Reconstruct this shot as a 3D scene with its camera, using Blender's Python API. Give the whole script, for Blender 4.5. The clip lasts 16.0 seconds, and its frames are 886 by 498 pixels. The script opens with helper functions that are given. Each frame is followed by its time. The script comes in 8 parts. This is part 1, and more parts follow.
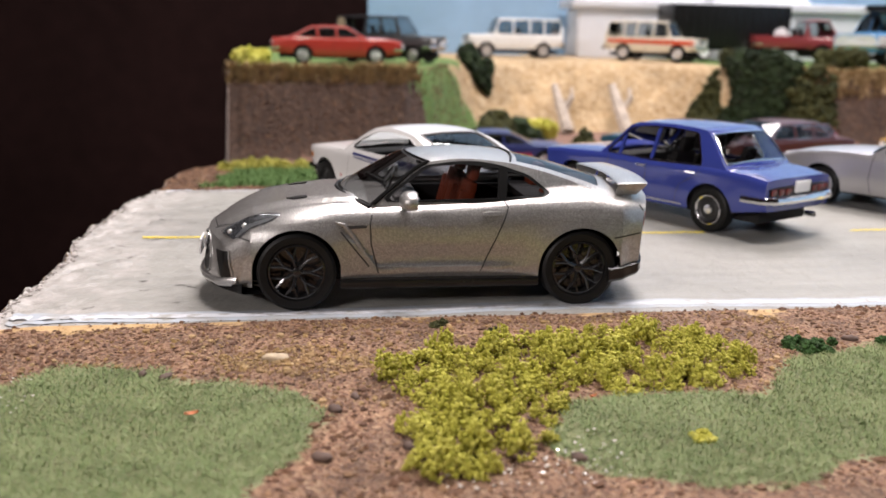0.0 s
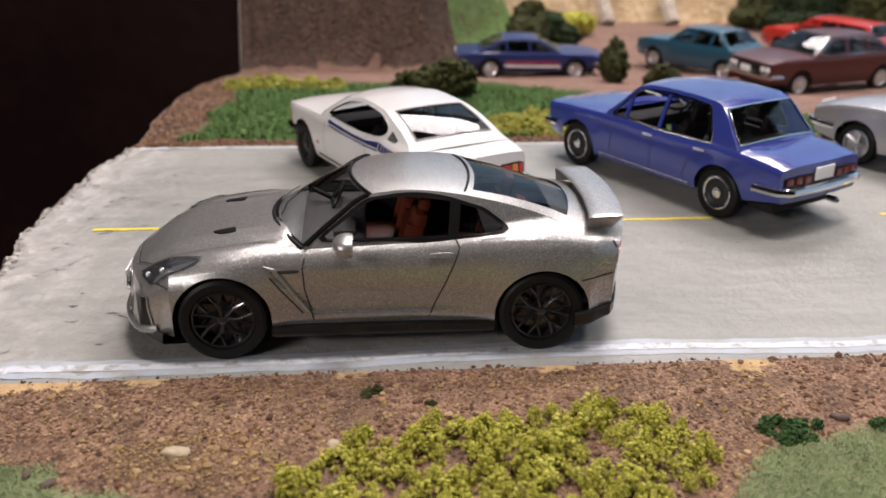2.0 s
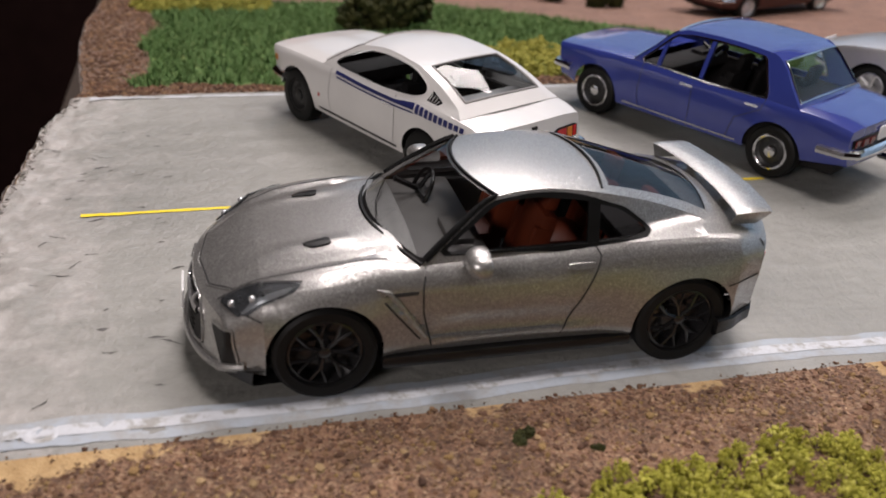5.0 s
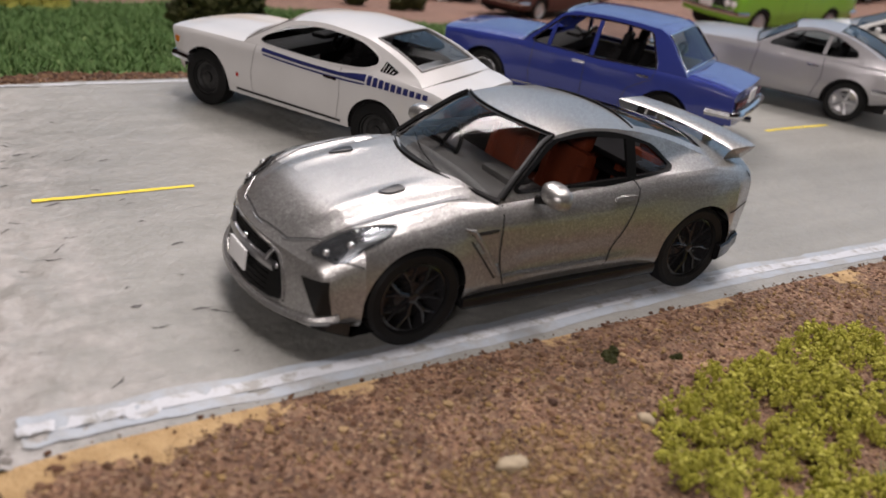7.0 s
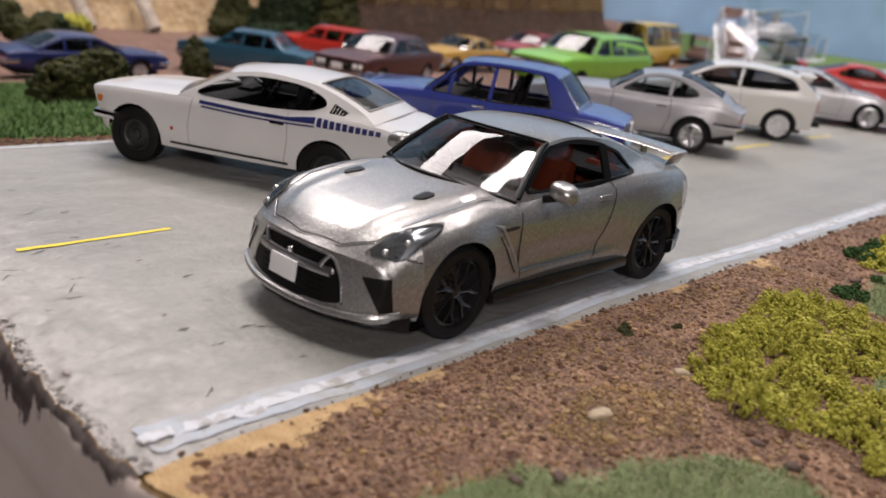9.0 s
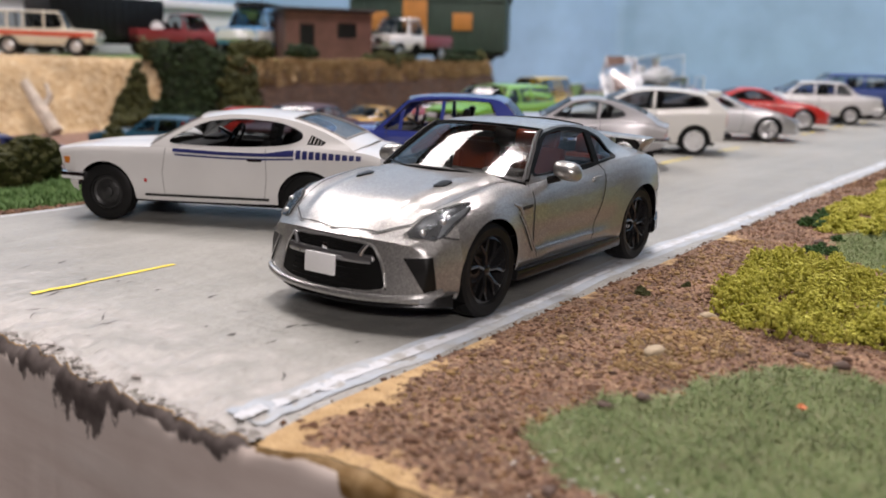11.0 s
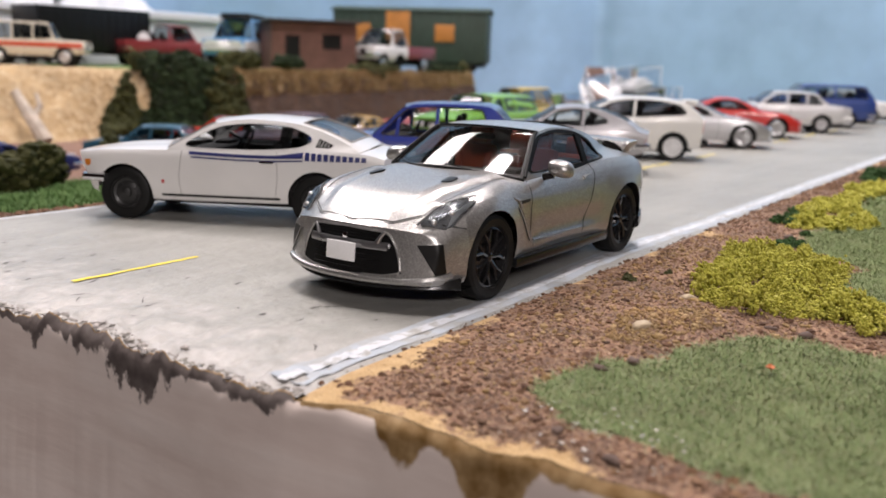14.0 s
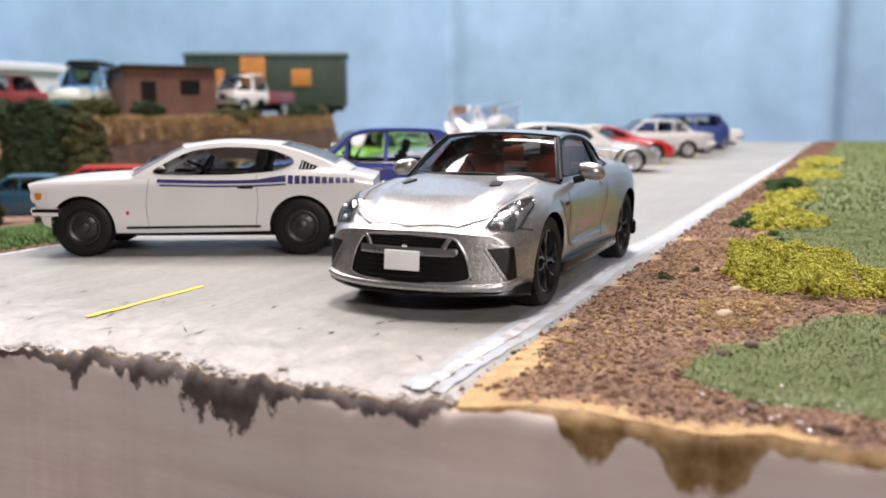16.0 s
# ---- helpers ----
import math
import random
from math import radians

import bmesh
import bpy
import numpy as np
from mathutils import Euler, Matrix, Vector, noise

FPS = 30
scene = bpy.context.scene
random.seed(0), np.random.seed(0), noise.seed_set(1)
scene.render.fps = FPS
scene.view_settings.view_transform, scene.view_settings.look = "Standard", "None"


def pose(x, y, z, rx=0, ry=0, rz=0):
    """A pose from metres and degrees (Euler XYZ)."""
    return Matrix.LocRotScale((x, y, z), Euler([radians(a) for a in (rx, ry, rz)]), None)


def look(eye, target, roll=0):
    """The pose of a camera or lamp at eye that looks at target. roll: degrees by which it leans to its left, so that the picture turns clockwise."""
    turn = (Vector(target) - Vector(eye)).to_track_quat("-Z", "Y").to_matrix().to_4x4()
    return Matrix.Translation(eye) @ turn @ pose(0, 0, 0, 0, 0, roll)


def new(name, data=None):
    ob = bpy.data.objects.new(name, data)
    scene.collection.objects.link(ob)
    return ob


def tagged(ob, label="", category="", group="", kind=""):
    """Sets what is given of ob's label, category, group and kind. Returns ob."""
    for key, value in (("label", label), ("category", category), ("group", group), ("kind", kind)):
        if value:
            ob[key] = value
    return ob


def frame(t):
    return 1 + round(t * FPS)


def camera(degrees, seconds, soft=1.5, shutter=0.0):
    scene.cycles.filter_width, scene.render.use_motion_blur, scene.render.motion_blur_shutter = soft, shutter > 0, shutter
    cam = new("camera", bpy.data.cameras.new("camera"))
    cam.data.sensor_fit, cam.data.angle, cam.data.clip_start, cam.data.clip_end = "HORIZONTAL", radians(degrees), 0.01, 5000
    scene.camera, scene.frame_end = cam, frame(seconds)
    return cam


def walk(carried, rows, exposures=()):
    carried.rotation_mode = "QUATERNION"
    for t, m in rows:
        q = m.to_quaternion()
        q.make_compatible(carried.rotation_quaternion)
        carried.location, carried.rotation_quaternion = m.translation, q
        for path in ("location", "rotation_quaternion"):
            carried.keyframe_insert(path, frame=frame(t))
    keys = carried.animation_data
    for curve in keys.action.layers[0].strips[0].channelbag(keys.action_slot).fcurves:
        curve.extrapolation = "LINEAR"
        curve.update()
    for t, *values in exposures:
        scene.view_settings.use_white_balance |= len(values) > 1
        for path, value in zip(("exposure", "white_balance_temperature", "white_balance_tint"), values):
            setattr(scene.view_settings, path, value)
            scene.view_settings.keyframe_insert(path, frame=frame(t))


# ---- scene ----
S = 1 / 64          # the model cars are built to one sixty-fourth: all lengths below are in full-size metres and shrunk by S
cam = camera(52.2, 16.0, 1.7)
cam.data.dof.use_dof, cam.data.dof.focus_distance, cam.data.dof.aperture_fstop = True, 8.3 * S, 38.0
PATH = [
    (0.0, -1.2475, -8.4190, 2.6339, 76.45, -1.24, -8.21),
    (0.5, -0.9628, -8.2561, 2.6704, 76.04, -0.93, -7.49),
    (1.0, -0.8063, -8.1590, 2.8350, 75.72, -0.85, -7.07),
    (1.5, -0.4469, -7.6921, 3.5780, 71.37, -0.81, -6.10),
    (2.0, -0.1274, -7.0803, 3.9254, 67.58, -0.61, -4.86),
    (2.5, -0.1106, -6.6526, 4.0591, 65.59, -0.23, -4.30),
    (3.0, -0.4447, -6.4251, 4.0910, 64.51, -0.36, -5.04),
    (3.5, -0.6795, -6.0813, 4.1229, 62.54, -0.86, -6.72),
    (4.0, -1.0459, -5.6746, 4.1738, 61.37, -1.48, -8.32),
    (6.5, -3.8485, -4.9404, 3.6882, 63.67, -5.95, -26.77),
    (7.0, -4.4929, -4.7005, 3.4338, 64.63, -6.97, -31.60),
    (7.5, -5.1153, -4.6521, 3.2932, 65.97, -8.21, -36.40),
    (8.0, -5.5813, -4.5414, 3.1620, 67.57, -8.32, -40.02),
    (8.5, -5.9886, -4.3668, 3.0176, 69.62, -7.94, -43.01),
    (11.0, -7.2614, -3.7843, 2.0595, 77.64, -1.48, -53.76),
    (11.5, -7.5810, -4.0133, 2.1278, 77.84, -1.54, -54.45),
    (12.0, -7.8550, -4.2336, 2.2170, 78.50, -1.61, -55.19),
    (12.5, -7.9517, -4.2005, 2.1587, 78.55, -1.86, -55.22),
    (13.0, -7.9665, -4.2029, 2.1581, 78.53, -1.89, -55.14),
    (13.5, -7.9910, -4.1077, 2.1855, 78.54, -1.87, -55.07),
    (14.0, -8.0478, -4.0530, 2.0330, 78.36, -1.55, -55.09),
    (14.5, -8.4568, -3.3373, 1.8949, 79.80, -0.22, -58.48),
    (15.0, -8.5938, -2.4313, 1.6232, 81.08, 0.07, -63.28),
    (15.5, -8.6919, -2.3195, 1.6858, 81.68, 0.08, -65.26),
    (16.0, -8.7207, -2.3101, 1.6088, 81.50, 0.10, -65.73),
]
walk(cam, [(t, pose(x * S, y * S, (z + 0.02) * S, rx, ry, rz)) for t, x, y, z, rx, ry, rz in PATH],
     [(0.0, 0.02), (1.0, 0.02), (2.0, -0.33), (4.0, -0.62), (6.5, -0.8), (7.5, -0.66), (8.5, -0.66), (11.0, -0.36), (14.0, -0.22), (15.0, 0.08), (16.0, 0.1)])

# ---- light: ceiling fittings over the layout and an added low fill lamp before its cut end ----
world = bpy.data.worlds.new("world")
scene.world = world
world.use_nodes = True
world.node_tree.nodes["Background"].inputs[0].default_value = (0.9, 0.93, 1.0, 1)
world.node_tree.nodes["Background"].inputs[1].default_value = 0.0


def area_lamp(name, x, y, z, w, h, watts, colour, rx=0, ry=0, rz=0):
    d = bpy.data.lights.new(name, "AREA")
    d.shape, d.size, d.size_y, d.energy, d.color = "RECTANGLE", w * S, h * S, watts, colour
    ob = new(name, d)
    ob.matrix_world = pose(x * S, y * S, z * S, rx, ry, rz)
    return ob


area_lamp("ceiling_lamp_back", 18, 54, 62, 40, 30, 21.0, (1.0, 0.9, 0.89))
area_lamp("ceiling_lamp_middle", 7, 3, 64, 20, 10, 11.5, (1.0, 0.9, 0.89))
area_lamp("fill_lamp_front", -58, -54, 36, 26, 8, 11.0, (1.0, 0.9, 0.89)).matrix_world = look((-58 * S, -54 * S, 36 * S), (0, 0, 0))
area_lamp("ceiling_lamp_far", 46, 6, 62, 10, 30, 8.0, (1.0, 0.905, 0.9))


# ---- materials ----
def nodes_of(name):
    m = bpy.data.materials.new(name)
    m.use_nodes = True
    return m, m.node_tree.nodes, m.node_tree.links, m.node_tree.nodes["Principled BSDF"]


def coords(n, l, scale):
    tc, mp = n.new("ShaderNodeTexCoord"), n.new("ShaderNodeMapping")
    mp.inputs["Scale"].default_value = (scale / S,) * 3
    l.new(tc.outputs["Object"], mp.inputs[0])
    return mp.outputs[0]


def noise_tex(n, l, scale, detail=4, rough=0.55):
    t = n.new("ShaderNodeTexNoise")
    t.inputs["Scale"].default_value, t.inputs["Detail"].default_value, t.inputs["Roughness"].default_value = 1.0, detail, rough
    l.new(coords(n, l, scale), t.inputs["Vector"])
    return t.outputs["Fac"]


def ramp(n, l, fac, stops):
    r = n.new("ShaderNodeValToRGB")
    e = r.color_ramp.elements
    while len(e) < len(stops):
        e.new(0.5)
    for k, (p, c) in enumerate(stops):
        e[k].position, e[k].color = p, (*c, 1)
    l.new(fac, r.inputs[0])
    return r.outputs[0]


def mix(n, l, fac, a, b, kind="MIX"):
    m = n.new("ShaderNodeMix")
    m.data_type, m.blend_type = "RGBA", kind
    if isinstance(fac, float):
        m.inputs[0].default_value = fac
    else:
        l.new(fac, m.inputs[0])
    l.new(a, m.inputs[6])
    l.new(b, m.inputs[7])
    return m.outputs[2]


def bump(n, l, p, fac, depth, strength=0.6):
    b = n.new("ShaderNodeBump")
    b.inputs["Strength"].default_value, b.inputs["Distance"].default_value = strength, depth * S
    l.new(fac, b.inputs["Height"])
    l.new(b.outputs[0], p.inputs["Normal"])


def rise(a, b, x):
    """0 below a, 1 above b, smooth between."""
    t = min(1.0, max(0.0, (x - a) / (b - a)))
    return t * t * (3 - 2 * t)


def vary(c, k):
    return tuple(min(1, max(0, v * k)) for v in c)


def plain(name, c, rough=0.5, metal=0.0, fine=60, coarse=6, amount=0.12, depth=0.0, coat=0.0, spec=0.5):
    """A surface whose colour wanders at two scales, with some relief."""
    m, n, l, p = nodes_of(name)
    a = ramp(n, l, noise_tex(n, l, coarse), [(0.3, vary(c, 1 - amount)), (0.7, vary(c, 1 + amount))])
    b = ramp(n, l, noise_tex(n, l, fine), [(0.3, (1 - amount,) * 3), (0.7, (1.0,) * 3)])
    l.new(mix(n, l, 1.0, a, b, "MULTIPLY"), p.inputs["Base Color"])
    r = n.new("ShaderNodeMapRange")
    r.inputs[3].default_value, r.inputs[4].default_value = max(0.02, rough - 0.08), rough + 0.08
    l.new(noise_tex(n, l, coarse * 2), r.inputs[0])
    l.new(r.outputs[0], p.inputs["Roughness"])
    p.inputs["Metallic"].default_value, p.inputs["Coat Weight"].default_value = metal, coat
    p.inputs["Specular IOR Level"].default_value = spec
    if depth:
        bump(n, l, p, noise_tex(n, l, fine), depth)
    return m


def paint(name, c, flake=0.0, metal=0.0, rough=0.35, coat=0.7, tilt=0.2):
    """Model-car enamel, slightly uneven, with metal flakes where wanted."""
    m, n, l, p = nodes_of(name)
    base = ramp(n, l, noise_tex(n, l, 1.5), [(0.3, vary(c, 0.95)), (0.7, vary(c, 1.04))])
    if flake:
        v = n.new("ShaderNodeTexVoronoi")
        v.inputs["Scale"].default_value = 1.0
        l.new(coords(n, l, 165), v.inputs["Vector"])
        sp = ramp(n, l, v.outputs["Color"], [(0.35, vary(c, 1 - flake)), (0.75, vary(c, 1.0)), (0.97, vary(c, 1 + 1.6 * flake))])
        base = mix(n, l, 0.75, base, sp)
        # each flake lies at its own tilt
        ge, mid, lay, add, unit = n.new("ShaderNodeNewGeometry"), n.new("ShaderNodeVectorMath"), n.new("ShaderNodeVectorMath"), n.new("ShaderNodeVectorMath"), n.new("ShaderNodeVectorMath")
        mid.operation, lay.operation, add.operation, unit.operation = "SUBTRACT", "SCALE", "ADD", "NORMALIZE"
        mid.inputs[1].default_value = (0.5, 0.5, 0.5)
        lay.inputs["Scale"].default_value = tilt
        l.new(v.outputs["Color"], mid.inputs[0])
        l.new(mid.outputs[0], lay.inputs[0])
        l.new(ge.outputs["Normal"], add.inputs[0])
        l.new(lay.outputs[0], add.inputs[1])
        l.new(add.outputs[0], unit.inputs[0])
        l.new(unit.outputs[0], p.inputs["Normal"])
    l.new(base, p.inputs["Base Color"])
    p.inputs["Roughness"].default_value, p.inputs["Metallic"].default_value = rough, metal
    p.inputs["Coat Weight"].default_value, p.inputs["Coat Roughness"].default_value = coat, 0.05
    return m


def pane(name, tint, rough=0.02):
    """Thin clear plastic: mostly see-through, with a gloss."""
    m, n, l, p = nodes_of(name)
    p.inputs["Base Color"].default_value = (*tint, 1)
    p.inputs["Roughness"].default_value = rough
    tr, mx, fr = n.new("ShaderNodeBsdfTransparent"), n.new("ShaderNodeMixShader"), n.new("ShaderNodeFresnel")
    gl = n.new("ShaderNodeBsdfGlossy")
    gl.inputs["Roughness"].default_value = rough
    tr.inputs[0].default_value = (*tint, 1)
    fr.inputs[0].default_value = 1.5
    l.new(fr.outputs[0], mx.inputs[0])
    l.new(tr.outputs[0], mx.inputs[1])
    l.new(gl.outputs[0], mx.inputs[2])
    l.new(mx.outputs[0], n["Material Output"].inputs[0])
    return m


GLASS = pane("window_plastic", (0.62, 0.66, 0.68))
SMOKE = pane("tinted_plastic", (0.4, 0.41, 0.43))
CLEARPANE = pane("clear_window_plastic", (0.86, 0.88, 0.89))
DEEPSMOKE = pane("dark_tinted_plastic", (0.2, 0.21, 0.23))
SCREEN = pane("windscreen_plastic", (0.48, 0.5, 0.51), 0.07)
CLEAR = pane("clear_plastic", (0.9, 0.92, 0.95), 0.08)
LENS = pane("lamp_lens", (0.85, 0.88, 0.9), 0.05)
BLACK = plain("black_plastic", (0.008, 0.008, 0.008), 0.35, amount=0.2, spec=0.3)
TRIM = plain("matt_black_trim", (0.006, 0.006, 0.006), 0.5, amount=0.2, spec=0.12)
SATIN = plain("satin_black", (0.01, 0.01, 0.0105), 0.22, amount=0.2, spec=0.4)
RUBBER = plain("tyre_rubber", (0.009, 0.009, 0.009), 0.5, amount=0.25, spec=0.2)
DARK = plain("dark_interior", (0.012, 0.011, 0.011), 0.7, amount=0.25, spec=0.2)
CHROME = plain("chrome", (0.78, 0.78, 0.8), 0.14, metal=1.0, amount=0.05)
ALLOY = plain("alloy_silver", (0.62, 0.62, 0.63), 0.32, metal=0.8, amount=0.06)
RIMDARK = plain("dark_rim", (0.022, 0.022, 0.022), 0.4, metal=0.2, amount=0.15)
GLOSSRIM = plain("gloss_black_rim", (0.02, 0.02, 0.021), 0.2, metal=0.2, amount=0.15, coat=0.3)
GUNBAR = plain("grey_metal_bar", (0.42, 0.42, 0.43), 0.3, metal=0.9, amount=0.08)
WHITEP = plain("white_plastic", (0.8, 0.8, 0.8), 0.45, amount=0.04)
REDLENS = plain("red_lens", (0.45, 0.02, 0.02), 0.15, amount=0.1, coat=0.6)
AMBER = plain("amber_lens", (0.6, 0.2, 0.03), 0.2, amount=0.1, coat=0.5)
TANSEAT = plain("rust_leather", (0.24, 0.045, 0.015), 0.5, amount=0.15)
BOWL = plain("lamp_bowl", (0.36, 0.36, 0.37), 0.25, metal=0.8, amount=0.15, fine=20)
FASCIA = plain("grey_brown_dashboard", (0.12, 0.112, 0.105), 0.4, amount=0.15)
NAVY = plain("navy_stripe", (0.02, 0.025, 0.12), 0.35, amount=0.08)
PALEGAP = plain("pale_panel_gap", (0.3, 0.29, 0.28), 0.7, amount=0.1)
# pale interior shelf, its colour also standing in for the ceiling reflected in the glass
PALESHELF = plain("pale_grey_shelf", (0.42, 0.42, 0.42), 0.5, amount=0.08)
SEAM = plain("panel_gap", (0.03, 0.03, 0.03), 0.7, amount=0.1)


# ---- mesh helpers ----
def finish(bm, material, angle=35):
    me = bpy.data.meshes.new("mesh")
    for v in bm.verts:
        v.co *= S
    bmesh.ops.recalc_face_normals(bm, faces=bm.faces[:])
    bm.to_mesh(me)
    bm.free()
    for p in me.polygons:
        p.use_smooth = True
    me.set_sharp_from_angle(angle=radians(angle))
    for m in material if isinstance(material, (list, tuple)) else [material]:
        me.materials.append(m)
    return me


def part(name, bm, material, parent, label="", angle=35):
    ob = new(name, finish(bm, material, angle))
    ob.parent = parent
    if label:
        ob["label"] = label
    return ob


def thing(name, label, category, group="", kind=""):
    return tagged(new(name), label, category, group, kind)


def put(ob, x, y, z=0.0, rz=0.0, k=1.0):
    ob.matrix_basis = pose(x * S, y * S, z * S, 0, 0, rz) @ Matrix.Diagonal((k, k, k, 1))
    return ob


def solid(name, bm, material, label, category, group="", kind="", angle=35):
    return tagged(new(name, finish(bm, material, angle)), label, category, group, kind)


def raw_mesh(name, verts, faces, materials, smooth=True, index=None):
    me = bpy.data.meshes.new(name)
    me.from_pydata((np.asarray(verts) * S).tolist(), [], faces if isinstance(faces, list) else faces.tolist())
    for m in materials:
        me.materials.append(m)
    if index is not None:
        me.polygons.foreach_set("material_index", np.asarray(index, dtype=np.int32))
    me.polygons.foreach_set("use_smooth", np.full(len(me.polygons), smooth))
    me.update()
    return new(name, me)


CURVES = {}


def curve(pts, x):
    """A smooth line through pts (a, b), without overshoot, read at x."""
    c = CURVES.get(id(pts))
    if c is None:
        px, py = [float(p[0]) for p in pts], [float(p[1]) for p in pts]
        d = [(py[i + 1] - py[i]) / (px[i + 1] - px[i]) for i in range(len(px) - 1)]
        m = [d[0]] + [0.0] * (len(px) - 2) + [d[-1]]
        for i in range(1, len(px) - 1):
            m[i] = 0.0 if d[i - 1] * d[i] <= 0 else 2 * d[i - 1] * d[i] / (d[i - 1] + d[i])
        c = CURVES[id(pts)] = (pts, px, py, m)   # keeping pts here keeps its id its own
    _, px, py, m = c
    x = min(max(x, px[0]), px[-1])
    i = 0
    while i < len(px) - 2 and px[i + 1] <= x:
        i += 1
    h = px[i + 1] - px[i]
    t = (x - px[i]) / h
    return float((2 * t**3 - 3 * t**2 + 1) * py[i] + (t**3 - 2 * t**2 + t) * h * m[i] + (3 * t**2 - 2 * t**3) * py[i + 1] + (t**3 - t**2) * h * m[i + 1])


def grid_faces(bm, rows, skip=None, close=False, mat=0):
    """Quads between rows of vertices."""
    out = []
    for i in range(len(rows) - 1):
        n = len(rows[i])
        for j in range(n if close else n - 1):
            if skip and skip(i, j):
                continue
            q = (rows[i][j], rows[i][(j + 1) % n], rows[i + 1][(j + 1) % n], rows[i + 1][j])
            if len(set(q)) == 4:
                f = bm.faces.new(q)
                f.material_index = mat
                out.append(f)
    return out


def add_box(bm, x, y, z, sx, sy, sz, bevel=0.0, m=None, seg=2):
    """A box centred at x, y, z, with bevelled edges."""
    ret = bmesh.ops.create_cube(bm, size=1.0)
    vs = ret["verts"]
    for v in vs:
        v.co = Vector((v.co.x * sx, v.co.y * sy, v.co.z * sz))
    if bevel:
        es = list({e for v in vs for e in v.link_edges})
        r = bmesh.ops.bevel(bm, geom=es, offset=bevel, segments=seg, affect="EDGES", profile=0.6)
        vs = list({v for f in r["faces"] for v in f.verts} | {v for v in vs if v.is_valid})
    for v in vs:
        v.co = (m @ v.co if m else v.co) + Vector((x, y, z))
    return vs


def lathe(bm, prof, n=32, axis="y", mat=0):
    """Turns (radius, along) round the axis."""
    rows = []
    for r, a in prof:
        row = []
        for k in range(n):
            c, s = math.cos(2 * math.pi * k / n) * r, math.sin(2 * math.pi * k / n) * r
            row.append(bm.verts.new((c, a, s) if axis == "y" else (c, s, a)))
        rows.append(row)
    grid_faces(bm, rows, close=True, mat=mat)
    return rows


def tube(bm, pts, r, n=8):
    """A round bar along pts."""
    rows = []
    for i, p in enumerate(pts):
        a, b = Vector(pts[max(i - 1, 0)]), Vector(pts[min(i + 1, len(pts) - 1)])
        q = (b - a).to_track_quat("Z", "Y")
        rr = r[i] if isinstance(r, (list, tuple)) else r
        rows.append([bm.verts.new(Vector(p) + q @ Vector((math.cos(2 * math.pi * k / n) * rr, math.sin(2 * math.pi * k / n) * rr, 0))) for k in range(n)])
    grid_faces(bm, rows, close=True)
    bm.faces.new(rows[0])
    bm.faces.new(rows[-1])


def chaikin(pts, times=2, cut=0.25):
    for _ in range(times):
        out = []
        for a, b in zip(pts, pts[1:] + pts[:1]):
            out += [(a[0] * (1 - cut) + b[0] * cut, a[1] * (1 - cut) + b[1] * cut), (a[0] * cut + b[0] * (1 - cut), a[1] * cut + b[1] * (1 - cut))]
        pts = out
    return pts


def polar_hit(poly, c, ang):
    """The farthest point of a polygon on the ray from c at that angle."""
    d, best = (math.cos(ang), math.sin(ang)), 0
    for a, b in zip(poly, poly[1:] + poly[:1]):
        ex, ez = b[0] - a[0], b[1] - a[1]
        den = d[0] * ez - d[1] * ex
        if abs(den) < 1e-9:
            continue
        t = ((a[0] - c[0]) * ez - (a[1] - c[1]) * ex) / den
        u = ((a[0] - c[0]) * d[1] - (a[1] - c[1]) * d[0]) / den
        if -1e-6 <= u <= 1 + 1e-6 and t > best:
            best = t
    return (c[0] + d[0] * best, c[1] + d[1] * best)


def ring_angles(c, *polys):
    an = sorted({round(math.atan2(p[1] - c[1], p[0] - c[0]), 3) for q in polys for p in q} | {round(-math.pi + 0.13 * k, 3) for k in range(48)})
    out = [an[0]]
    for a in an[1:]:
        if a - out[-1] > 0.012:
            out.append(a)
    return out


# ---- model cars ----
from mathutils.bvhtree import BVHTree

PROF = [(0.0, 0.93), (0.12, 0.965), (0.45, 1.0), (0.78, 0.993), (0.93, 0.977), (1.0, 0.945)]


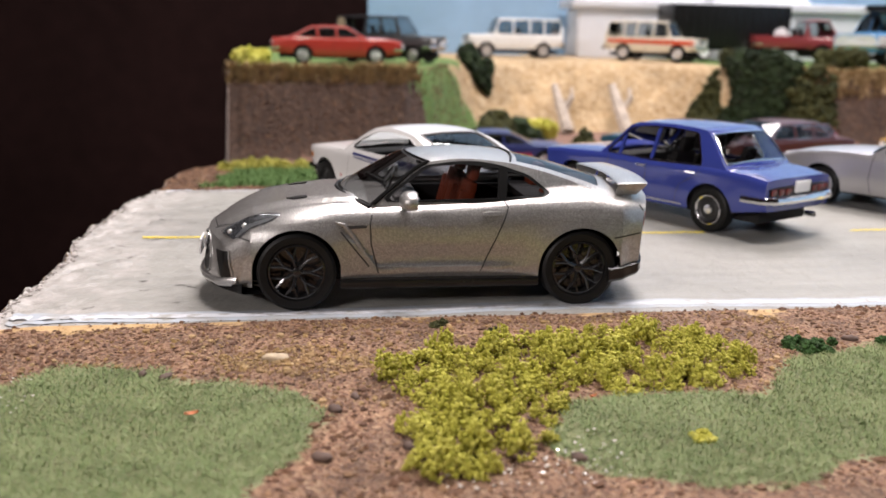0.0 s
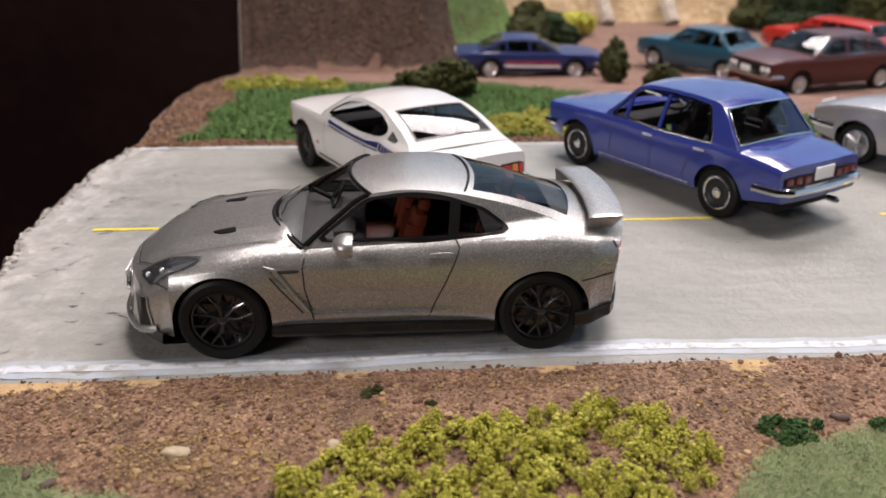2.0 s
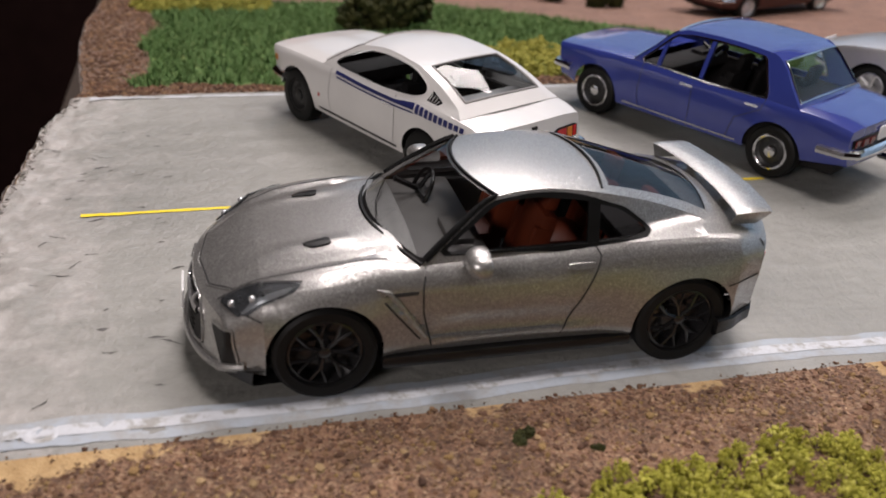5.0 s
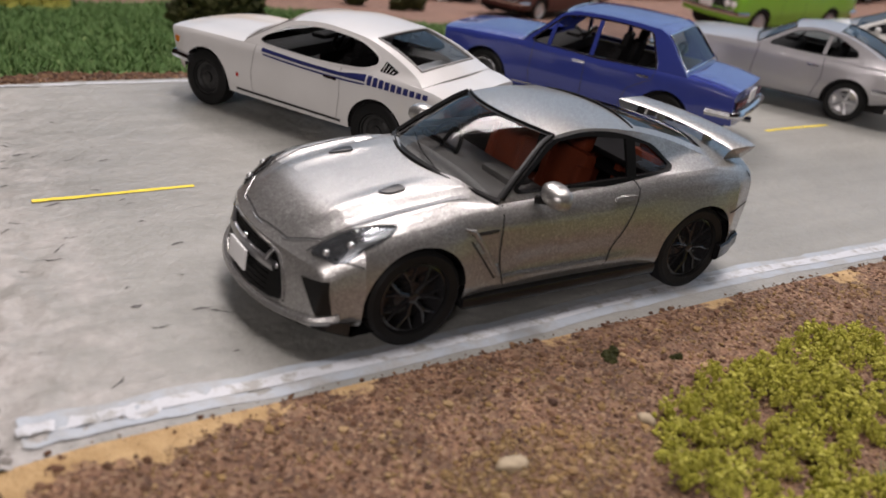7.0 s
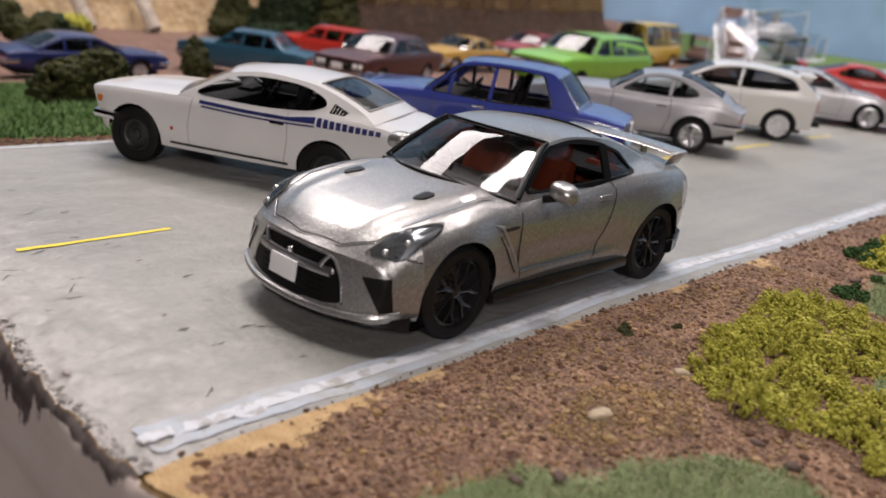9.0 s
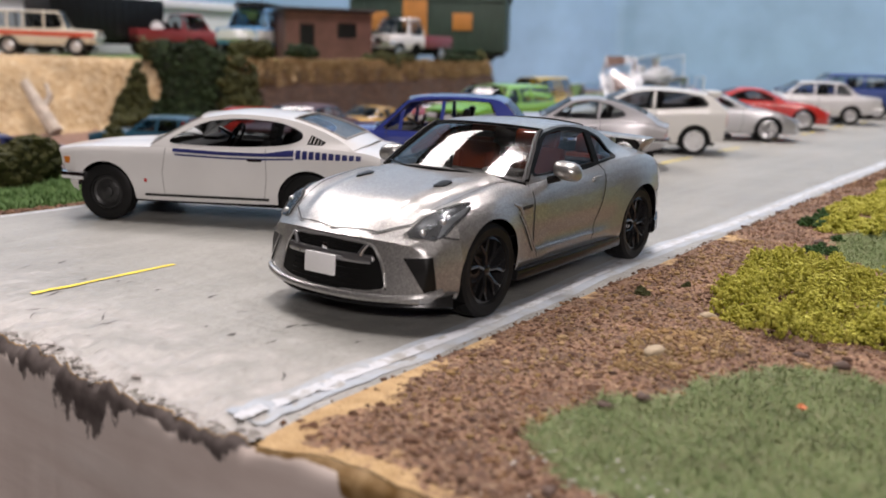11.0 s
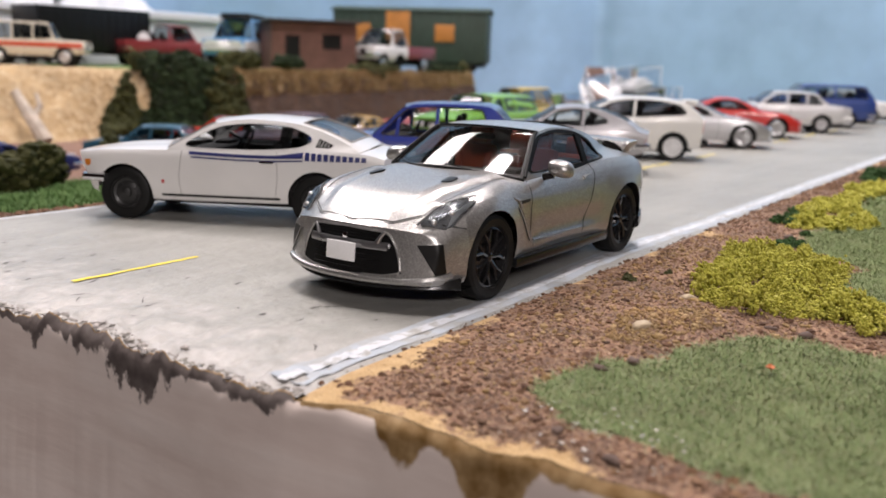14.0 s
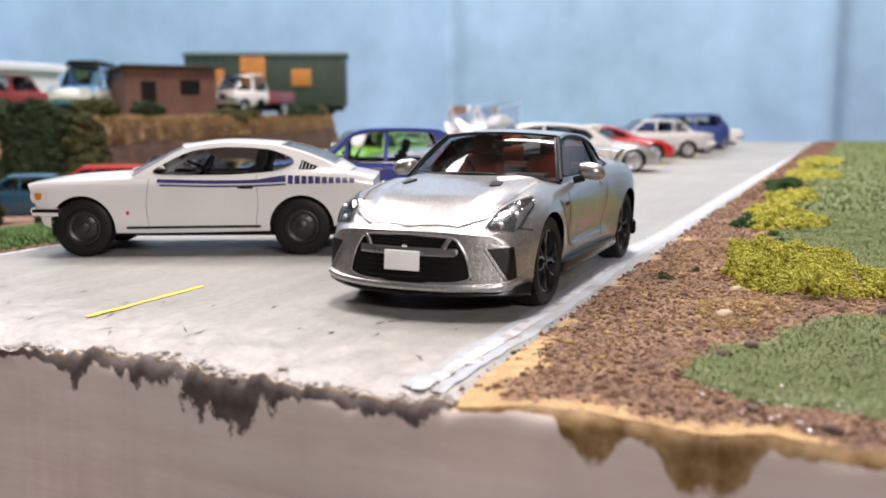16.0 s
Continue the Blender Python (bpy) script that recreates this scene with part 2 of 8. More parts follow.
class Shell:
    """The painted body of a model car: nose towards -x, wheelbase centred on x = 0."""

    def __init__(self, s):
        self.s = s
        self.prof = s.get("prof", PROF)
        self.R = s["tyre"] + s.get("gap", 0.05)

    def half(self, x):
        return self.s["W"] * curve(self.s["plan"], x)

    def sh(self, x):
        return curve(self.s["shoulder"], x)

    def sill(self, x):
        return curve(self.s["sill"], x)

    def bottom(self, x):
        z = self.sill(x)
        for ax in self.s["axles"]:
            d = x - ax
            if abs(d) < self.R:
                z = max(z, self.s["tyre"] + math.sqrt(self.R**2 - d * d))
        return z

    def side(self, x, z):
        f = (z - self.sill(x)) / (self.sh(x) - self.sill(x))
        y = self.half(x) * curve(self.prof, f)
        if "flank" in self.s:
            y += self.s["flank"](x, z)
        fl = self.s.get("flare", 0)
        if fl:
            for ax in self.s["axles"]:
                d = math.hypot(x - ax, z - self.s["tyre"]) - self.R
                y += fl * max(0, 1 - max(0, d) / 0.22) ** 1.5
        return y

    def bend(self, x, y, z):
        s = self.s
        w = min(1.2, abs(y) / s["W"])
        f = max(0, 1 - (x - s["nose"]) / s.get("reachf", min(0.9, s["axles"][0] - self.R - s["nose"])))
        r = max(0, 1 - (s["tail"] - x) / s.get("reachr", min(0.9, s["tail"] - s["axles"][1] - self.R)))
        dz = z - s.get("zlean", 0.5)
        return (x + f * (s.get("bowf", 0) * w**2.2 + s.get("leanf", 0) * dz) - r * (s.get("bowr", 0) * w**2.2 + s.get("leanr", 0) * dz), y, z)

    def yb(self, x):
        return self.half(x) * self.prof[-1][1]

    def top(self, x, c):
        zs = self.sh(x)
        z = zs + (max(curve(self.s["top"], x), zs) - zs) * (1 - abs(c) ** self.s.get("ptop", 2.4))
        for cx, cc, wx, wc, h in self.s.get("bulges", ()):
            z += h * max(0, 1 - ((x - cx) / wx) ** 2) * max(0, 1 - ((abs(c) - cc) / wc) ** 2)
        if "hood" in self.s:
            z += self.s["hood"](x, abs(c))
        return z

    def cabin_y(self, x, z):
        g = self.s["cabin"]
        d = max(0, z - self.sh(x))
        t = min(1, max(0, (x - g.get("tstart", 9)) / g.get("tlong", 0.8)))
        e = min(1, d / 0.09)
        return self.yb(x) - g["lean"] * d - g.get("lean2", 0.25) * d * d - g.get("taper", 0) * t * t * (3 - 2 * t) * e * (2 - e)

    def build(self):
        s, bm = self.s, bmesh.new()
        xs = set(np.linspace(s["nose"], s["tail"], s.get("n", 60)))
        for ax in s["axles"]:
            for k in range(-12, 13):
                xs.add(ax + self.R * math.sin(k / 12 * math.pi / 2))
            xs |= {ax - self.R - 0.004, ax + self.R + 0.004}
        xs |= {s["cowl"], s["deck"]}
        xs = sorted(x for x in xs if s["nose"] <= x <= s["tail"])
        xs = [x for i, x in enumerate(xs) if i == 0 or x - xs[i - 1] > 0.003]
        ns, nt = s.get("ns", 14), s.get("nt", 8)
        fr = [(k / ns) ** 1.0 for k in range(ns + 1)]
        vert = lambda x, y, z: bm.verts.new(self.bend(x, y, z))
        sides, tops = {-1: [], 1: []}, []
        for x in xs:
            zb, zs = self.bottom(x), self.sh(x)
            for sg in (-1, 1):
                sides[sg].append([vert(x, sg * self.side(x, zb + f * (zs - zb)), zb + f * (zs - zb)) for f in fr])
            y = self.yb(x)
            row = [sides[-1][-1][-1]] + [vert(x, c * y, self.top(x, c)) for c in np.linspace(-1, 1, 2 * nt + 1)[1:-1]] + [sides[1][-1][-1]]
            tops.append(row)
        for sg in (-1, 1):
            grid_faces(bm, sides[sg])
        grid_faces(bm, tops, skip=lambda i, j: s["cowl"] - 0.001 <= xs[i] < s["deck"] - 0.001)
        for k in (0, -1):  # nose and tail faces
            x, rows = xs[k], []
            zb, zs = self.bottom(x), self.sh(x)
            cs = np.linspace(-1, 1, 2 * nt + 1)
            for i, f in enumerate(fr):
                if i == ns:
                    rows.append(tops[k])
                    continue
                z0 = zb + f * (zs - zb)
                rows.append([sides[-1][k][i]] + [vert(x, c * self.side(x, z0), zb + f * (self.top(x, c) - zb)) for c in cs[1:-1]] + [sides[1][k][i]])
            grid_faces(bm, rows)
        self.bm_body = bm
        self.cabin(bm)
        loose = [v for v in bm.verts if not v.link_faces]
        bmesh.ops.delete(bm, geom=loose, context="VERTS")
        bmesh.ops.recalc_face_normals(bm, faces=bm.faces[:])
        self.tree = BVHTree.FromBMesh(bm)
        return bm

    def line(self, k):
        """The roof edge's height at x."""
        return curve(self.s["cabin"]["line"], k)

    def cabin(self, bm):
        s, g = self.s, self.s["cabin"]
        ln = g["line"]
        x0, r0, r1, x1 = ln[0][0], g["roof"][0], g["roof"][1], ln[-1][0]
        crown, nc = g.get("crown", 0.05), 12
        cs = sorted(set(np.linspace(-1, 1, nc + 1)) | {-g.get("inw", 0.94), g.get("inw", 0.94), -g.get("inr", 0.9), g.get("inr", 0.9)})

        def across(x, z, cr, bow):
            y = self.cabin_y(x, z)
            return [(x + bow * (1 - c * c), c * y, z + cr * (1 - abs(c) ** 2.2)) for c in cs]

        # roof
        rows = []
        for k in range(13):
            t = k / 12
            x = r0 + (r1 - r0) * t
            rows.append(across(x, self.line(x), crown, -g.get("bow", 0.12) * 0.6 * (1 - t) ** 2 + g.get("bowback", 0.08) * 0.6 * t * t))
        V = [[bm.verts.new(p) for p in r] for r in rows]
        grid_faces(bm, V)
        # windscreen and back window, each a frame and a pane
        self.panes, self.rims = {}, {}
        for name, xa, xb, bow, cra, ins, lo, hi in (("windscreen", x0, r0, -g.get("bow", 0.12), self.top(x0, 0) - self.sh(x0), g.get("inw", 0.94), g.get("lows", 0.04), 0.95),
                                                   ("back", x1, r1, g.get("bowback", 0.08), self.top(x1, 0) - self.sh(x1), g.get("inr", 0.9), g.get("lowr", 0.12), g.get("highr", 0.92))):
            ts = sorted(set(np.linspace(0, 1, 9)) | {lo, hi})
            rows = []
            for t in ts:
                x = xa + (xb - xa) * t
                rows.append(across(x, self.line(x), cra * (1 - t) + crown * t, bow * (1 - 0.4 * t)))
            V = [[bm.verts.new(p) for p in r] for r in rows]
            inside = lambda i, j: lo - 1e-4 <= ts[i] and ts[i + 1] <= hi + 1e-4 and abs(cs[j]) <= ins + 1e-4 and abs(cs[j + 1]) <= ins + 1e-4
            grid_faces(bm, V, skip=inside, mat=1 if name in g.get("frames", ()) else 0)
            pb = bmesh.new()
            W = [[pb.verts.new((p[0], p[1] * 0.998, p[2] - 0.006)) for p in r] for r in rows]
            grid_faces(pb, W, skip=lambda i, j: not inside(i, j))
            bmesh.ops.delete(pb, geom=[v for v in pb.verts if not v.link_faces], context="VERTS")
            self.panes[name] = pb
            ii = [i for i, t in enumerate(ts) if lo - 1e-4 <= t <= hi + 1e-4]
            jj = [j for j, c in enumerate(cs) if abs(c) <= ins + 1e-4]
            self.rims[name] = [rows[ii[0]][j] for j in jj] + [rows[i][jj[-1]] for i in ii[1:]] + [rows[ii[-1]][j] for j in jj[::-1][1:]] + [rows[i][jj[0]] for i in ii[::-1][1:]]
        # sides: frame round the window opening, and the pane in it
        outer = [(x, self.line(x)) for x in np.linspace(x0, x1, 40)]
        outer += [(x, self.sh(x) - 0.015) for x in np.linspace(x1, x0, 24)]
        self.holes = g["windows"]
        self.side_panes = []
        dlo = chaikin(g["dlo"], g.get("round", 2), g.get("cut", 0.2))
        c = (sum(p[0] for p in dlo) / len(dlo), sum(p[1] for p in dlo) / len(dlo))
        an = ring_angles(c, outer, dlo)
        A, B = [polar_hit(outer, c, a) for a in an], [polar_hit(dlo, c, a) for a in an]
        self.dlo = B
        for sg in (-1, 1):
            pt = lambda p, off=0.0: (p[0], sg * (self.cabin_y(*p) + off), p[1])
            rows = [[bm.verts.new(pt((a[0] + (b[0] - a[0]) * t, a[1] + (b[1] - a[1]) * t))) for a, b in zip(A, B)] for t in (0, 0.12, 0.25, 0.4, 0.55, 0.7, 0.85, 1)]
            grid_faces(bm, rows, close=True)
            grid_faces(bm, [rows[-1], [bm.verts.new(pt(b, -0.035)) for b in B]], close=True, mat=1)
            pb = bmesh.new()
            prow = [[pb.verts.new(pt((b[0] + (c[0] - b[0]) * t, b[1] + (c[1] - b[1]) * t), -0.014)) for b in B] for t in (0, 0.35, 0.7)]
            grid_faces(pb, prow, close=True)
            mid = pb.verts.new(pt(c, -0.014))
            for k in range(len(B)):
                pb.faces.new((prow[-1][k], prow[-1][(k + 1) % len(B)], mid))
            self.side_panes.append(pb)

    def screen_rim(self, name, r):
        """A thin moulding round the windscreen or the back window."""
        bm = bmesh.new()
        tube(bm, [Vector(p) + Vector((0, 0, r * 0.5)) for p in self.rims[name]], r, 6)
        return bm

    def trim(self, width, off=0.006):
        """A rim round each side window."""
        bm = bmesh.new()
        B = self.dlo
        c = (sum(p[0] for p in B) / len(B), sum(p[1] for p in B) / len(B))
        for sg in (-1, 1):
            rows = []
            for k, o in ((0.0, -0.01), (0.0, off), (width, off), (width, -0.005)):
                row = []
                for p in B:
                    d = math.hypot(p[0] - c[0], p[1] - c[1])
                    q = (p[0] + (p[0] - c[0]) / d * k * 1.2, p[1] + (p[1] - c[1]) / d * k)
                    row.append(bm.verts.new((q[0], sg * (self.cabin_y(*q) + o), q[1])))
                rows.append(row)
            grid_faces(bm, rows, close=True)
        return bm

    def pillars(self, xs, w, lean=0.0):
        """Upright posts across the side windows."""
        bm = bmesh.new()
        for x in xs:
            zz = []
            for d in (-w / 2, w / 2):
                hits = []
                for a, b in zip(self.dlo, self.dlo[1:] + self.dlo[:1]):
                    if (a[0] - x - d) * (b[0] - x - d) < 0:
                        t = (x + d - a[0]) / (b[0] - a[0])
                        hits.append(a[1] + t * (b[1] - a[1]))
                zz.append((min(hits) - 0.01, max(hits) + 0.01))
            for sg in (-1, 1):
                rows = []
                for t in np.linspace(0, 1, 5):
                    ps = []
                    for (lo, hi), d in zip(zz, (-w / 2, w / 2)):
                        z = lo + (hi - lo) * t
                        ps.append((x + d + lean * (t - 0.5), z))
                    y = [sg * (self.cabin_y(*p) + 0.003) for p in ps]
                    rows.append([bm.verts.new((ps[0][0], y[0] - sg * 0.03, ps[0][1])), bm.verts.new((ps[0][0], y[0], ps[0][1])),
                                 bm.verts.new((ps[1][0], y[1], ps[1][1])), bm.verts.new((ps[1][0], y[1] - sg * 0.03, ps[1][1]))])
                grid_faces(bm, rows)
        return bm

    def on(self, p, way):
        """The point of the body that a straight line along way meets first, coming from outside."""
        w = Vector(way)
        hit = self.tree.ray_cast(Vector(p) - w * 6, w)
        if hit[0] is None:
            hit = self.tree.find_nearest(Vector(p) - w * 1.2)
        return hit[0]

    def ribbon(self, pts, width, way, off=0.004, step=0.05):
        """A thin line laid on the body along pts, seen along way."""
        bm, w, P = bmesh.new(), Vector(way), []
        for a, b in zip(pts, pts[1:]):
            a, b = Vector(a), Vector(b)
            n = max(1, int((b - a).length / step))
            P += [a.lerp(b, k / n) for k in range(n)]
        P.append(Vector(pts[-1]))
        rows = []
        for i, p in enumerate(P):
            d = (P[min(i + 1, len(P) - 1)] - P[max(i - 1, 0)]).normalized()
            n = d.cross(w).normalized() * width / 2
            rows.append([bm.verts.new(self.on(q, way) - w * off) for q in (p - n, p + n)])
        grid_faces(bm, rows)
        return bm

    def band(self, top, low, x0, x1, off=0.006, nx=40, nz=4):
        """A painted band on the left side, between two lines of height over x."""
        bm, rows = bmesh.new(), []
        for x in np.linspace(x0, x1, nx):
            a, b = curve(low, x), curve(top, x)
            rows.append([bm.verts.new(self.on((x, -2, a + (b - a) * k / nz), (0, 1, 0)) - Vector((0, off, 0))) for k in range(nz + 1)])
        grid_faces(bm, rows)
        return bm

    def patch(self, poly, way, off=0.006, rings=4, sink=0.02, roundness=1, step=0.07):
        """A raised panel of the outline poly (3D points), laid on the body as seen along way."""
        bm, w = bmesh.new(), Vector(way)
        P = [Vector(p) for p in poly]
        for _ in range(roundness):
            P = [q for a, b in zip(P, P[1:] + P[:1]) for q in (a.lerp(b, 0.16), a.lerp(b, 0.84))]
        Q = []
        for a, b in zip(P, P[1:] + P[:1]):
            n = max(1, int((b - a).length / step))
            Q += [a.lerp(b, k / n) for k in range(n)]
        c = sum(Q, Vector()) / len(Q)
        rows = [[bm.verts.new(self.on(q, way) + w * sink) for q in Q]]
        for k in range(rings):
            rows.append([bm.verts.new(self.on(q.lerp(c, k / rings), way) - w * off) for q in Q])
        grid_faces(bm, rows, close=True)
        m = bm.verts.new(self.on(c, way) - w * off)
        for k in range(len(Q)):
            bm.faces.new((rows[-1][k], rows[-1][(k + 1) % len(Q)], m))
        return bm


def join(*bms):
    out = bms[0]
    for b in bms[1:]:
        me = bpy.data.meshes.new("tmp")
        b.to_mesh(me)
        out.from_mesh(me)
        bpy.data.meshes.remove(me)
        b.free()
    return out


def mirrored(bm):
    """bm together with its mirror image across the car's middle."""
    c = bm.copy()
    for v in c.verts:
        v.co.y = -v.co.y
    return join(bm, c)


def flipped(bm):
    c = bm.copy()
    for v in c.verts:
        v.co.y = -v.co.y
    return c


def tyre_mesh(r, w, rim):
    bm = bmesh.new()
    h = w / 2
    lathe(bm, [(rim, -h * 0.75), (rim + 0.012, -h * 0.95), (r * 0.9, -h), (r * 0.975, -h * 0.86), (r, -h * 0.6), (r * 1.0, -h * 0.22), (r * 0.985, -h * 0.2), (r * 0.985, -h * 0.14), (r, -h * 0.12),
               (r, h * 0.12), (r * 0.985, h * 0.14), (r * 0.985, h * 0.2), (r, h * 0.22), (r, h * 0.6), (r * 0.975, h * 0.86), (r * 0.9, h), (rim, h * 0.8), (rim, -h * 0.75)], 48)
    bmesh.ops.remove_doubles(bm, verts=bm.verts[:], dist=1e-5)
    return bm


def rim_mesh(kind, rim, w):
    """The wheel's metal, its outer face towards -y."""
    bm, h = bmesh.new(), w / 2
    if kind == "mesh":   # twisted split spokes
        lathe(bm, [(rim, h * 0.7), (rim, -h * 0.8), (rim * 0.93, -h * 0.84), (rim * 0.9, -h * 0.6), (rim * 0.88, h * 0.1), (rim * 0.2, h * 0.15)], 40)
        for k in range(7):
            a = 2 * math.pi * k / 7
            for da in (-0.22, 0.22):
                p0 = Vector((math.cos(a) * rim * 0.12, -h * 0.62, math.sin(a) * rim * 0.12))
                p1 = Vector((math.cos(a + da * 0.15) * rim * 0.5, -h * 0.74, math.sin(a + da * 0.15) * rim * 0.5))
                p2 = Vector((math.cos(a + da) * rim * 0.93, -h * 0.72, math.sin(a + da) * rim * 0.93))
                tube(bm, [p0, p1, p2], [rim * 0.07, rim * 0.055, rim * 0.05], 6)
        lathe(bm, [(rim * 0.16, -h * 0.5), (rim * 0.16, -h * 0.74), (rim * 0.1, -h * 0.8), (0.002, -h * 0.8)], 16)
    elif kind == "steel":   # pressed steel disc with slots and a cap
        lathe(bm, [(rim, h * 0.5), (rim, -h * 0.85), (rim * 0.92, -h * 0.88), (rim * 0.88, -h * 0.6), (rim * 0.72, -h * 0.45), (rim * 0.55, -h * 0.6), (rim * 0.36, -h * 0.62), (rim * 0.34, -h * 0.8), (rim * 0.2, -h * 0.9), (0.002, -h * 0.92)], 32)
        for k in range(8):
            a = 2 * math.pi * (k + 0.5) / 8
            add_box(bm, math.cos(a) * rim * 0.64, -h * 0.56, math.sin(a) * rim * 0.64, rim * 0.13, h * 0.1, rim * 0.13, rim * 0.02, Matrix.Rotation(-a, 3, "Y"), 1)
    else:   # cast alloy with a number of spokes
        n = int(kind)
        lathe(bm, [(rim, h * 0.5), (rim, -h * 0.9), (rim * 0.93, -h * 0.94), (rim * 0.88, -h * 0.7), (rim * 0.85, -h * 0.2), (rim * 0.2, h * 0.05)], 36)
        for k in range(n):
            a = 2 * math.pi * k / n
            p0, p1 = [Vector((math.cos(a) * q, -h * e, math.sin(a) * q)) for q, e in ((rim * 0.1, 0.7), (rim * 0.9, 0.82))]
            wd = rim * (1.15 / n)
            tube(bm, [p0, p0.lerp(p1, 0.5), p1], [wd * 0.8, wd * 0.62, wd * 0.75], 6)
        lathe(bm, [(rim * 0.22, -h * 0.4), (rim * 0.22, -h * 0.8), (rim * 0.14, -h * 0.88), (0.002, -h * 0.88)], 16)
    return bm


WHEELS, RINGS = {}, {}


def add_wheels(car, s):
    key = (s["tyre"], s["tw"], s["rim"], s["rimkind"], s["rimmat"].name, s.get("tyremat", RUBBER).name)
    if key not in WHEELS:
        WHEELS[key] = (finish(tyre_mesh(s["tyre"], s["tw"], s["rim"]), s.get("tyremat", RUBBER)), finish(rim_mesh(s["rimkind"], s["rim"], s["tw"]), s["rimmat"]))
    for ax in s["axles"]:
        for sg in (-1, 1):
            w = new("wheel", WHEELS[key][0])
            w.parent = car
            w.matrix_basis = pose(ax * S, sg * s["track"] * S, s["tyre"] * S, 0, 0, 0 if sg < 0 else 180)
            r = new("rim", WHEELS[key][1])
            r.parent = w
            if s.get("ring"):
                if key not in RINGS:
                    bm = bmesh.new()
                    h, q = s["tw"] / 2, s["rim"]
                    lathe(bm, [(q * 0.99, -h * 0.7), (q * 0.99, -h * 0.93), (q * 0.93, -h * 0.97), (q * 0.86, -h * 0.9), (q * 0.86, -h * 0.6)], 32)
                    lathe(bm, [(q * 0.3, -h * 0.7), (q * 0.3, -h * 0.93), (q * 0.2, -h), (0.002, -h * 1.01)], 20)
                    RINGS[key] = finish(bm, s["ring"])
                g = new("trim_ring", RINGS[key])
                g.parent = w


def seat_mesh(w=0.46, high=0.6, tilt=14):
    bm = bmesh.new()
    add_box(bm, 0, 0, 0.12, 0.5, w, 0.16, 0.05)
    m = Matrix.Rotation(radians(tilt), 3, "Y")
    add_box(bm, 0.3, 0, 0.12 + high / 2, 0.13, w * 0.95, high, 0.05, m)
    for sg in (-1, 1):
        add_box(bm, 0.26, sg * w * 0.42, 0.08 + high / 2, 0.16, 0.08, high * 0.8, 0.03, m)
    add_box(bm, 0.3 + 0.22 * math.tan(radians(tilt)) * 2, 0, 0.2 + high, 0.1, w * 0.55, 0.2, 0.04, m)
    return bm


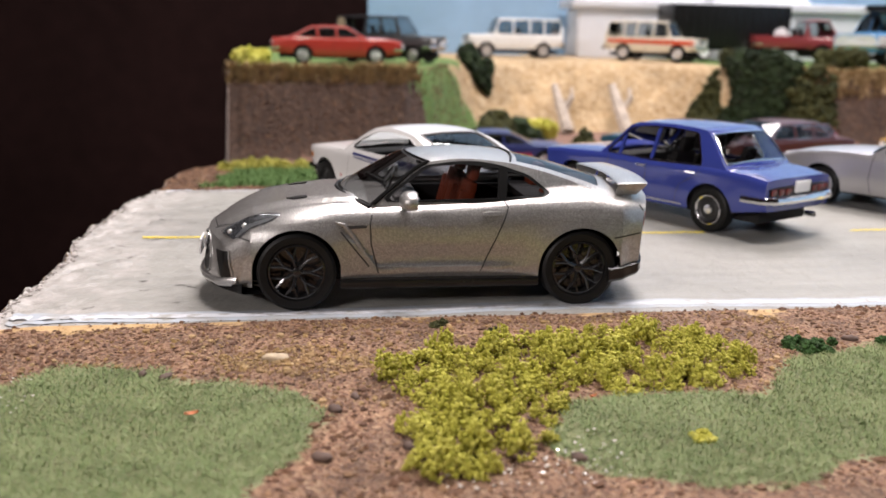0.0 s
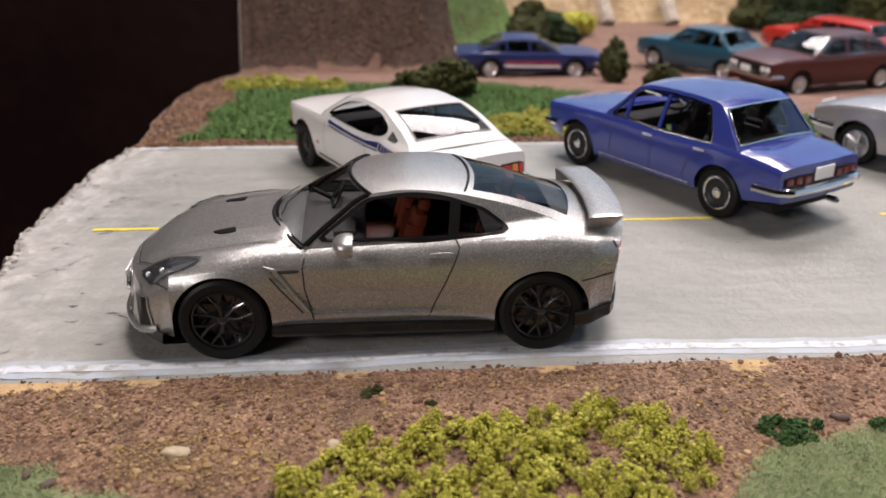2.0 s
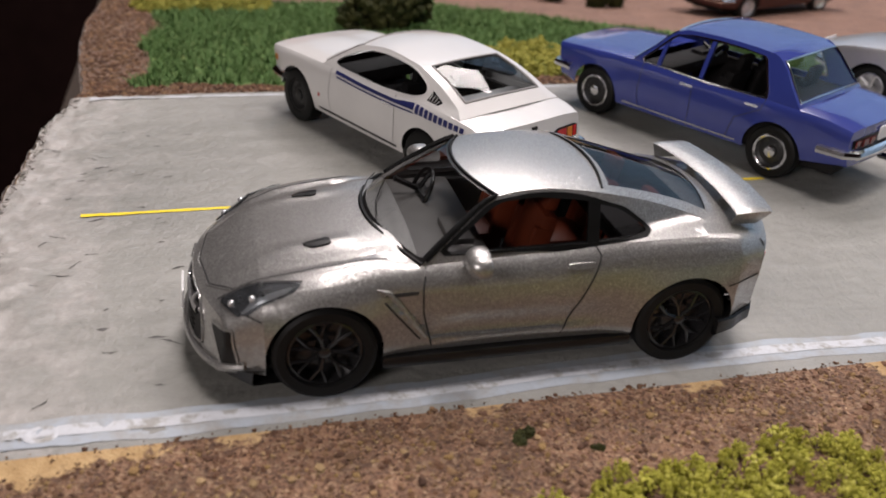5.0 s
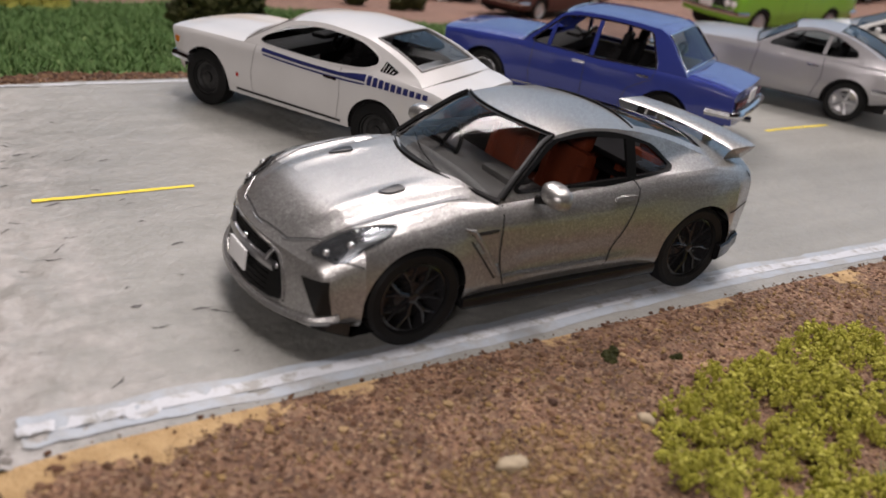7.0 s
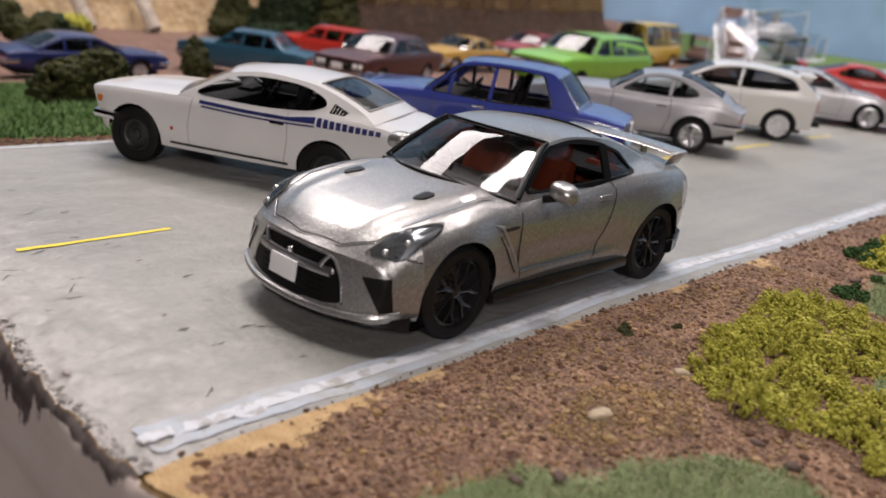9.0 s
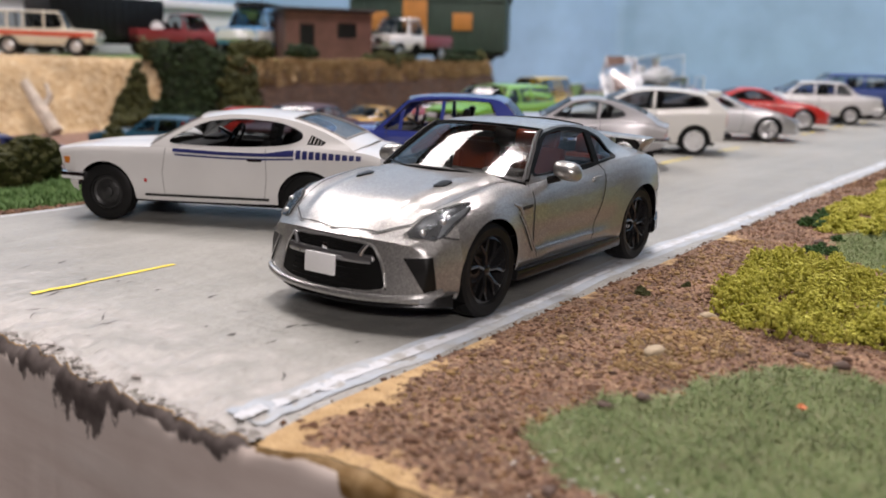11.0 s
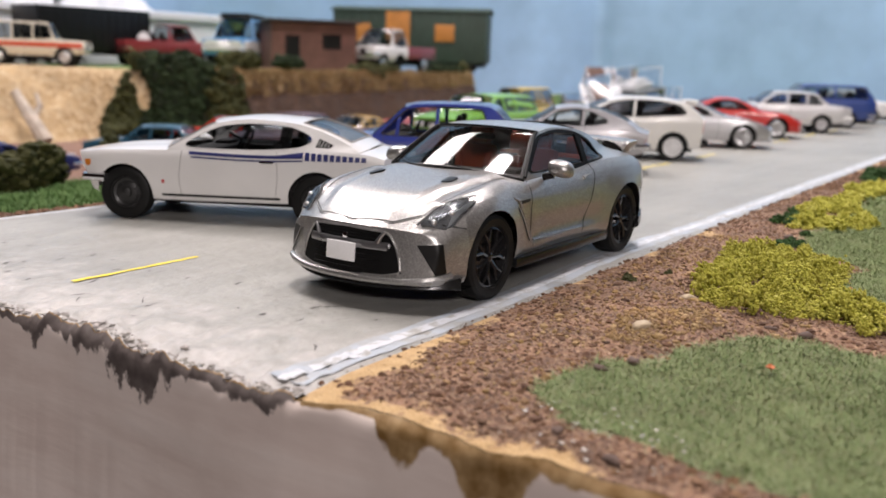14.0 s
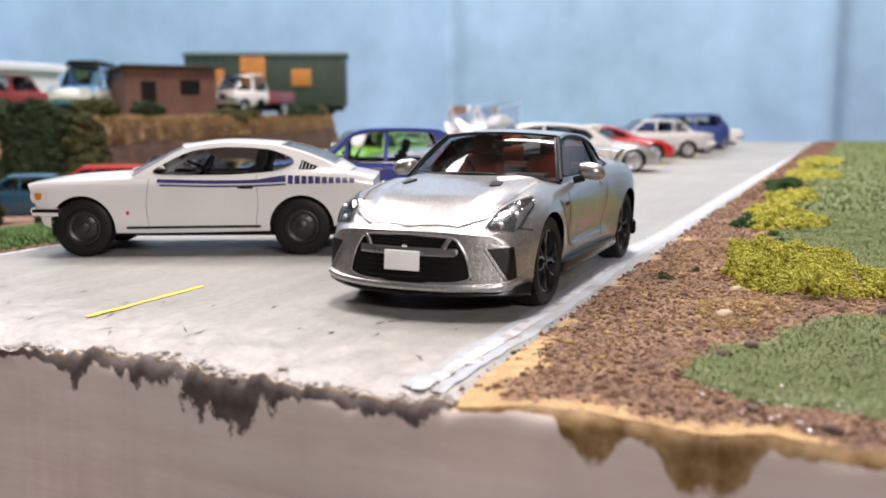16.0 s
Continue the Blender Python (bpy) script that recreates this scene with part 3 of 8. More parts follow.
def fit_out(car, sh, s):
    """Floor pan, seats, dashboard and steering wheel."""
    g = s["cabin"]
    x0, x1 = g["line"][0][0], g["line"][-1][0]
    bm = bmesh.new()
    L0, L1 = s["nose"] + 0.25, s["tail"] - 0.25
    add_box(bm, (L0 + L1) / 2, 0, s["tyre"] * 0.62 + 0.08, L1 - L0, 2 * (s["track"] - s["tw"] / 2 - 0.03), 0.16, 0.03)
    for ax in s["axles"]:   # inner arches
        for sg in (-1, 1):
            add_box(bm, ax, sg * (s["track"] - s["tw"] * 0.5 - 0.05), s["tyre"] + 0.12, sh.R * 2 + 0.1, 0.05, sh.R + 0.12, 0.02)
        add_box(bm, ax, 0, s["tyre"], 0.08, 2 * s["track"], 0.08, 0.02)
        add_box(bm, ax, 0, min(s["tyre"] + sh.R + 0.04, sh.sh(ax) - 0.05), sh.R * 2, 1.75 * sh.half(ax), 0.03)
    part("chassis", bm, DARK, car, "matt black chassis pan")
    zi = sh.sh(0) - 0.42
    bm = bmesh.new()
    add_box(bm, (x0 + x1) / 2, 0, zi - 0.1, x1 - x0 + 0.3, 1.8 * sh.yb(0), 0.1, 0.02)
    for sg in (-1, 1):
        add_box(bm, (x0 + x1) / 2, sg * (sh.yb(0) - 0.09), zi + 0.17, x1 - x0 - 0.1, 0.06, 0.44, 0.02)
    part("interior", bm, s.get("inmat", DARK), car, "dark moulded interior tub")
    bm = bmesh.new()
    add_box(bm, x0 + 0.55 - s.get("dash", 0.42) / 2, 0, sh.sh(x0) - 0.06, s.get("dash", 0.42), 1.75 * sh.yb(x0), 0.16, 0.05)
    add_box(bm, x0 + 0.36, s.get("drive", -1) * -0.36, sh.sh(x0) + 0.03, 0.2, 0.4, 0.08, 0.03)
    part("dashboard", bm, s.get("dashmat", DARK), car)
    xs = g.get("seat", x0 + 1.05)
    if x1 - xs > 1.2:
        bm = bmesh.new()
        xa = max(xs + 0.85, x1 - 0.75)
        add_box(bm, (xa + x1) / 2, 0, sh.sh(x1) - 0.05, x1 - xa + 0.1, 1.8 * sh.yb(x1 - 0.2), 0.06, 0.02)
        part("parcel_shelf", bm, s.get("shelfmat", DARK), car)
    me = None
    for k, x in enumerate([xs] + ([min(xs + 0.85, x1 - 0.85)] if g.get("rear", False) else [])):
        for sg in (-1, 1):
            if me is None:
                ob = part("seat", seat_mesh(high=g.get("seath", 0.56)), s.get("seatmat", DARK), car)
                me = ob.data
            else:
                ob = new("seat", me)
                ob.parent = car
            ob.location = (x * S, sg * 0.37 * S, (zi - (0.08 if k == 0 else 0.2)) * S)
    bm = bmesh.new()
    ring = [(0.19 * math.cos(a), 0.19 * math.sin(a), 0) for a in np.linspace(0, 2 * math.pi, 25)]
    tube(bm, ring, 0.018, 6)
    tube(bm, [(-0.18, 0, 0), (0, 0, 0.02), (0.18, 0, 0)], 0.02, 6)
    tube(bm, [(0, 0, 0.02), (0, -0.18, 0)], 0.02, 6)
    tube(bm, [(0, 0, 0.02), (0, 0, 0.25)], 0.025, 6)
    ob = part("steering_wheel", bm, BLACK, car)
    ob.matrix_basis = pose((xs - 0.42) * S, s.get("drive", 1) * 0.37 * S, (sh.sh(xs) + 0.02) * S, 0, -62, 0)


def shell_parts(car, sh, s, mat, glass=GLASS):
    part("body", sh.build(), [mat, s.get("framemat", BLACK)], car, s.get("bodylabel", ""), 32)
    part("windscreen", sh.panes["windscreen"], s.get("wsglass", glass), car).visible_shadow = False
    part("rear_window", sh.panes["back"], s.get("rearglass", glass), car).visible_shadow = False
    for pb in sh.side_panes:
        part("side_window", pb, glass, car).visible_shadow = False


def car_box(car, bm_args, name, mat, label=""):
    bm = bmesh.new()
    for a in bm_args:
        add_box(bm, *a)
    return part(name, bm, mat, car, label)


def seams(sh, lines, width=0.014):
    return join(*[sh.ribbon([(x, -2, z) for x, z in ln], width, (0, 1, 0)) for ln in lines])


def both(car, name, bm, mat, label=""):
    """A part and its twin on the other side."""
    c = flipped(bm)
    part(name, bm, mat, car, label)
    part(name, c, mat, car, label)


def halves(car, name, make, mat, label=""):
    """A part on each side, cut from one mesh that spans both."""
    for sg in (-1, 1):
        bm = make()
        bmesh.ops.delete(bm, geom=[v for v in bm.verts if v.co.y * sg < 0], context="VERTS")
        part(name, bm, mat, car, label)


def base_spec(**k):
    s = dict(tyre=0.31, tw=0.19, rim=0.2, rimkind="steel", rimmat=ALLOY, gap=0.04, ptop=2.6, bowf=0.1, bowr=0.08, leanf=0.0, leanr=0.0)
    s.update(k)
    s.setdefault("track", s["W"] - s["tw"] / 2 - 0.02)
    return s


def sports_coupe():
    """Silver sports coupe with a wing."""
    mat = paint("flake_silver_enamel", (0.43, 0.424, 0.41), flake=0.45, metal=0.7, rough=0.32, coat=0.6, tilt=0.18)

    def hood(x, c):
        """The raised middle of the bonnet, the scoop ridges and the crests over the front wheels."""
        a = rise(-2.25, -1.9, x) * (1 - rise(-0.88, -0.72, x))
        e = 0.58 + 0.2 * (x + 2.0) / 1.2
        z = 0.03 * a * (1 - rise(e - 0.04, e + 0.05, c))
        z += 0.014 * rise(-2.0, -1.5, x) * (1 - rise(-1.35, -0.95, x)) * math.exp(-((c - 0.5) / 0.07) ** 2)
        return z + 0.034 * rise(-2.05, -1.6, x) * (1 - rise(-1.05, -0.72, x)) * math.exp(-((c - 0.9) / 0.09) ** 2)

    def flank(x, z):
        """The step behind the front wing and the hollow low in the door."""
        t = x + 0.62 + (z - 0.42) * 0.86
        d = -0.036 * rise(0.0, 0.025, t) * math.exp(-max(0, t) / 0.3) * rise(0.36, 0.46, z) * (1 - rise(0.74, 0.86, z))
        w = rise(-0.62, -0.4, x) * (1 - rise(0.5, 0.95, x))
        return d - 0.016 * w * math.exp(-((z - 0.52) / 0.09) ** 2) + 0.016 * w * math.exp(-((z - 0.41) / 0.03) ** 2)

    s = base_spec(nose=-2.3, tail=2.2, W=0.945, axles=(-1.39, 1.39), tyre=0.385, tw=0.27, rim=0.272, rimkind="mesh", rimmat=GLOSSRIM, gap=0.036, flare=0.022,
                  cowl=-0.7, deck=1.5, n=130, ns=26, nt=18, bowf=0.32, bowr=0.22, leanf=0.16, leanr=-0.06, ptop=3.0, hood=hood, flank=flank,
                  plan=[(-2.3, 0.86), (-2.1, 0.92), (-1.85, 0.97), (-1.39, 1.0), (-0.9, 0.965), (0, 0.955), (0.7, 0.975), (1.39, 1.01), (1.8, 0.985), (2.2, 0.9)],
                  sill=[(-2.3, 0.235), (-1.8, 0.24), (-1.0, 0.3), (1.0, 0.31), (1.8, 0.33), (2.2, 0.38)],
                  shoulder=[(-2.3, 0.66), (-2.12, 0.76), (-1.8, 0.86), (-1.39, 0.94), (-0.95, 0.98), (-0.6, 0.99), (0.2, 1.02), (0.9, 1.07), (1.4, 1.085), (1.9, 1.04), (2.2, 0.99)],
                  top=[(-2.3, 0.7), (-2.1, 0.82), (-1.75, 0.925), (-1.3, 1.0), (-0.9, 1.05), (-0.7, 1.07), (1.4, 1.17), (1.7, 1.15), (2.0, 1.12), (2.2, 1.07)],
                  prof=[(0.0, 0.95), (0.1, 0.975), (0.3, 0.985), (0.55, 1.0), (0.72, 0.992), (0.86, 0.965), (0.95, 0.92), (1.0, 0.875)],
                  seatmat=TANSEAT, dashmat=FASCIA, dash=0.8, drive=1, wsglass=SCREEN, rearglass=DEEPSMOKE,
                  cabin=dict(line=[(-0.69, 0.988), (-0.44, 1.19), (-0.1, 1.4), (0.25, 1.435), (0.62, 1.41), (0.95, 1.34), (1.3, 1.23), (1.7, 1.08)], roof=(-0.1, 0.72), lean=0.42, lean2=0.25, crown=0.035,
                             bow=0.29, bowback=0.14, inw=0.955, inr=0.8, lowr=0.1, highr=0.95, lows=0.05, taper=0.2, tstart=0.6, tlong=0.9, frames=("windscreen",), seat=-0.02, rear=True, seath=0.58, round=2, cut=0.12,
                             dlo=[(-0.56, 1.045), (-0.1, 1.362), (0.2, 1.385), (0.58, 1.355), (0.84, 1.285), (1.06, 1.125), (0.98, 1.095), (0.2, 1.06)], windows=()))
    car = thing("sports_coupe", "silver metallic model sports coupe with rear wing and black wheels", "model car")
    sh = Shell(s)
    shell_parts(car, sh, s, mat, SMOKE)
    add_wheels(car, s)
    fit_out(car, sh, s)
    halves(car, "window_trim", lambda: sh.trim(0.042), TRIM, "black window surround")
    halves(car, "door_pillar", lambda: sh.pillars([0.62], 0.09, 0.03), TRIM)
    # windscreen rubber and black screen pillars
    for side in (-1, 1):
        pts = [(x, side * (sh.cabin_y(x, sh.line(x)) + 0.004), sh.line(x) + 0.006) for x in np.linspace(-0.66, -0.12, 9)]
        bm = bmesh.new()
        tube(bm, pts, 0.02, 6)
        part("screen_pillar", bm, TRIM, car)
    bm = bmesh.new()
    y0 = sh.cabin_y(-0.69, 0.988)
    tube(bm, [(-0.69 - 0.295 * (1 - c * c), c * y0, 0.993 + (sh.top(-0.69, 0) - 0.988) * (1 - abs(c) ** 2.2)) for c in np.linspace(-1, 1, 21)], 0.018, 6)
    y1 = sh.cabin_y(-0.1, 1.4)
    tube(bm, [(-0.1 - 0.175 * (1 - c * c), c * y1, 1.405 + 0.035 * (1 - abs(c) ** 2.2)) for c in np.linspace(-1, 1, 21)], 0.014, 6)
    part("screen_seal", bm, TRIM, car)
    bm = bmesh.new()
    y2 = sh.cabin_y(0.72, sh.line(0.72))
    tube(bm, [(0.72 + 0.085 * (1 - c * c), c * y2 * 0.9, sh.line(0.72) + 0.008 + 0.035 * (1 - abs(c) ** 2.2)) for c in np.linspace(-1, 1, 15)], 0.012, 6)
    part("roof_seal", bm, TRIM, car)
    # wipers
    bm = bmesh.new()
    tube(bm, [(-0.93, -0.35, 1.075), (-0.87, 0.05, 1.115), (-0.74, 0.38, 1.14)], 0.006, 5)
    tube(bm, [(-0.95, 0.25, 1.07), (-0.86, 0.5, 1.085), (-0.78, 0.62, 1.09)], 0.006, 5)
    part("wiper", bm, BLACK, car)
    # panel gaps
    both(car, "panel_gap", seams(sh, [[(-0.66, 0.985), (-0.69, 0.85), (-0.68, 0.65), (-0.61, 0.36)], [(0.62, 1.06), (0.655, 1.0), (0.62, 0.9), (0.5, 0.62), (0.39, 0.37)],
                                 [(1.72, 0.70), (2.12, 0.74)], [(-2.02, 0.74), (-1.82, 0.70)]]), SEAM)
    lid = [(-0.92, -0.72), (-1.6, -0.70), (-2.0, -0.6), (-2.16, -0.4), (-2.22, 0)]
    both(car, "bonnet_gap", sh.ribbon([(x, y, 3) for x, y in lid], 0.01, (0, 0, -1)), SEAM)
    bm = bmesh.new()
    tube(bm, [sh.on((x - 0.012, y, 3), (0, 0, -1)) for x, y in lid[2:]], 0.007, 6)
    both(car, "bonnet_lip", bm, mat)
    # fender vent with a raised silver blade
    both(car, "fender_vent", sh.patch([(-0.98, -2, 0.83), (-0.72, -2, 0.84), (-0.72, -2, 0.81), (-0.92, -2, 0.8)], (0, 1, 0), 0.004), SEAM)
    bm = bmesh.new()
    at = lambda x, z: sh.on((x, -2, z), (0, 1, 0))
    tube(bm, [at(x, z) for x, z in ((-1.02, 0.87), (-0.94, 0.84), (-0.86, 0.74), (-0.75, 0.58), (-0.65, 0.44))], [0.008, 0.022, 0.022, 0.02, 0.012], 8)
    both(car, "vent_blade", bm, mat, "raised silver vent blade")
    bm = bmesh.new()
    tube(bm, [at(x, 0.43) - Vector((0, 0.002, 0)) for x in np.linspace(-0.62, 0.38, 9)], 0.014, 6)
    both(car, "door_crease", bm, mat)
    # the shadow below the blade, laid on as a dark ribbon
    both(car, "vent_shadow", sh.ribbon([(-0.97, -2, 0.78), (-0.7, -2, 0.43)], 0.016, (0, 1, 0), 0.004), SEAM)
    # door handles, fuel flap lines
    both(car, "door_handle", sh.patch([(0.4, -2, 0.955), (0.6, -2, 0.965), (0.6, -2, 0.925), (0.4, -2, 0.92)], (0, 1, 0), 0.02), mat)
    # skirts, splitter, rear valance
    for sg in (-1, 1):
        bm = bmesh.new()
        add_box(bm, 0.0, sg * 0.85, 0.265, 1.96, 0.16, 0.1, 0.03)
        part("side_skirt", bm, SATIN, car, "black sill skirt")
    bm = bmesh.new()
    rows = []
    for t in np.linspace(-1, 1, 25):
        y = t * 0.93
        x = -2.32 + 0.42 * abs(t) ** 2.4
        up = 0.07 * max(0, (abs(t) - 0.8) / 0.2)
        rows.append([bm.verts.new((x + 0.35, y * 0.97, 0.185)), bm.verts.new((x, y, 0.185)), bm.verts.new((x - 0.012, y * 1.005, 0.2)), bm.verts.new((x, y, 0.225 + up)), bm.verts.new((x + 0.35, y * 0.97, 0.225 + up))])
    grid_faces(bm, rows)
    part("front_splitter", bm, SATIN, car, "black front lip")
    bm = bmesh.new()
    tube(bm, [sh.on((-5, y, 0.262 + 0.05 * (abs(y) / 0.86) ** 6), (1, 0, 0)) - Vector((0.012, 0, 0)) for y in np.linspace(-0.86, 0.86, 29)], 0.03, 8)
    part("silver_lip", bm, mat, car)
    ring = [(sh.on((x, -2, 0.5), (0, 1, 0)), (x - 1.8) / 0.4) for x in np.linspace(1.79, 2.06, 7)]
    ring += [(sh.on((5, y, 0.5), (-1, 0, 0)), 1.0) for y in np.linspace(-0.74, 0.74, 17)]
    ring += [(Vector((q.x, -q.y, q.z)), f) for q, f in reversed(ring[:7])]
    bm, rows = bmesh.new(), []
    for q, f in ring:
        d = Vector((0.55 * max(0, q.x - 1.7), q.y, 0)).normalized()
        lo, hi = 0.25 + 0.09 * f, 0.4 + 0.055 * f
        a, b = q + d * 0.028, q - d * 0.12
        rows.append([bm.verts.new((p.x, p.y, z)) for p, z in ((b, lo), (a - d * 0.03, lo), (a, lo + 0.03), (a, hi - 0.015), (a - d * 0.015, hi), (b, hi))])
    grid_faces(bm, rows, close=True)
    bm.faces.new(rows[0])
    bm.faces.new(rows[-1])
    part("rear_diffuser", bm, SATIN, car, "black rear lower trim")
    # front: grille mouth, bars, plate, side vents
    mouth = [(-5, -0.4, 0.672), (-5, 0.4, 0.672), (-5, 0.5, 0.52), (-5, 0.555, 0.295), (-5, -0.555, 0.295), (-5, -0.5, 0.52)]
    part("grille", sh.patch(mouth, (1, 0, 0), 0.005, roundness=1), TRIM, car, "dark mesh grille")
    nose = lambda y, z, d=0.03: sh.on((-5, y, z), (1, 0, 0)) - Vector((d, 0, 0))
    bm = bmesh.new()
    ring = chaikin([(y, z) for _, y, z in mouth], 2, 0.16)
    tube(bm, [nose(y, z, 0.004) for y, z in ring + ring[:1]], 0.012, 6)
    part("grille_surround", bm, mat, car)
    for sg in (-1, 1):
        bm = bmesh.new()
        tube(bm, [nose(sg * y, z, 0.018) for y, z in ((0.385, 0.66), (0.35, 0.62), (0.325, 0.57))], [0.012, 0.017, 0.022], 8)
        part("grille_arm", bm, GUNBAR, car)
        bm = bmesh.new()
        r = bmesh.ops.create_uvsphere(bm, u_segments=14, v_segments=8, radius=0.03)
        bmesh.ops.translate(bm, verts=r["verts"], vec=nose(sg * 0.41, 0.545, -0.012))
        part("grille_lamp", bm, GUNBAR, car)
    bm, rows = bmesh.new(), []
    for y in np.linspace(-0.42, 0.42, 17):
        rows.append([bm.verts.new(nose(y, z, d)) for z, d in ((0.575, 0.002), (0.572, 0.026), (0.545, 0.034), (0.512, 0.026), (0.508, 0.002))])
    grid_faces(bm, rows)
    part("grille_bar", bm, GUNBAR, car, "grey metal bar across the grille")
    bm = bmesh.new()
    for z in (0.34, 0.38, 0.42, 0.46, 0.6, 0.625, 0.65):
        tube(bm, [nose(y, z, 0.006) for y in np.linspace(-0.36, 0.36, 11)], 0.004, 5)
    part("grille_slat", bm, SATIN, car)
    bm = bmesh.new()
    add_box(bm, *nose(0, 0.6, 0.02), 0.02, 0.05, 0.05, 0.008)
    part("badge", bm, CHROME, car)
    bm = bmesh.new()
    add_box(bm, *nose(0.0, 0.475, 0.06), 0.02, 0.31, 0.16, 0.008, Matrix.Rotation(radians(4), 3, "Y"))
    part("number_plate", bm, WHITEP, car, "blank white number plate")
    slant = Vector((0.8, 0.6, 0)).normalized()
    both(car, "bumper_vent", sh.patch([(-2.12, -0.62, 0.57), (-1.98, -0.79, 0.585), (-1.96, -0.82, 0.31), (-2.0, -0.75, 0.3)], slant, 0.01, 5, roundness=0, step=0.03), BLACK)
    both(car, "running_light", sh.ribbon([(-2.125, -0.6, 0.58), (-2.005, -0.74, 0.29)], 0.02, slant, 0.018), mat)
    both(car, "vent_frame", sh.ribbon([(-2.125, -0.6, 0.585), (-1.975, -0.795, 0.595), (-1.955, -0.825, 0.305)], 0.014, slant, 0.016), mat)
    # lamps
    poly = [(-2.12, -0.62, 0.75), (-1.98, -0.86, 0.72), (-1.6, -0.86, 0.88), (-1.52, -0.8, 0.92), (-1.9, -0.66, 0.86)]
    way = Vector((0.45, 0.5, -0.75)).normalized()
    both(car, "headlight_bowl", sh.patch(poly, way, 0.003, 4), BOWL)
    both(car, "headlight_blade", sh.patch([(-2.0, -0.84, 0.735), (-1.66, -0.85, 0.865), (-1.56, -0.815, 0.905), (-1.86, -0.79, 0.8)], way, 0.008, 3), ALLOY)
    both(car, "headlight_edge", sh.ribbon([poly[0], poly[4], poly[3]], 0.016, way, 0.016), SEAM)
    both(car, "headlight", sh.patch(poly, way, 0.014, 4), LENS, "clear headlamp lens")
    bm = bmesh.new()
    for p in ((-2.02, -0.72, 0.76), (-1.86, -0.78, 0.8)):
        q = sh.on(p, way) - way * 0.006
        r = bmesh.ops.create_uvsphere(bm, u_segments=12, v_segments=8, radius=0.027)
        bmesh.ops.translate(bm, verts=r["verts"], vec=q)
    both(car, "lamp_projector", bm, ALLOY)
    both(car, "tail_light", sh.patch([(5, -0.56, 0.93), (5, -0.82, 0.92), (5, -0.82, 0.78), (5, -0.56, 0.78)], (-1, 0, 0), 0.006), REDLENS)
    bm = seams(sh, [[(2.02, 1.0), (2.08, 0.9), (2.1, 0.78)]], 0.02)
    both(car, "lamp_gap", bm, SEAM)
    # bonnet scoops
    for sg in (-1, 1):
        part("bonnet_scoop", sh.patch([(-1.5, sg * 0.4, 3), (-1.3, sg * 0.36, 3), (-1.28, sg * 0.46, 3), (-1.42, sg * 0.47, 3)], (0, 0, -1), 0.012, 3), BLACK, car)
    # mirrors
    for sg in (-1, 1):
        bm = bmesh.new()
        r = bmesh.ops.create_uvsphere(bm, u_segments=20, v_segments=12, radius=1.0)
        for v in r["verts"]:
            v.co = Vector((min(v.co.x * 0.115, 0.055) - 0.31, sg * 0.985 + math.copysign(abs(v.co.y) ** 0.8, v.co.y) * 0.13, 1.09 + math.copysign(abs(v.co.z) ** 0.75, v.co.z) * 0.083 - 0.02 * v.co.y * sg))
        m = part("mirror", bm, mat, car)
        bm = bmesh.new()
        tube(bm, [(-0.36, sg * 0.82, 1.0), (-0.33, sg * 0.92, 1.03)], 0.035, 8)
        part("mirror_arm", bm, BLACK, m)
    # wing
    bm, rows = bmesh.new(), []
    for t in np.linspace(-1, 1, 41):
        e = max(0, (abs(t) - 0.84) / 0.16)
        y = math.copysign(0.74 * min(abs(t), 0.84) / 0.84 - 0.06 * e, t)
        z = 1.222 - 0.025 * t * t - 0.11 * e
        x = 2.02 - 0.09 * t * t - 0.02 * e
        k = 1.2 - 0.35 * e
        n = Vector((0, math.copysign(math.sin(min(1, e * 3) * 1.35), t), math.cos(min(1, e * 3) * 1.35)))
        rows.append([bm.verts.new(Vector((x + dx * k, y, z)) + n * h) for dx, h in ((-0.135, -0.008), (-0.12, 0.004), (0, 0.012), (0.11, 0.014), (0.125, 0.008), (0.12, -0.008))])
    grid_faces(bm, rows, close=True)
    bm.faces.new(rows[0])
    bm.faces.new(rows[-1])
    for sg in (-1, 1):
        add_box(bm, 1.97, sg * 0.3, 1.155, 0.1, 0.03, 0.13, 0.01)
    part("rear_wing", bm, mat, car, "silver rear wing")
    # exhausts
    for sg in (-1, 1):
        for y in (0.52, 0.66):
            bm = bmesh.new()
            lathe(bm, [(0.03, 0), (0.05, 0), (0.05, -0.16), (0.042, -0.16), (0.04, 0)], 14)
            ob = part("exhaust_pipe", bm, CHROME, car)
            ob.matrix_basis = pose(1.92 * S, sg * y * S, 0.36 * S, 0, 0, 90)
    # cabin mirror
    bm = bmesh.new()
    add_box(bm, -0.12, 0, 1.33, 0.05, 0.22, 0.06, 0.02)
    part("cabin_mirror", bm, BLACK, car)
    return car


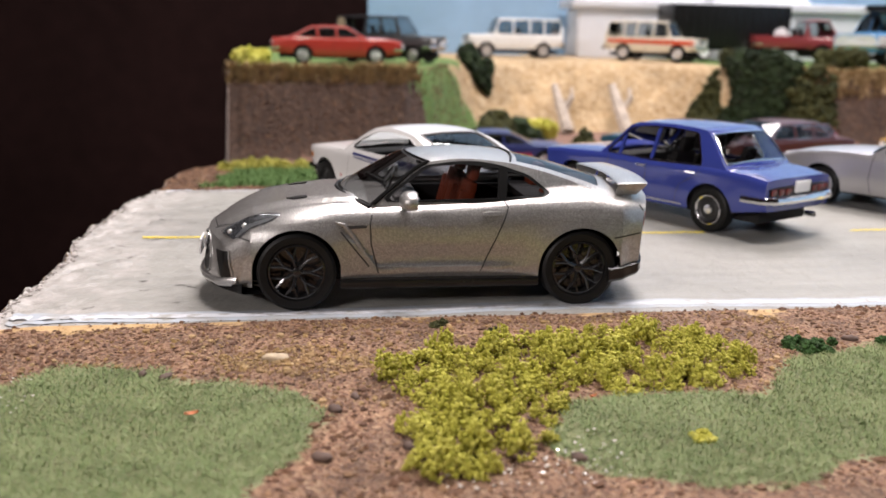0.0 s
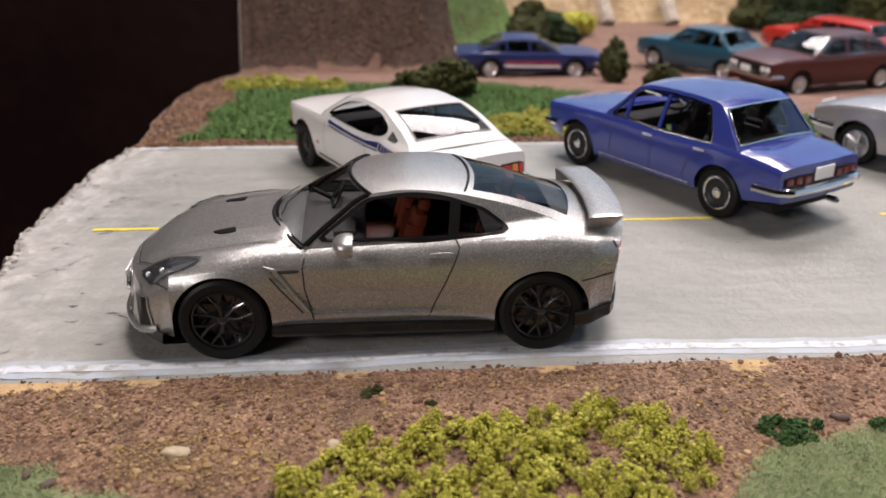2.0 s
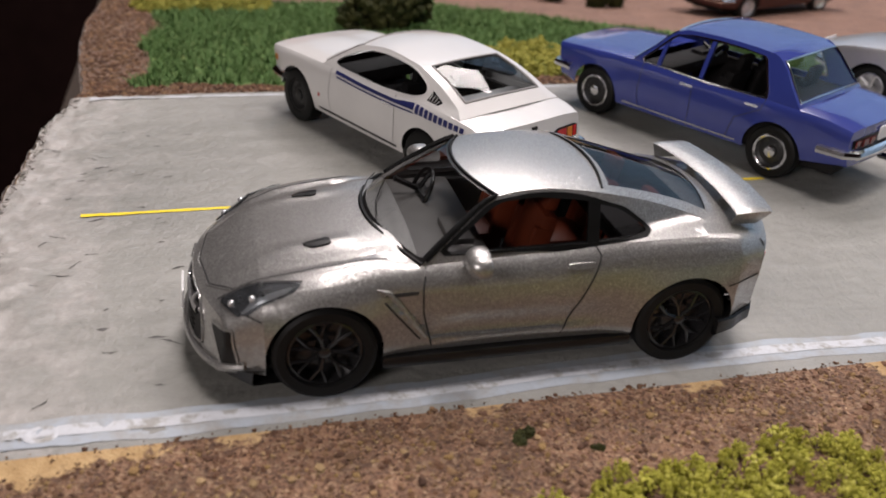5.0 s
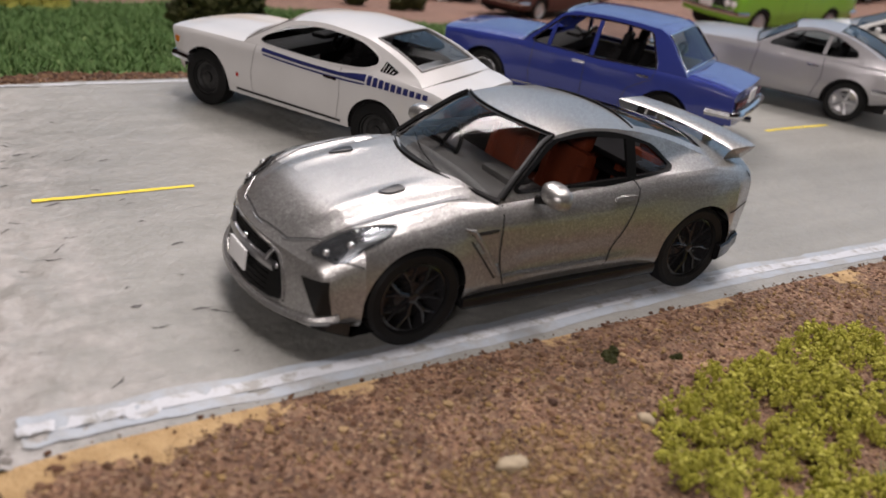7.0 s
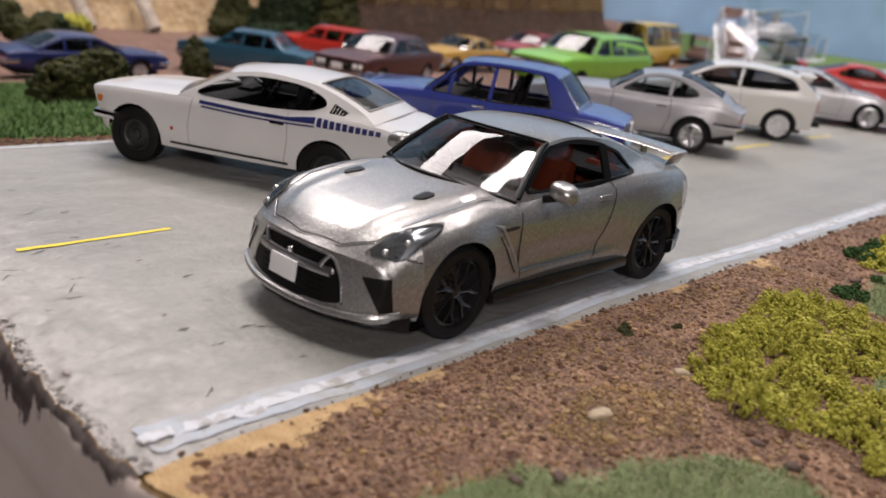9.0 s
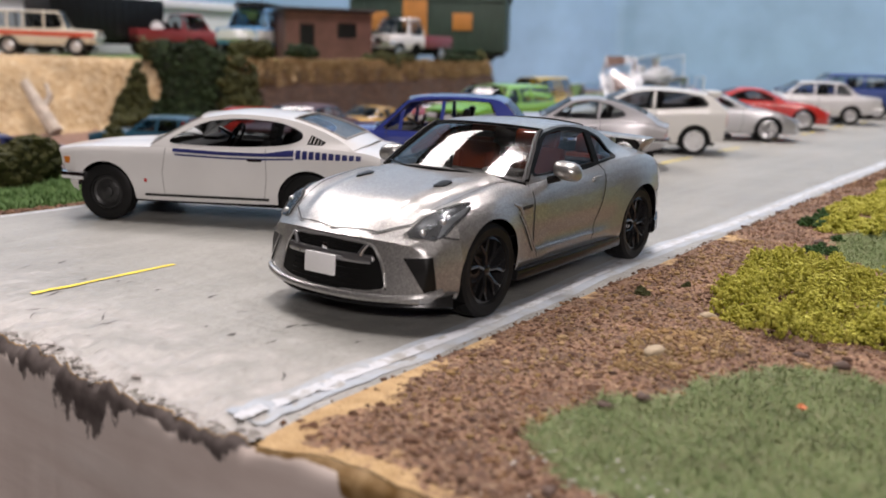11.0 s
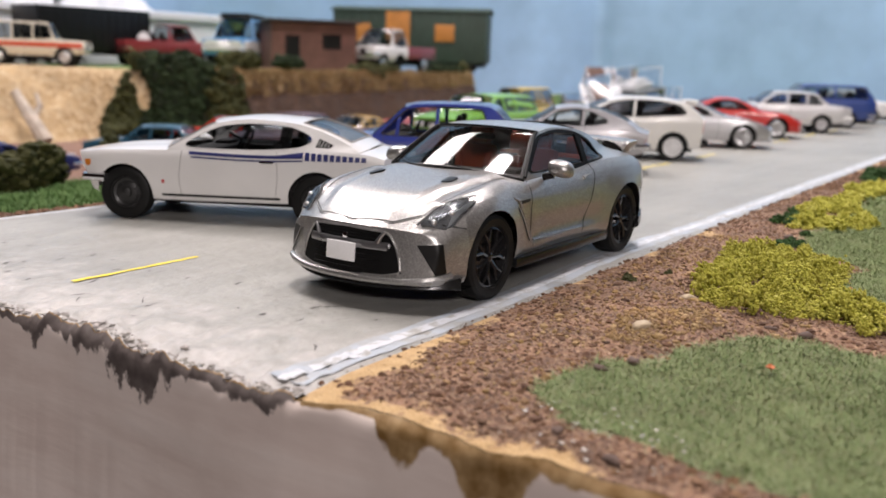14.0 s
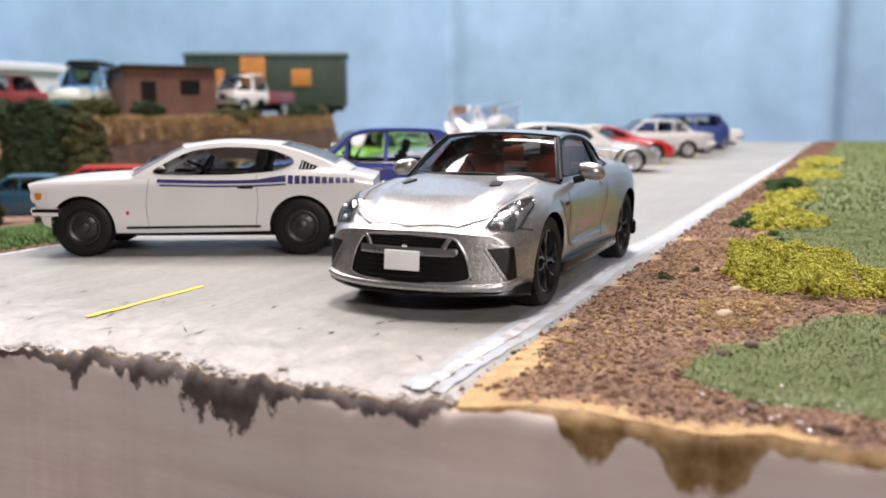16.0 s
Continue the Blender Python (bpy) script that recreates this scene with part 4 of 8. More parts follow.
def old_car(name, label, mat, s, front="square", tail="bar", trim=CHROME, trimw=0.014, pillars=(), gaps=(), stripe=None, glass=GLASS, bumpers=True, plate=True, handles=(), mirrors=None, extras=None):
    """A model car of the 1960s to 90s: body, glass, bumpers, lamps, gaps."""
    car = thing(name, label, "model car")
    sh = Shell(s)
    shell_parts(car, sh, s, mat, glass)
    add_wheels(car, s)
    fit_out(car, sh, s)
    if trim:
        halves(car, "window_trim", lambda: sh.trim(trimw), trim)
    for px in pillars:
        halves(car, "window_post", lambda: sh.pillars([px], s["cabin"].get("post", 0.06), s["cabin"].get("postlean", 0.03)), mat if s["cabin"].get("postmat") is None else s["cabin"]["postmat"])
    if gaps:
        both(car, "panel_gap", seams(sh, gaps, 0.009), s.get("gapmat", SEAM))
    if s.get("rimmould"):
        for w in ("windscreen", "back"):
            part("screen_moulding", sh.screen_rim(w, 0.011), s["rimmould"], car)
    nx, tx, W = s["nose"], s["tail"], s["W"]
    zn, zt = sh.sh(nx), sh.sh(tx)
    sn, st = sh.sill(nx), sh.sill(tx)
    if front != "none":
        lo, hi, w = (zn - 0.24, zn - 0.05, W * s["plan"][0][1] * 0.9) if front == "square" else (zn - 0.2, zn - 0.08, W * s["plan"][0][1] * 0.85)
        part("grille", sh.patch([(-5, -w, hi), (-5, w, hi), (-5, w, lo), (-5, -w, lo)], (1, 0, 0), 0.006), BLACK, car, "black grille")
        for sg in (-1, 1):
            for y in ((0.9, 0.68) if front == "square" else (0.84,)):
                bm = bmesh.new()
                q = sh.on((-5, sg * w * y, (lo + hi) / 2), (1, 0, 0))
                lathe(bm, [(0.075, 0.05), (0.075, -0.01), (0.06, -0.02), (0.03, -0.035), (0.002, -0.04)], 16)
                for v in bm.verts:
                    v.co = Vector((v.co.y, v.co.x, v.co.z)) + q
                part("headlight", bm, LENS if front == "lens" else WHITEP, car)
        bm = bmesh.new()
        for z in (lo + 0.03, (lo + hi) / 2, hi - 0.03):
            tube(bm, [sh.on((-5, y, z), (1, 0, 0)) - Vector((0.012, 0, 0)) for y in np.linspace(-w, w, 9)], 0.008, 5)
        part("grille_bar", bm, CHROME, car)
    for sg in (-1, 1):
        w = W * s["plan"][-1][1] * 0.92
        if tail == "bar":
            part("tail_light", sh.patch([(5, sg * w * 0.45, zt - 0.1), (5, sg * w, zt - 0.1), (5, sg * w, zt - 0.26), (5, sg * w * 0.45, zt - 0.26)], (-1, 0, 0), 0.01), REDLENS, car)
        elif tail == "tall":
            part("tail_light", sh.patch([(5, sg * w * 0.78, zt + 0.02), (5, sg * w, zt + 0.02), (5, sg * w * 1.05, zt - 0.32), (5, sg * w * 0.85, zt - 0.32)], (-1, 0, 0), 0.012), REDLENS, car)
    if bumpers:
        for x, z, d, nm, o in ((nx, sn + 0.16, (1, 0, 0), "front_bumper", -0.05), (tx, st + 0.14, (-1, 0, 0), "rear_bumper", 0.05)):
            bm = bmesh.new()
            w = W * 0.93
            pts = [sh.on((-5 * d[0], y, z), d) + Vector((o, 0, 0)) for y in np.linspace(-w, w, 15)]
            pts = [Vector((pts[0].x - o * 6, pts[0].y * 1.06, z))] + pts + [Vector((pts[-1].x - o * 6, pts[-1].y * 1.06, z))]
            tube(bm, pts, 0.055, 8)
            part(nm, bm, s.get("bumpermat", CHROME), car)
    if plate:
        for d, x in ((1, -5), (-1, 5)):
            bm = bmesh.new()
            z = (sn + 0.28) if d == 1 else (st + 0.3)
            q = sh.on((x, 0, z), (d, 0, 0)) - Vector((d * (0.02 if d == -1 else 0.09), 0, 0))
            add_box(bm, *q, 0.02, 0.34, 0.16, 0.006)
            part("number_plate", bm, WHITEP, car, "blank white number plate")
    for x, z in handles:
        both(car, "door_handle", sh.patch([(x - 0.09, -2, z + 0.015), (x + 0.09, -2, z + 0.015), (x + 0.09, -2, z - 0.015), (x - 0.09, -2, z - 0.015)], (0, 1, 0), 0.015), s.get("handlemat", CHROME))
    if mirrors:
        for sg in (-1, 1):
            bm = bmesh.new()
            add_box(bm, mirrors[0], sg * mirrors[1], mirrors[2], 0.1, 0.16, 0.1, 0.035)
            tube(bm, [(mirrors[0] + 0.02, sg * mirrors[1] * 0.86, mirrors[2] - 0.1), (mirrors[0], sg * mirrors[1], mirrors[2])], 0.018, 6)
            part("mirror", bm, s.get("mirrormat", mat), car)
    if extras:
        extras(car, sh, s, mat)
    return car


def fastback_extras(car, sh, s, mat):
    # twin side stripes that break into bars towards the tail
    both(car, "side_stripe", sh.band([(-0.42, 0.895), (0.3, 0.88), (0.7, 0.885), (0.9, 0.915), (1.06, 0.935)], [(-0.38, 0.855), (0.3, 0.84), (0.7, 0.845), (1.06, 0.86)], -0.41, 1.06, 0.004), NAVY, "navy blue broad stripe")
    both(car, "thin_stripe", sh.band([(-0.38, 0.835), (0.3, 0.82), (0.7, 0.825), (1.06, 0.842)], [(-0.38, 0.815), (0.3, 0.8), (0.7, 0.805), (1.06, 0.822)], -0.38, 1.06, 0.004, nz=2), NAVY, "thin navy blue stripe")
    for k in range(10):
        x, z = 1.085 + 0.078 * k, 0.935 - 0.004 * k
        both(car, "stripe_bar", sh.band([(x, z), (x + 0.058, z)], [(x, z - 0.1 + 0.005 * k), (x + 0.058, z - 0.1 + 0.005 * k)], x, x + 0.058, 0.005, 4, 4), NAVY)
    # louvre on the rear pillar
    both(car, "louvre_panel", sh.patch([(1.2, -2, 1.0), (1.24, -2, 1.105), (1.42, -2, 1.03), (1.38, -2, 0.995)], (0, 1, 0), 0.004, 3, 0.01, 0), SATIN)
    for k in range(4):
        x = 1.235 + 0.04 * k
        both(car, "louvre_slat", sh.ribbon([(x, -2, 1.005), (x + 0.02, -2, 1.09 - 0.018 * k)], 0.008, (0, 1, 0), 0.012), mat)
    both(car, "sill_strip", seams(sh, [[(-0.78, 0.335), (0.76, 0.345)]], 0.03), BLACK, "black sill strip")
    both(car, "side_marker", sh.patch([(-1.82, -2, 0.74), (-1.72, -2, 0.74), (-1.74, -2, 0.66), (-1.8, -2, 0.66)], (0, 1, 0), 0.008), AMBER)
    both(car, "fender_badge", sh.patch([(-0.77, -2, 0.53), (-0.735, -2, 0.53), (-0.735, -2, 0.485), (-0.77, -2, 0.485)], (0, 1, 0), 0.006), REDLENS)
    both(car, "tail_panel", sh.patch([(5, -0.3, 0.775), (5, -0.7, 0.775), (5, -0.7, 0.61), (5, -0.3, 0.61)], (-1, 0, 0), 0.004), BLACK)
    for y0, y1, m in ((0.36, 0.5, REDLENS), (0.52, 0.6, AMBER), (0.62, 0.68, REDLENS)):
        both(car, "tail_light", sh.patch([(5, -y0, 0.75), (5, -y1, 0.75), (5, -y1, 0.64), (5, -y0, 0.64)], (-1, 0, 0), 0.012, 3, roundness=0), m)
    bm = bmesh.new()
    add_box(bm, *(sh.on((5, 0, 0.84), (-1, 0, 0))), 0.02, 0.08, 0.05, 0.008)
    part("badge", bm, BLACK, car)


def fastback_coupe():
    mat = paint("white_enamel", (0.64, 0.63, 0.615), rough=0.3)
    s = base_spec(gapmat=PALEGAP, rimmould=PALEGAP, shelfmat=PALESHELF, nose=-1.98, tail=2.12, W=0.775, axles=(-1.28, 1.23), tyre=0.335, tw=0.21, rim=0.2, rimkind="steel", rimmat=RIMDARK, gap=0.035,
                  cowl=-0.68, deck=1.62, bowf=0.12, bowr=0.06, leanf=-0.34, leanr=0.12, zlean=0.8, ptop=4,
                  plan=[(-1.98, 0.93), (-1.6, 0.985), (-0.8, 1.0), (0.5, 1.0), (1.4, 1.0), (2.12, 0.95)],
                  sill=[(-1.98, 0.36), (-1.5, 0.32), (-0.8, 0.27), (0.9, 0.29), (1.6, 0.34), (2.12, 0.42)],
                  shoulder=[(-1.98, 0.83), (-1.5, 0.87), (-0.6, 0.9), (0.2, 0.92), (0.9, 0.93), (1.4, 0.96), (1.9, 0.93), (2.12, 0.88)],
                  top=[(-1.98, 0.84), (-1.5, 0.9), (-0.6, 0.95), (1.5, 1.03), (1.8, 0.97), (2.12, 0.91)],
                  bulges=[(-1.2, 0.0, 0.8, 0.35, 0.02)],
                  cabin=dict(line=[(-0.71, 0.9), (-0.46, 1.05), (-0.09, 1.245), (0.35, 1.3), (0.85, 1.275), (1.2, 1.2), (1.6, 1.04), (1.75, 0.95)], roof=(-0.1, 0.95), lean=0.44, lean2=0.2, crown=0.035,
                             bow=0.16, bowback=0.06, inw=0.95, inr=0.82, lowr=0.2, highr=0.97, lows=0.05, seat=0.32, seath=0.5, cut=0.2, taper=0.05, tstart=0.9,
                             dlo=[(-0.57, 0.945), (-0.07, 1.212), (0.35, 1.257), (0.85, 1.235), (1.12, 1.14), (1.16, 1.06), (0.98, 0.98), (0.5, 0.94), (0.0, 0.935)], windows=()))
    return old_car("fastback_coupe", "white model fastback coupe with navy side stripes and black wheels", mat, s, tail="none", trim=mat, trimw=0.02,
                   gaps=[[(-0.5, 0.9), (-0.54, 0.6), (-0.52, 0.32)], [(0.72, 0.93), (0.74, 0.6), (0.7, 0.32)]], handles=[(0.6, 0.8)], extras=fastback_extras)


LAMPDARK = plain("smoked_red_lamp", (0.12, 0.012, 0.01), 0.2, amount=0.2, coat=0.5)


def saloon_extras(car, sh, s, mat):
    part("tail_panel", sh.patch([(5, -0.68, 0.74), (5, 0.68, 0.74), (5, 0.68, 0.6), (5, -0.68, 0.6)], (-1, 0, 0), 0.012), BLACK, car)
    for sg in (-1, 1):
        for y in (0.3, 0.45, 0.6):
            bm = bmesh.new()
            add_box(bm, *(sh.on((5, sg * y, 0.67), (-1, 0, 0)) + Vector((0.02, 0, 0))), 0.02, 0.12, 0.085, 0.01)
            part("tail_lamp", bm, LAMPDARK, car)
    both(car, "sill_strip", seams(sh, [[(-0.85, 0.31), (0.85, 0.32)]], 0.02), CHROME, "thin bright sill strip")
    both(car, "waist_crease", seams(sh, [[(-1.85, 0.77), (0.5, 0.79)], [(0.6, 0.66), (1.0, 0.75), (2.0, 0.77)]], 0.012), mat)
    bm = bmesh.new()
    lathe(bm, [(0.03, 0), (0.04, 0), (0.04, -0.14), (0.03, -0.14)], 12)
    ob = part("exhaust_pipe", bm, CHROME, car)
    ob.matrix_basis = pose(2.12 * S, 0.35 * S, 0.3 * S, 0, 0, 90)


def saloon():
    mat = paint("blue_enamel", (0.03, 0.045, 0.235), rough=0.24, coat=1.0)
    s = base_spec(nose=-2.05, tail=2.24, W=0.8, axles=(-1.32, 1.32), tyre=0.32, tw=0.21, rim=0.215, rimkind="steel", rimmat=RIMDARK, gap=0.045, flare=0.012, ring=CHROME, rimmould=CHROME,
                  cowl=-0.78, deck=1.46, bowf=0.08, bowr=0.05, leanf=-0.12, leanr=0.05, ptop=5.5,
                  plan=[(-2.05, 0.94), (-1.7, 0.98), (-0.8, 1.0), (0.6, 1.0), (1.4, 0.99), (2.2, 0.93)],
                  sill=[(-2.02, 0.38), (-1.5, 0.3), (-0.8, 0.25), (0.9, 0.27), (1.7, 0.34), (2.2, 0.42)],
                  shoulder=[(-2.05, 0.81), (-1.6, 0.85), (-0.7, 0.88), (0.2, 0.87), (0.8, 0.875), (1.2, 0.9), (1.8, 0.88), (2.24, 0.82)],
                  top=[(-2.05, 0.83), (-1.6, 0.89), (-0.8, 0.93), (1.2, 0.95), (1.8, 0.92), (2.24, 0.85)],
                  cabin=dict(line=[(-0.8, 0.87), (-0.55, 1.08), (-0.28, 1.335), (-0.1, 1.395), (0.5, 1.415), (1.05, 1.39), (1.2, 1.3), (1.36, 1.11), (1.54, 0.9)], roof=(-0.24, 1.15), lean=0.24, lean2=0.12, crown=0.025,
                             bow=0.1, bowback=0.06, inw=0.95, inr=0.93, lowr=0.09, highr=0.95, seat=0.15, rear=True, round=1, cut=0.08, post=0.055,
                             dlo=[(-0.66, 0.905), (-0.25, 1.305), (0.0, 1.342), (0.6, 1.352), (0.94, 1.337), (1.1, 1.0), (1.11, 0.91), (0.3, 0.895)], windows=()))
    return old_car("saloon_car", "blue model saloon car with chrome trim and black wheels", mat, s, tail="none", trim=CHROME, trimw=0.024, pillars=[0.24, -0.38], glass=CLEARPANE,
                   gaps=[[(-0.6, 0.9), (-0.62, 0.5), (-0.6, 0.28)], [(0.16, 0.9), (0.17, 0.5), (0.15, 0.28)], [(1.13, 0.9), (1.1, 0.78), (0.8, 0.6), (0.7, 0.28)]], handles=[(0.08, 0.79), (0.98, 0.8)], extras=saloon_extras)


def grand_tourer():
    mat = paint("grey_silver_enamel", (0.42, 0.41, 0.42), flake=0.1, metal=0.6, rough=0.35)
    s = base_spec(rimmould=SATIN, nose=-2.15, tail=1.98, W=0.79, axles=(-1.16, 1.14), tyre=0.31, tw=0.2, rim=0.205, rimkind="5", rimmat=ALLOY, gap=0.05, flare=0.02,
                  cowl=-0.32, deck=1.5, bowf=0.2, bowr=0.1, leanf=-0.15, leanr=-0.2, zlean=0.7,
                  plan=[(-2.15, 0.86), (-1.8, 0.95), (-1.2, 1.0), (0.4, 1.0), (1.3, 1.0), (1.98, 0.9)],
                  sill=[(-2.15, 0.34), (-1.6, 0.28), (-0.8, 0.25), (0.8, 0.27), (1.5, 0.34), (1.98, 0.42)],
                  shoulder=[(-2.15, 0.68), (-1.7, 0.8), (-1.0, 0.88), (-0.3, 0.89), (0.4, 0.88), (1.0, 0.9), (1.5, 0.9), (1.98, 0.8)],
                  top=[(-2.15, 0.7), (-1.6, 0.86), (-0.8, 0.95), (-0.3, 0.97), (1.4, 1.0), (1.98, 0.84)],
                  cabin=dict(line=[(-0.36, 0.89), (-0.1, 1.06), (0.2, 1.24), (0.5, 1.285), (0.85, 1.255), (1.25, 1.13), (1.6, 0.97), (1.72, 0.89)], roof=(0.18, 0.75), lean=0.38, lean2=0.2, crown=0.035,
                             bow=0.12, bowback=0.06, inr=0.82, lowr=0.2, highr=0.96, seat=0.5, rear=False, cut=0.14,
                             dlo=[(-0.2, 0.935), (0.2, 1.195), (0.5, 1.235), (0.8, 1.205), (1.12, 1.07), (1.14, 0.99), (0.9, 0.945), (0.3, 0.93)], windows=()))
    return old_car("grand_tourer", "silver grey model fastback with alloy wheels and chrome bumpers", mat, s, front="round", trim=BLACK, trimw=0.014, pillars=[0.68],
                   gaps=[[(-0.3, 0.89), (-0.34, 0.5), (-0.3, 0.28)], [(0.7, 0.9), (0.72, 0.6), (0.62, 0.28)]], handles=[(0.56, 0.76)])


def hatch_extras(car, sh, s, mat):
    bm = bmesh.new()
    add_box(bm, s["cabin"]["roof"][1] + 0.22, 0, sh.line(s["cabin"]["roof"][1]) + 0.04, 0.3, 1.0, 0.06, 0.025)
    for sg in (-1, 1):
        add_box(bm, s["cabin"]["roof"][1] + 0.2, sg * 0.48, sh.line(s["cabin"]["roof"][1]) - 0.02, 0.2, 0.04, 0.12, 0.015)
    part("roof_spoiler", bm, mat, car)


def hatchback():
    mat = paint("ivory_white_enamel", (0.7, 0.69, 0.66), rough=0.3)
    s = base_spec(gapmat=PALEGAP, nose=-2.05, tail=2.02, W=0.845, axles=(-1.31, 1.31), tyre=0.31, tw=0.2, rim=0.22, rimkind="7", rimmat=WHITEP, gap=0.04,
                  cowl=-0.85, deck=1.85, bowf=0.22, bowr=0.1, leanf=-0.05, leanr=-0.08,
                  plan=[(-2.05, 0.86), (-1.7, 0.96), (-1.0, 1.0), (0.8, 1.0), (1.5, 0.99), (2.02, 0.92)],
                  sill=[(-2.05, 0.2), (-1.6, 0.22), (-0.8, 0.22), (0.9, 0.24), (1.6, 0.28), (2.02, 0.3)],
                  shoulder=[(-2.05, 0.62), (-1.7, 0.76), (-1.0, 0.9), (-0.6, 0.93), (0.6, 0.97), (1.5, 1.0), (2.02, 0.96)],
                  top=[(-2.05, 0.66), (-1.6, 0.84), (-0.9, 0.99), (1.9, 1.02), (2.02, 0.99)],
                  bumpermat=mat, handlemat=mat,
                  cabin=dict(line=[(-0.9, 0.92), (-0.5, 1.13), (-0.1, 1.32), (0.3, 1.39), (1.0, 1.37), (1.5, 1.3), (1.72, 1.18), (1.95, 0.98)], roof=(-0.08, 1.5), lean=0.34, crown=0.035, bow=0.14, bowback=0.06,
                             inr=0.86, lowr=0.15, highr=0.9, seat=0.2, cut=0.14,
                             dlo=[(-0.7, 0.965), (-0.08, 1.28), (0.3, 1.34), (1.0, 1.325), (1.42, 1.25), (1.55, 1.1), (1.5, 1.04), (0.4, 0.985)], windows=()))
    return old_car("hatchback", "white model hatchback with white wheels and red tail lamps", mat, s, front="lens", tail="tall", trim=BLACK, trimw=0.02, pillars=[0.42], gaps=[[(-0.72, 0.93), (-0.75, 0.55), (-0.7, 0.26)], [(0.45, 0.97), (0.5, 0.6), (0.42, 0.26)]],
                   bumpers=False, extras=hatch_extras, mirrors=(-0.42, 0.92, 1.03), glass=SMOKE)


def low_coupe(name, label, mat, wing=True):
    s = base_spec(nose=-2.12, tail=2.1, W=0.87, axles=(-1.21, 1.21), tyre=0.315, tw=0.22, rim=0.235, rimkind="5", rimmat=ALLOY, gap=0.04, flare=0.015,
                  cowl=-0.6, deck=1.45, bowf=0.34, bowr=0.25, leanf=0.0, leanr=-0.05,
                  plan=[(-2.12, 0.82), (-1.8, 0.93), (-1.2, 1.0), (0, 0.95), (1.2, 1.0), (1.8, 0.95), (2.1, 0.84)],
                  sill=[(-2.12, 0.2), (-1.6, 0.2), (-0.8, 0.2), (0.8, 0.22), (1.6, 0.28), (2.1, 0.34)],
                  shoulder=[(-2.12, 0.5), (-1.7, 0.68), (-1.2, 0.8), (-0.5, 0.82), (0.3, 0.83), (1.2, 0.9), (1.8, 0.86), (2.1, 0.78)],
                  top=[(-2.12, 0.54), (-1.6, 0.72), (-1.0, 0.83), (-0.5, 0.9), (1.4, 0.96), (2.1, 0.83)],
                  cabin=dict(line=[(-0.7, 0.82), (-0.35, 1.0), (0.05, 1.17), (0.35, 1.2), (0.7, 1.16), (1.1, 1.03), (1.6, 0.87)], roof=(0.05, 0.62), lean=0.5, crown=0.03, bow=0.16, bowback=0.12, inr=0.84, lowr=0.1, highr=0.95, seat=0.15, rear=False, cut=0.16,
                             dlo=[(-0.5, 0.86), (0.02, 1.12), (0.35, 1.155), (0.65, 1.12), (0.95, 0.98), (0.9, 0.9), (0.3, 0.87)], windows=()))

    def extras(car, sh, s, m):
        if wing:
            bm = bmesh.new()
            add_box(bm, 1.92, 0, 1.08, 0.22, 1.4, 0.035, 0.012)
            for sg in (-1, 1):
                add_box(bm, 1.9, sg * 0.62, 0.97, 0.14, 0.05, 0.2, 0.012)
            part("rear_wing", bm, m, car)
        both(car, "headlight", sh.patch([(-1.95, -0.5, 3), (-1.95, -0.74, 3), (-1.72, -0.74, 3), (-1.76, -0.5, 3)], (0, 0, -1), 0.01), LENS)

    return old_car(name, label, mat, s, front="none", trim=BLACK, trimw=0.016, gaps=[[(-0.55, 0.82), (-0.58, 0.5), (-0.5, 0.24)], [(0.6, 0.84), (0.62, 0.6), (0.5, 0.24)]], bumpers=False, plate=False, mirrors=(-0.32, 0.9, 0.93), extras=extras, glass=SMOKE)


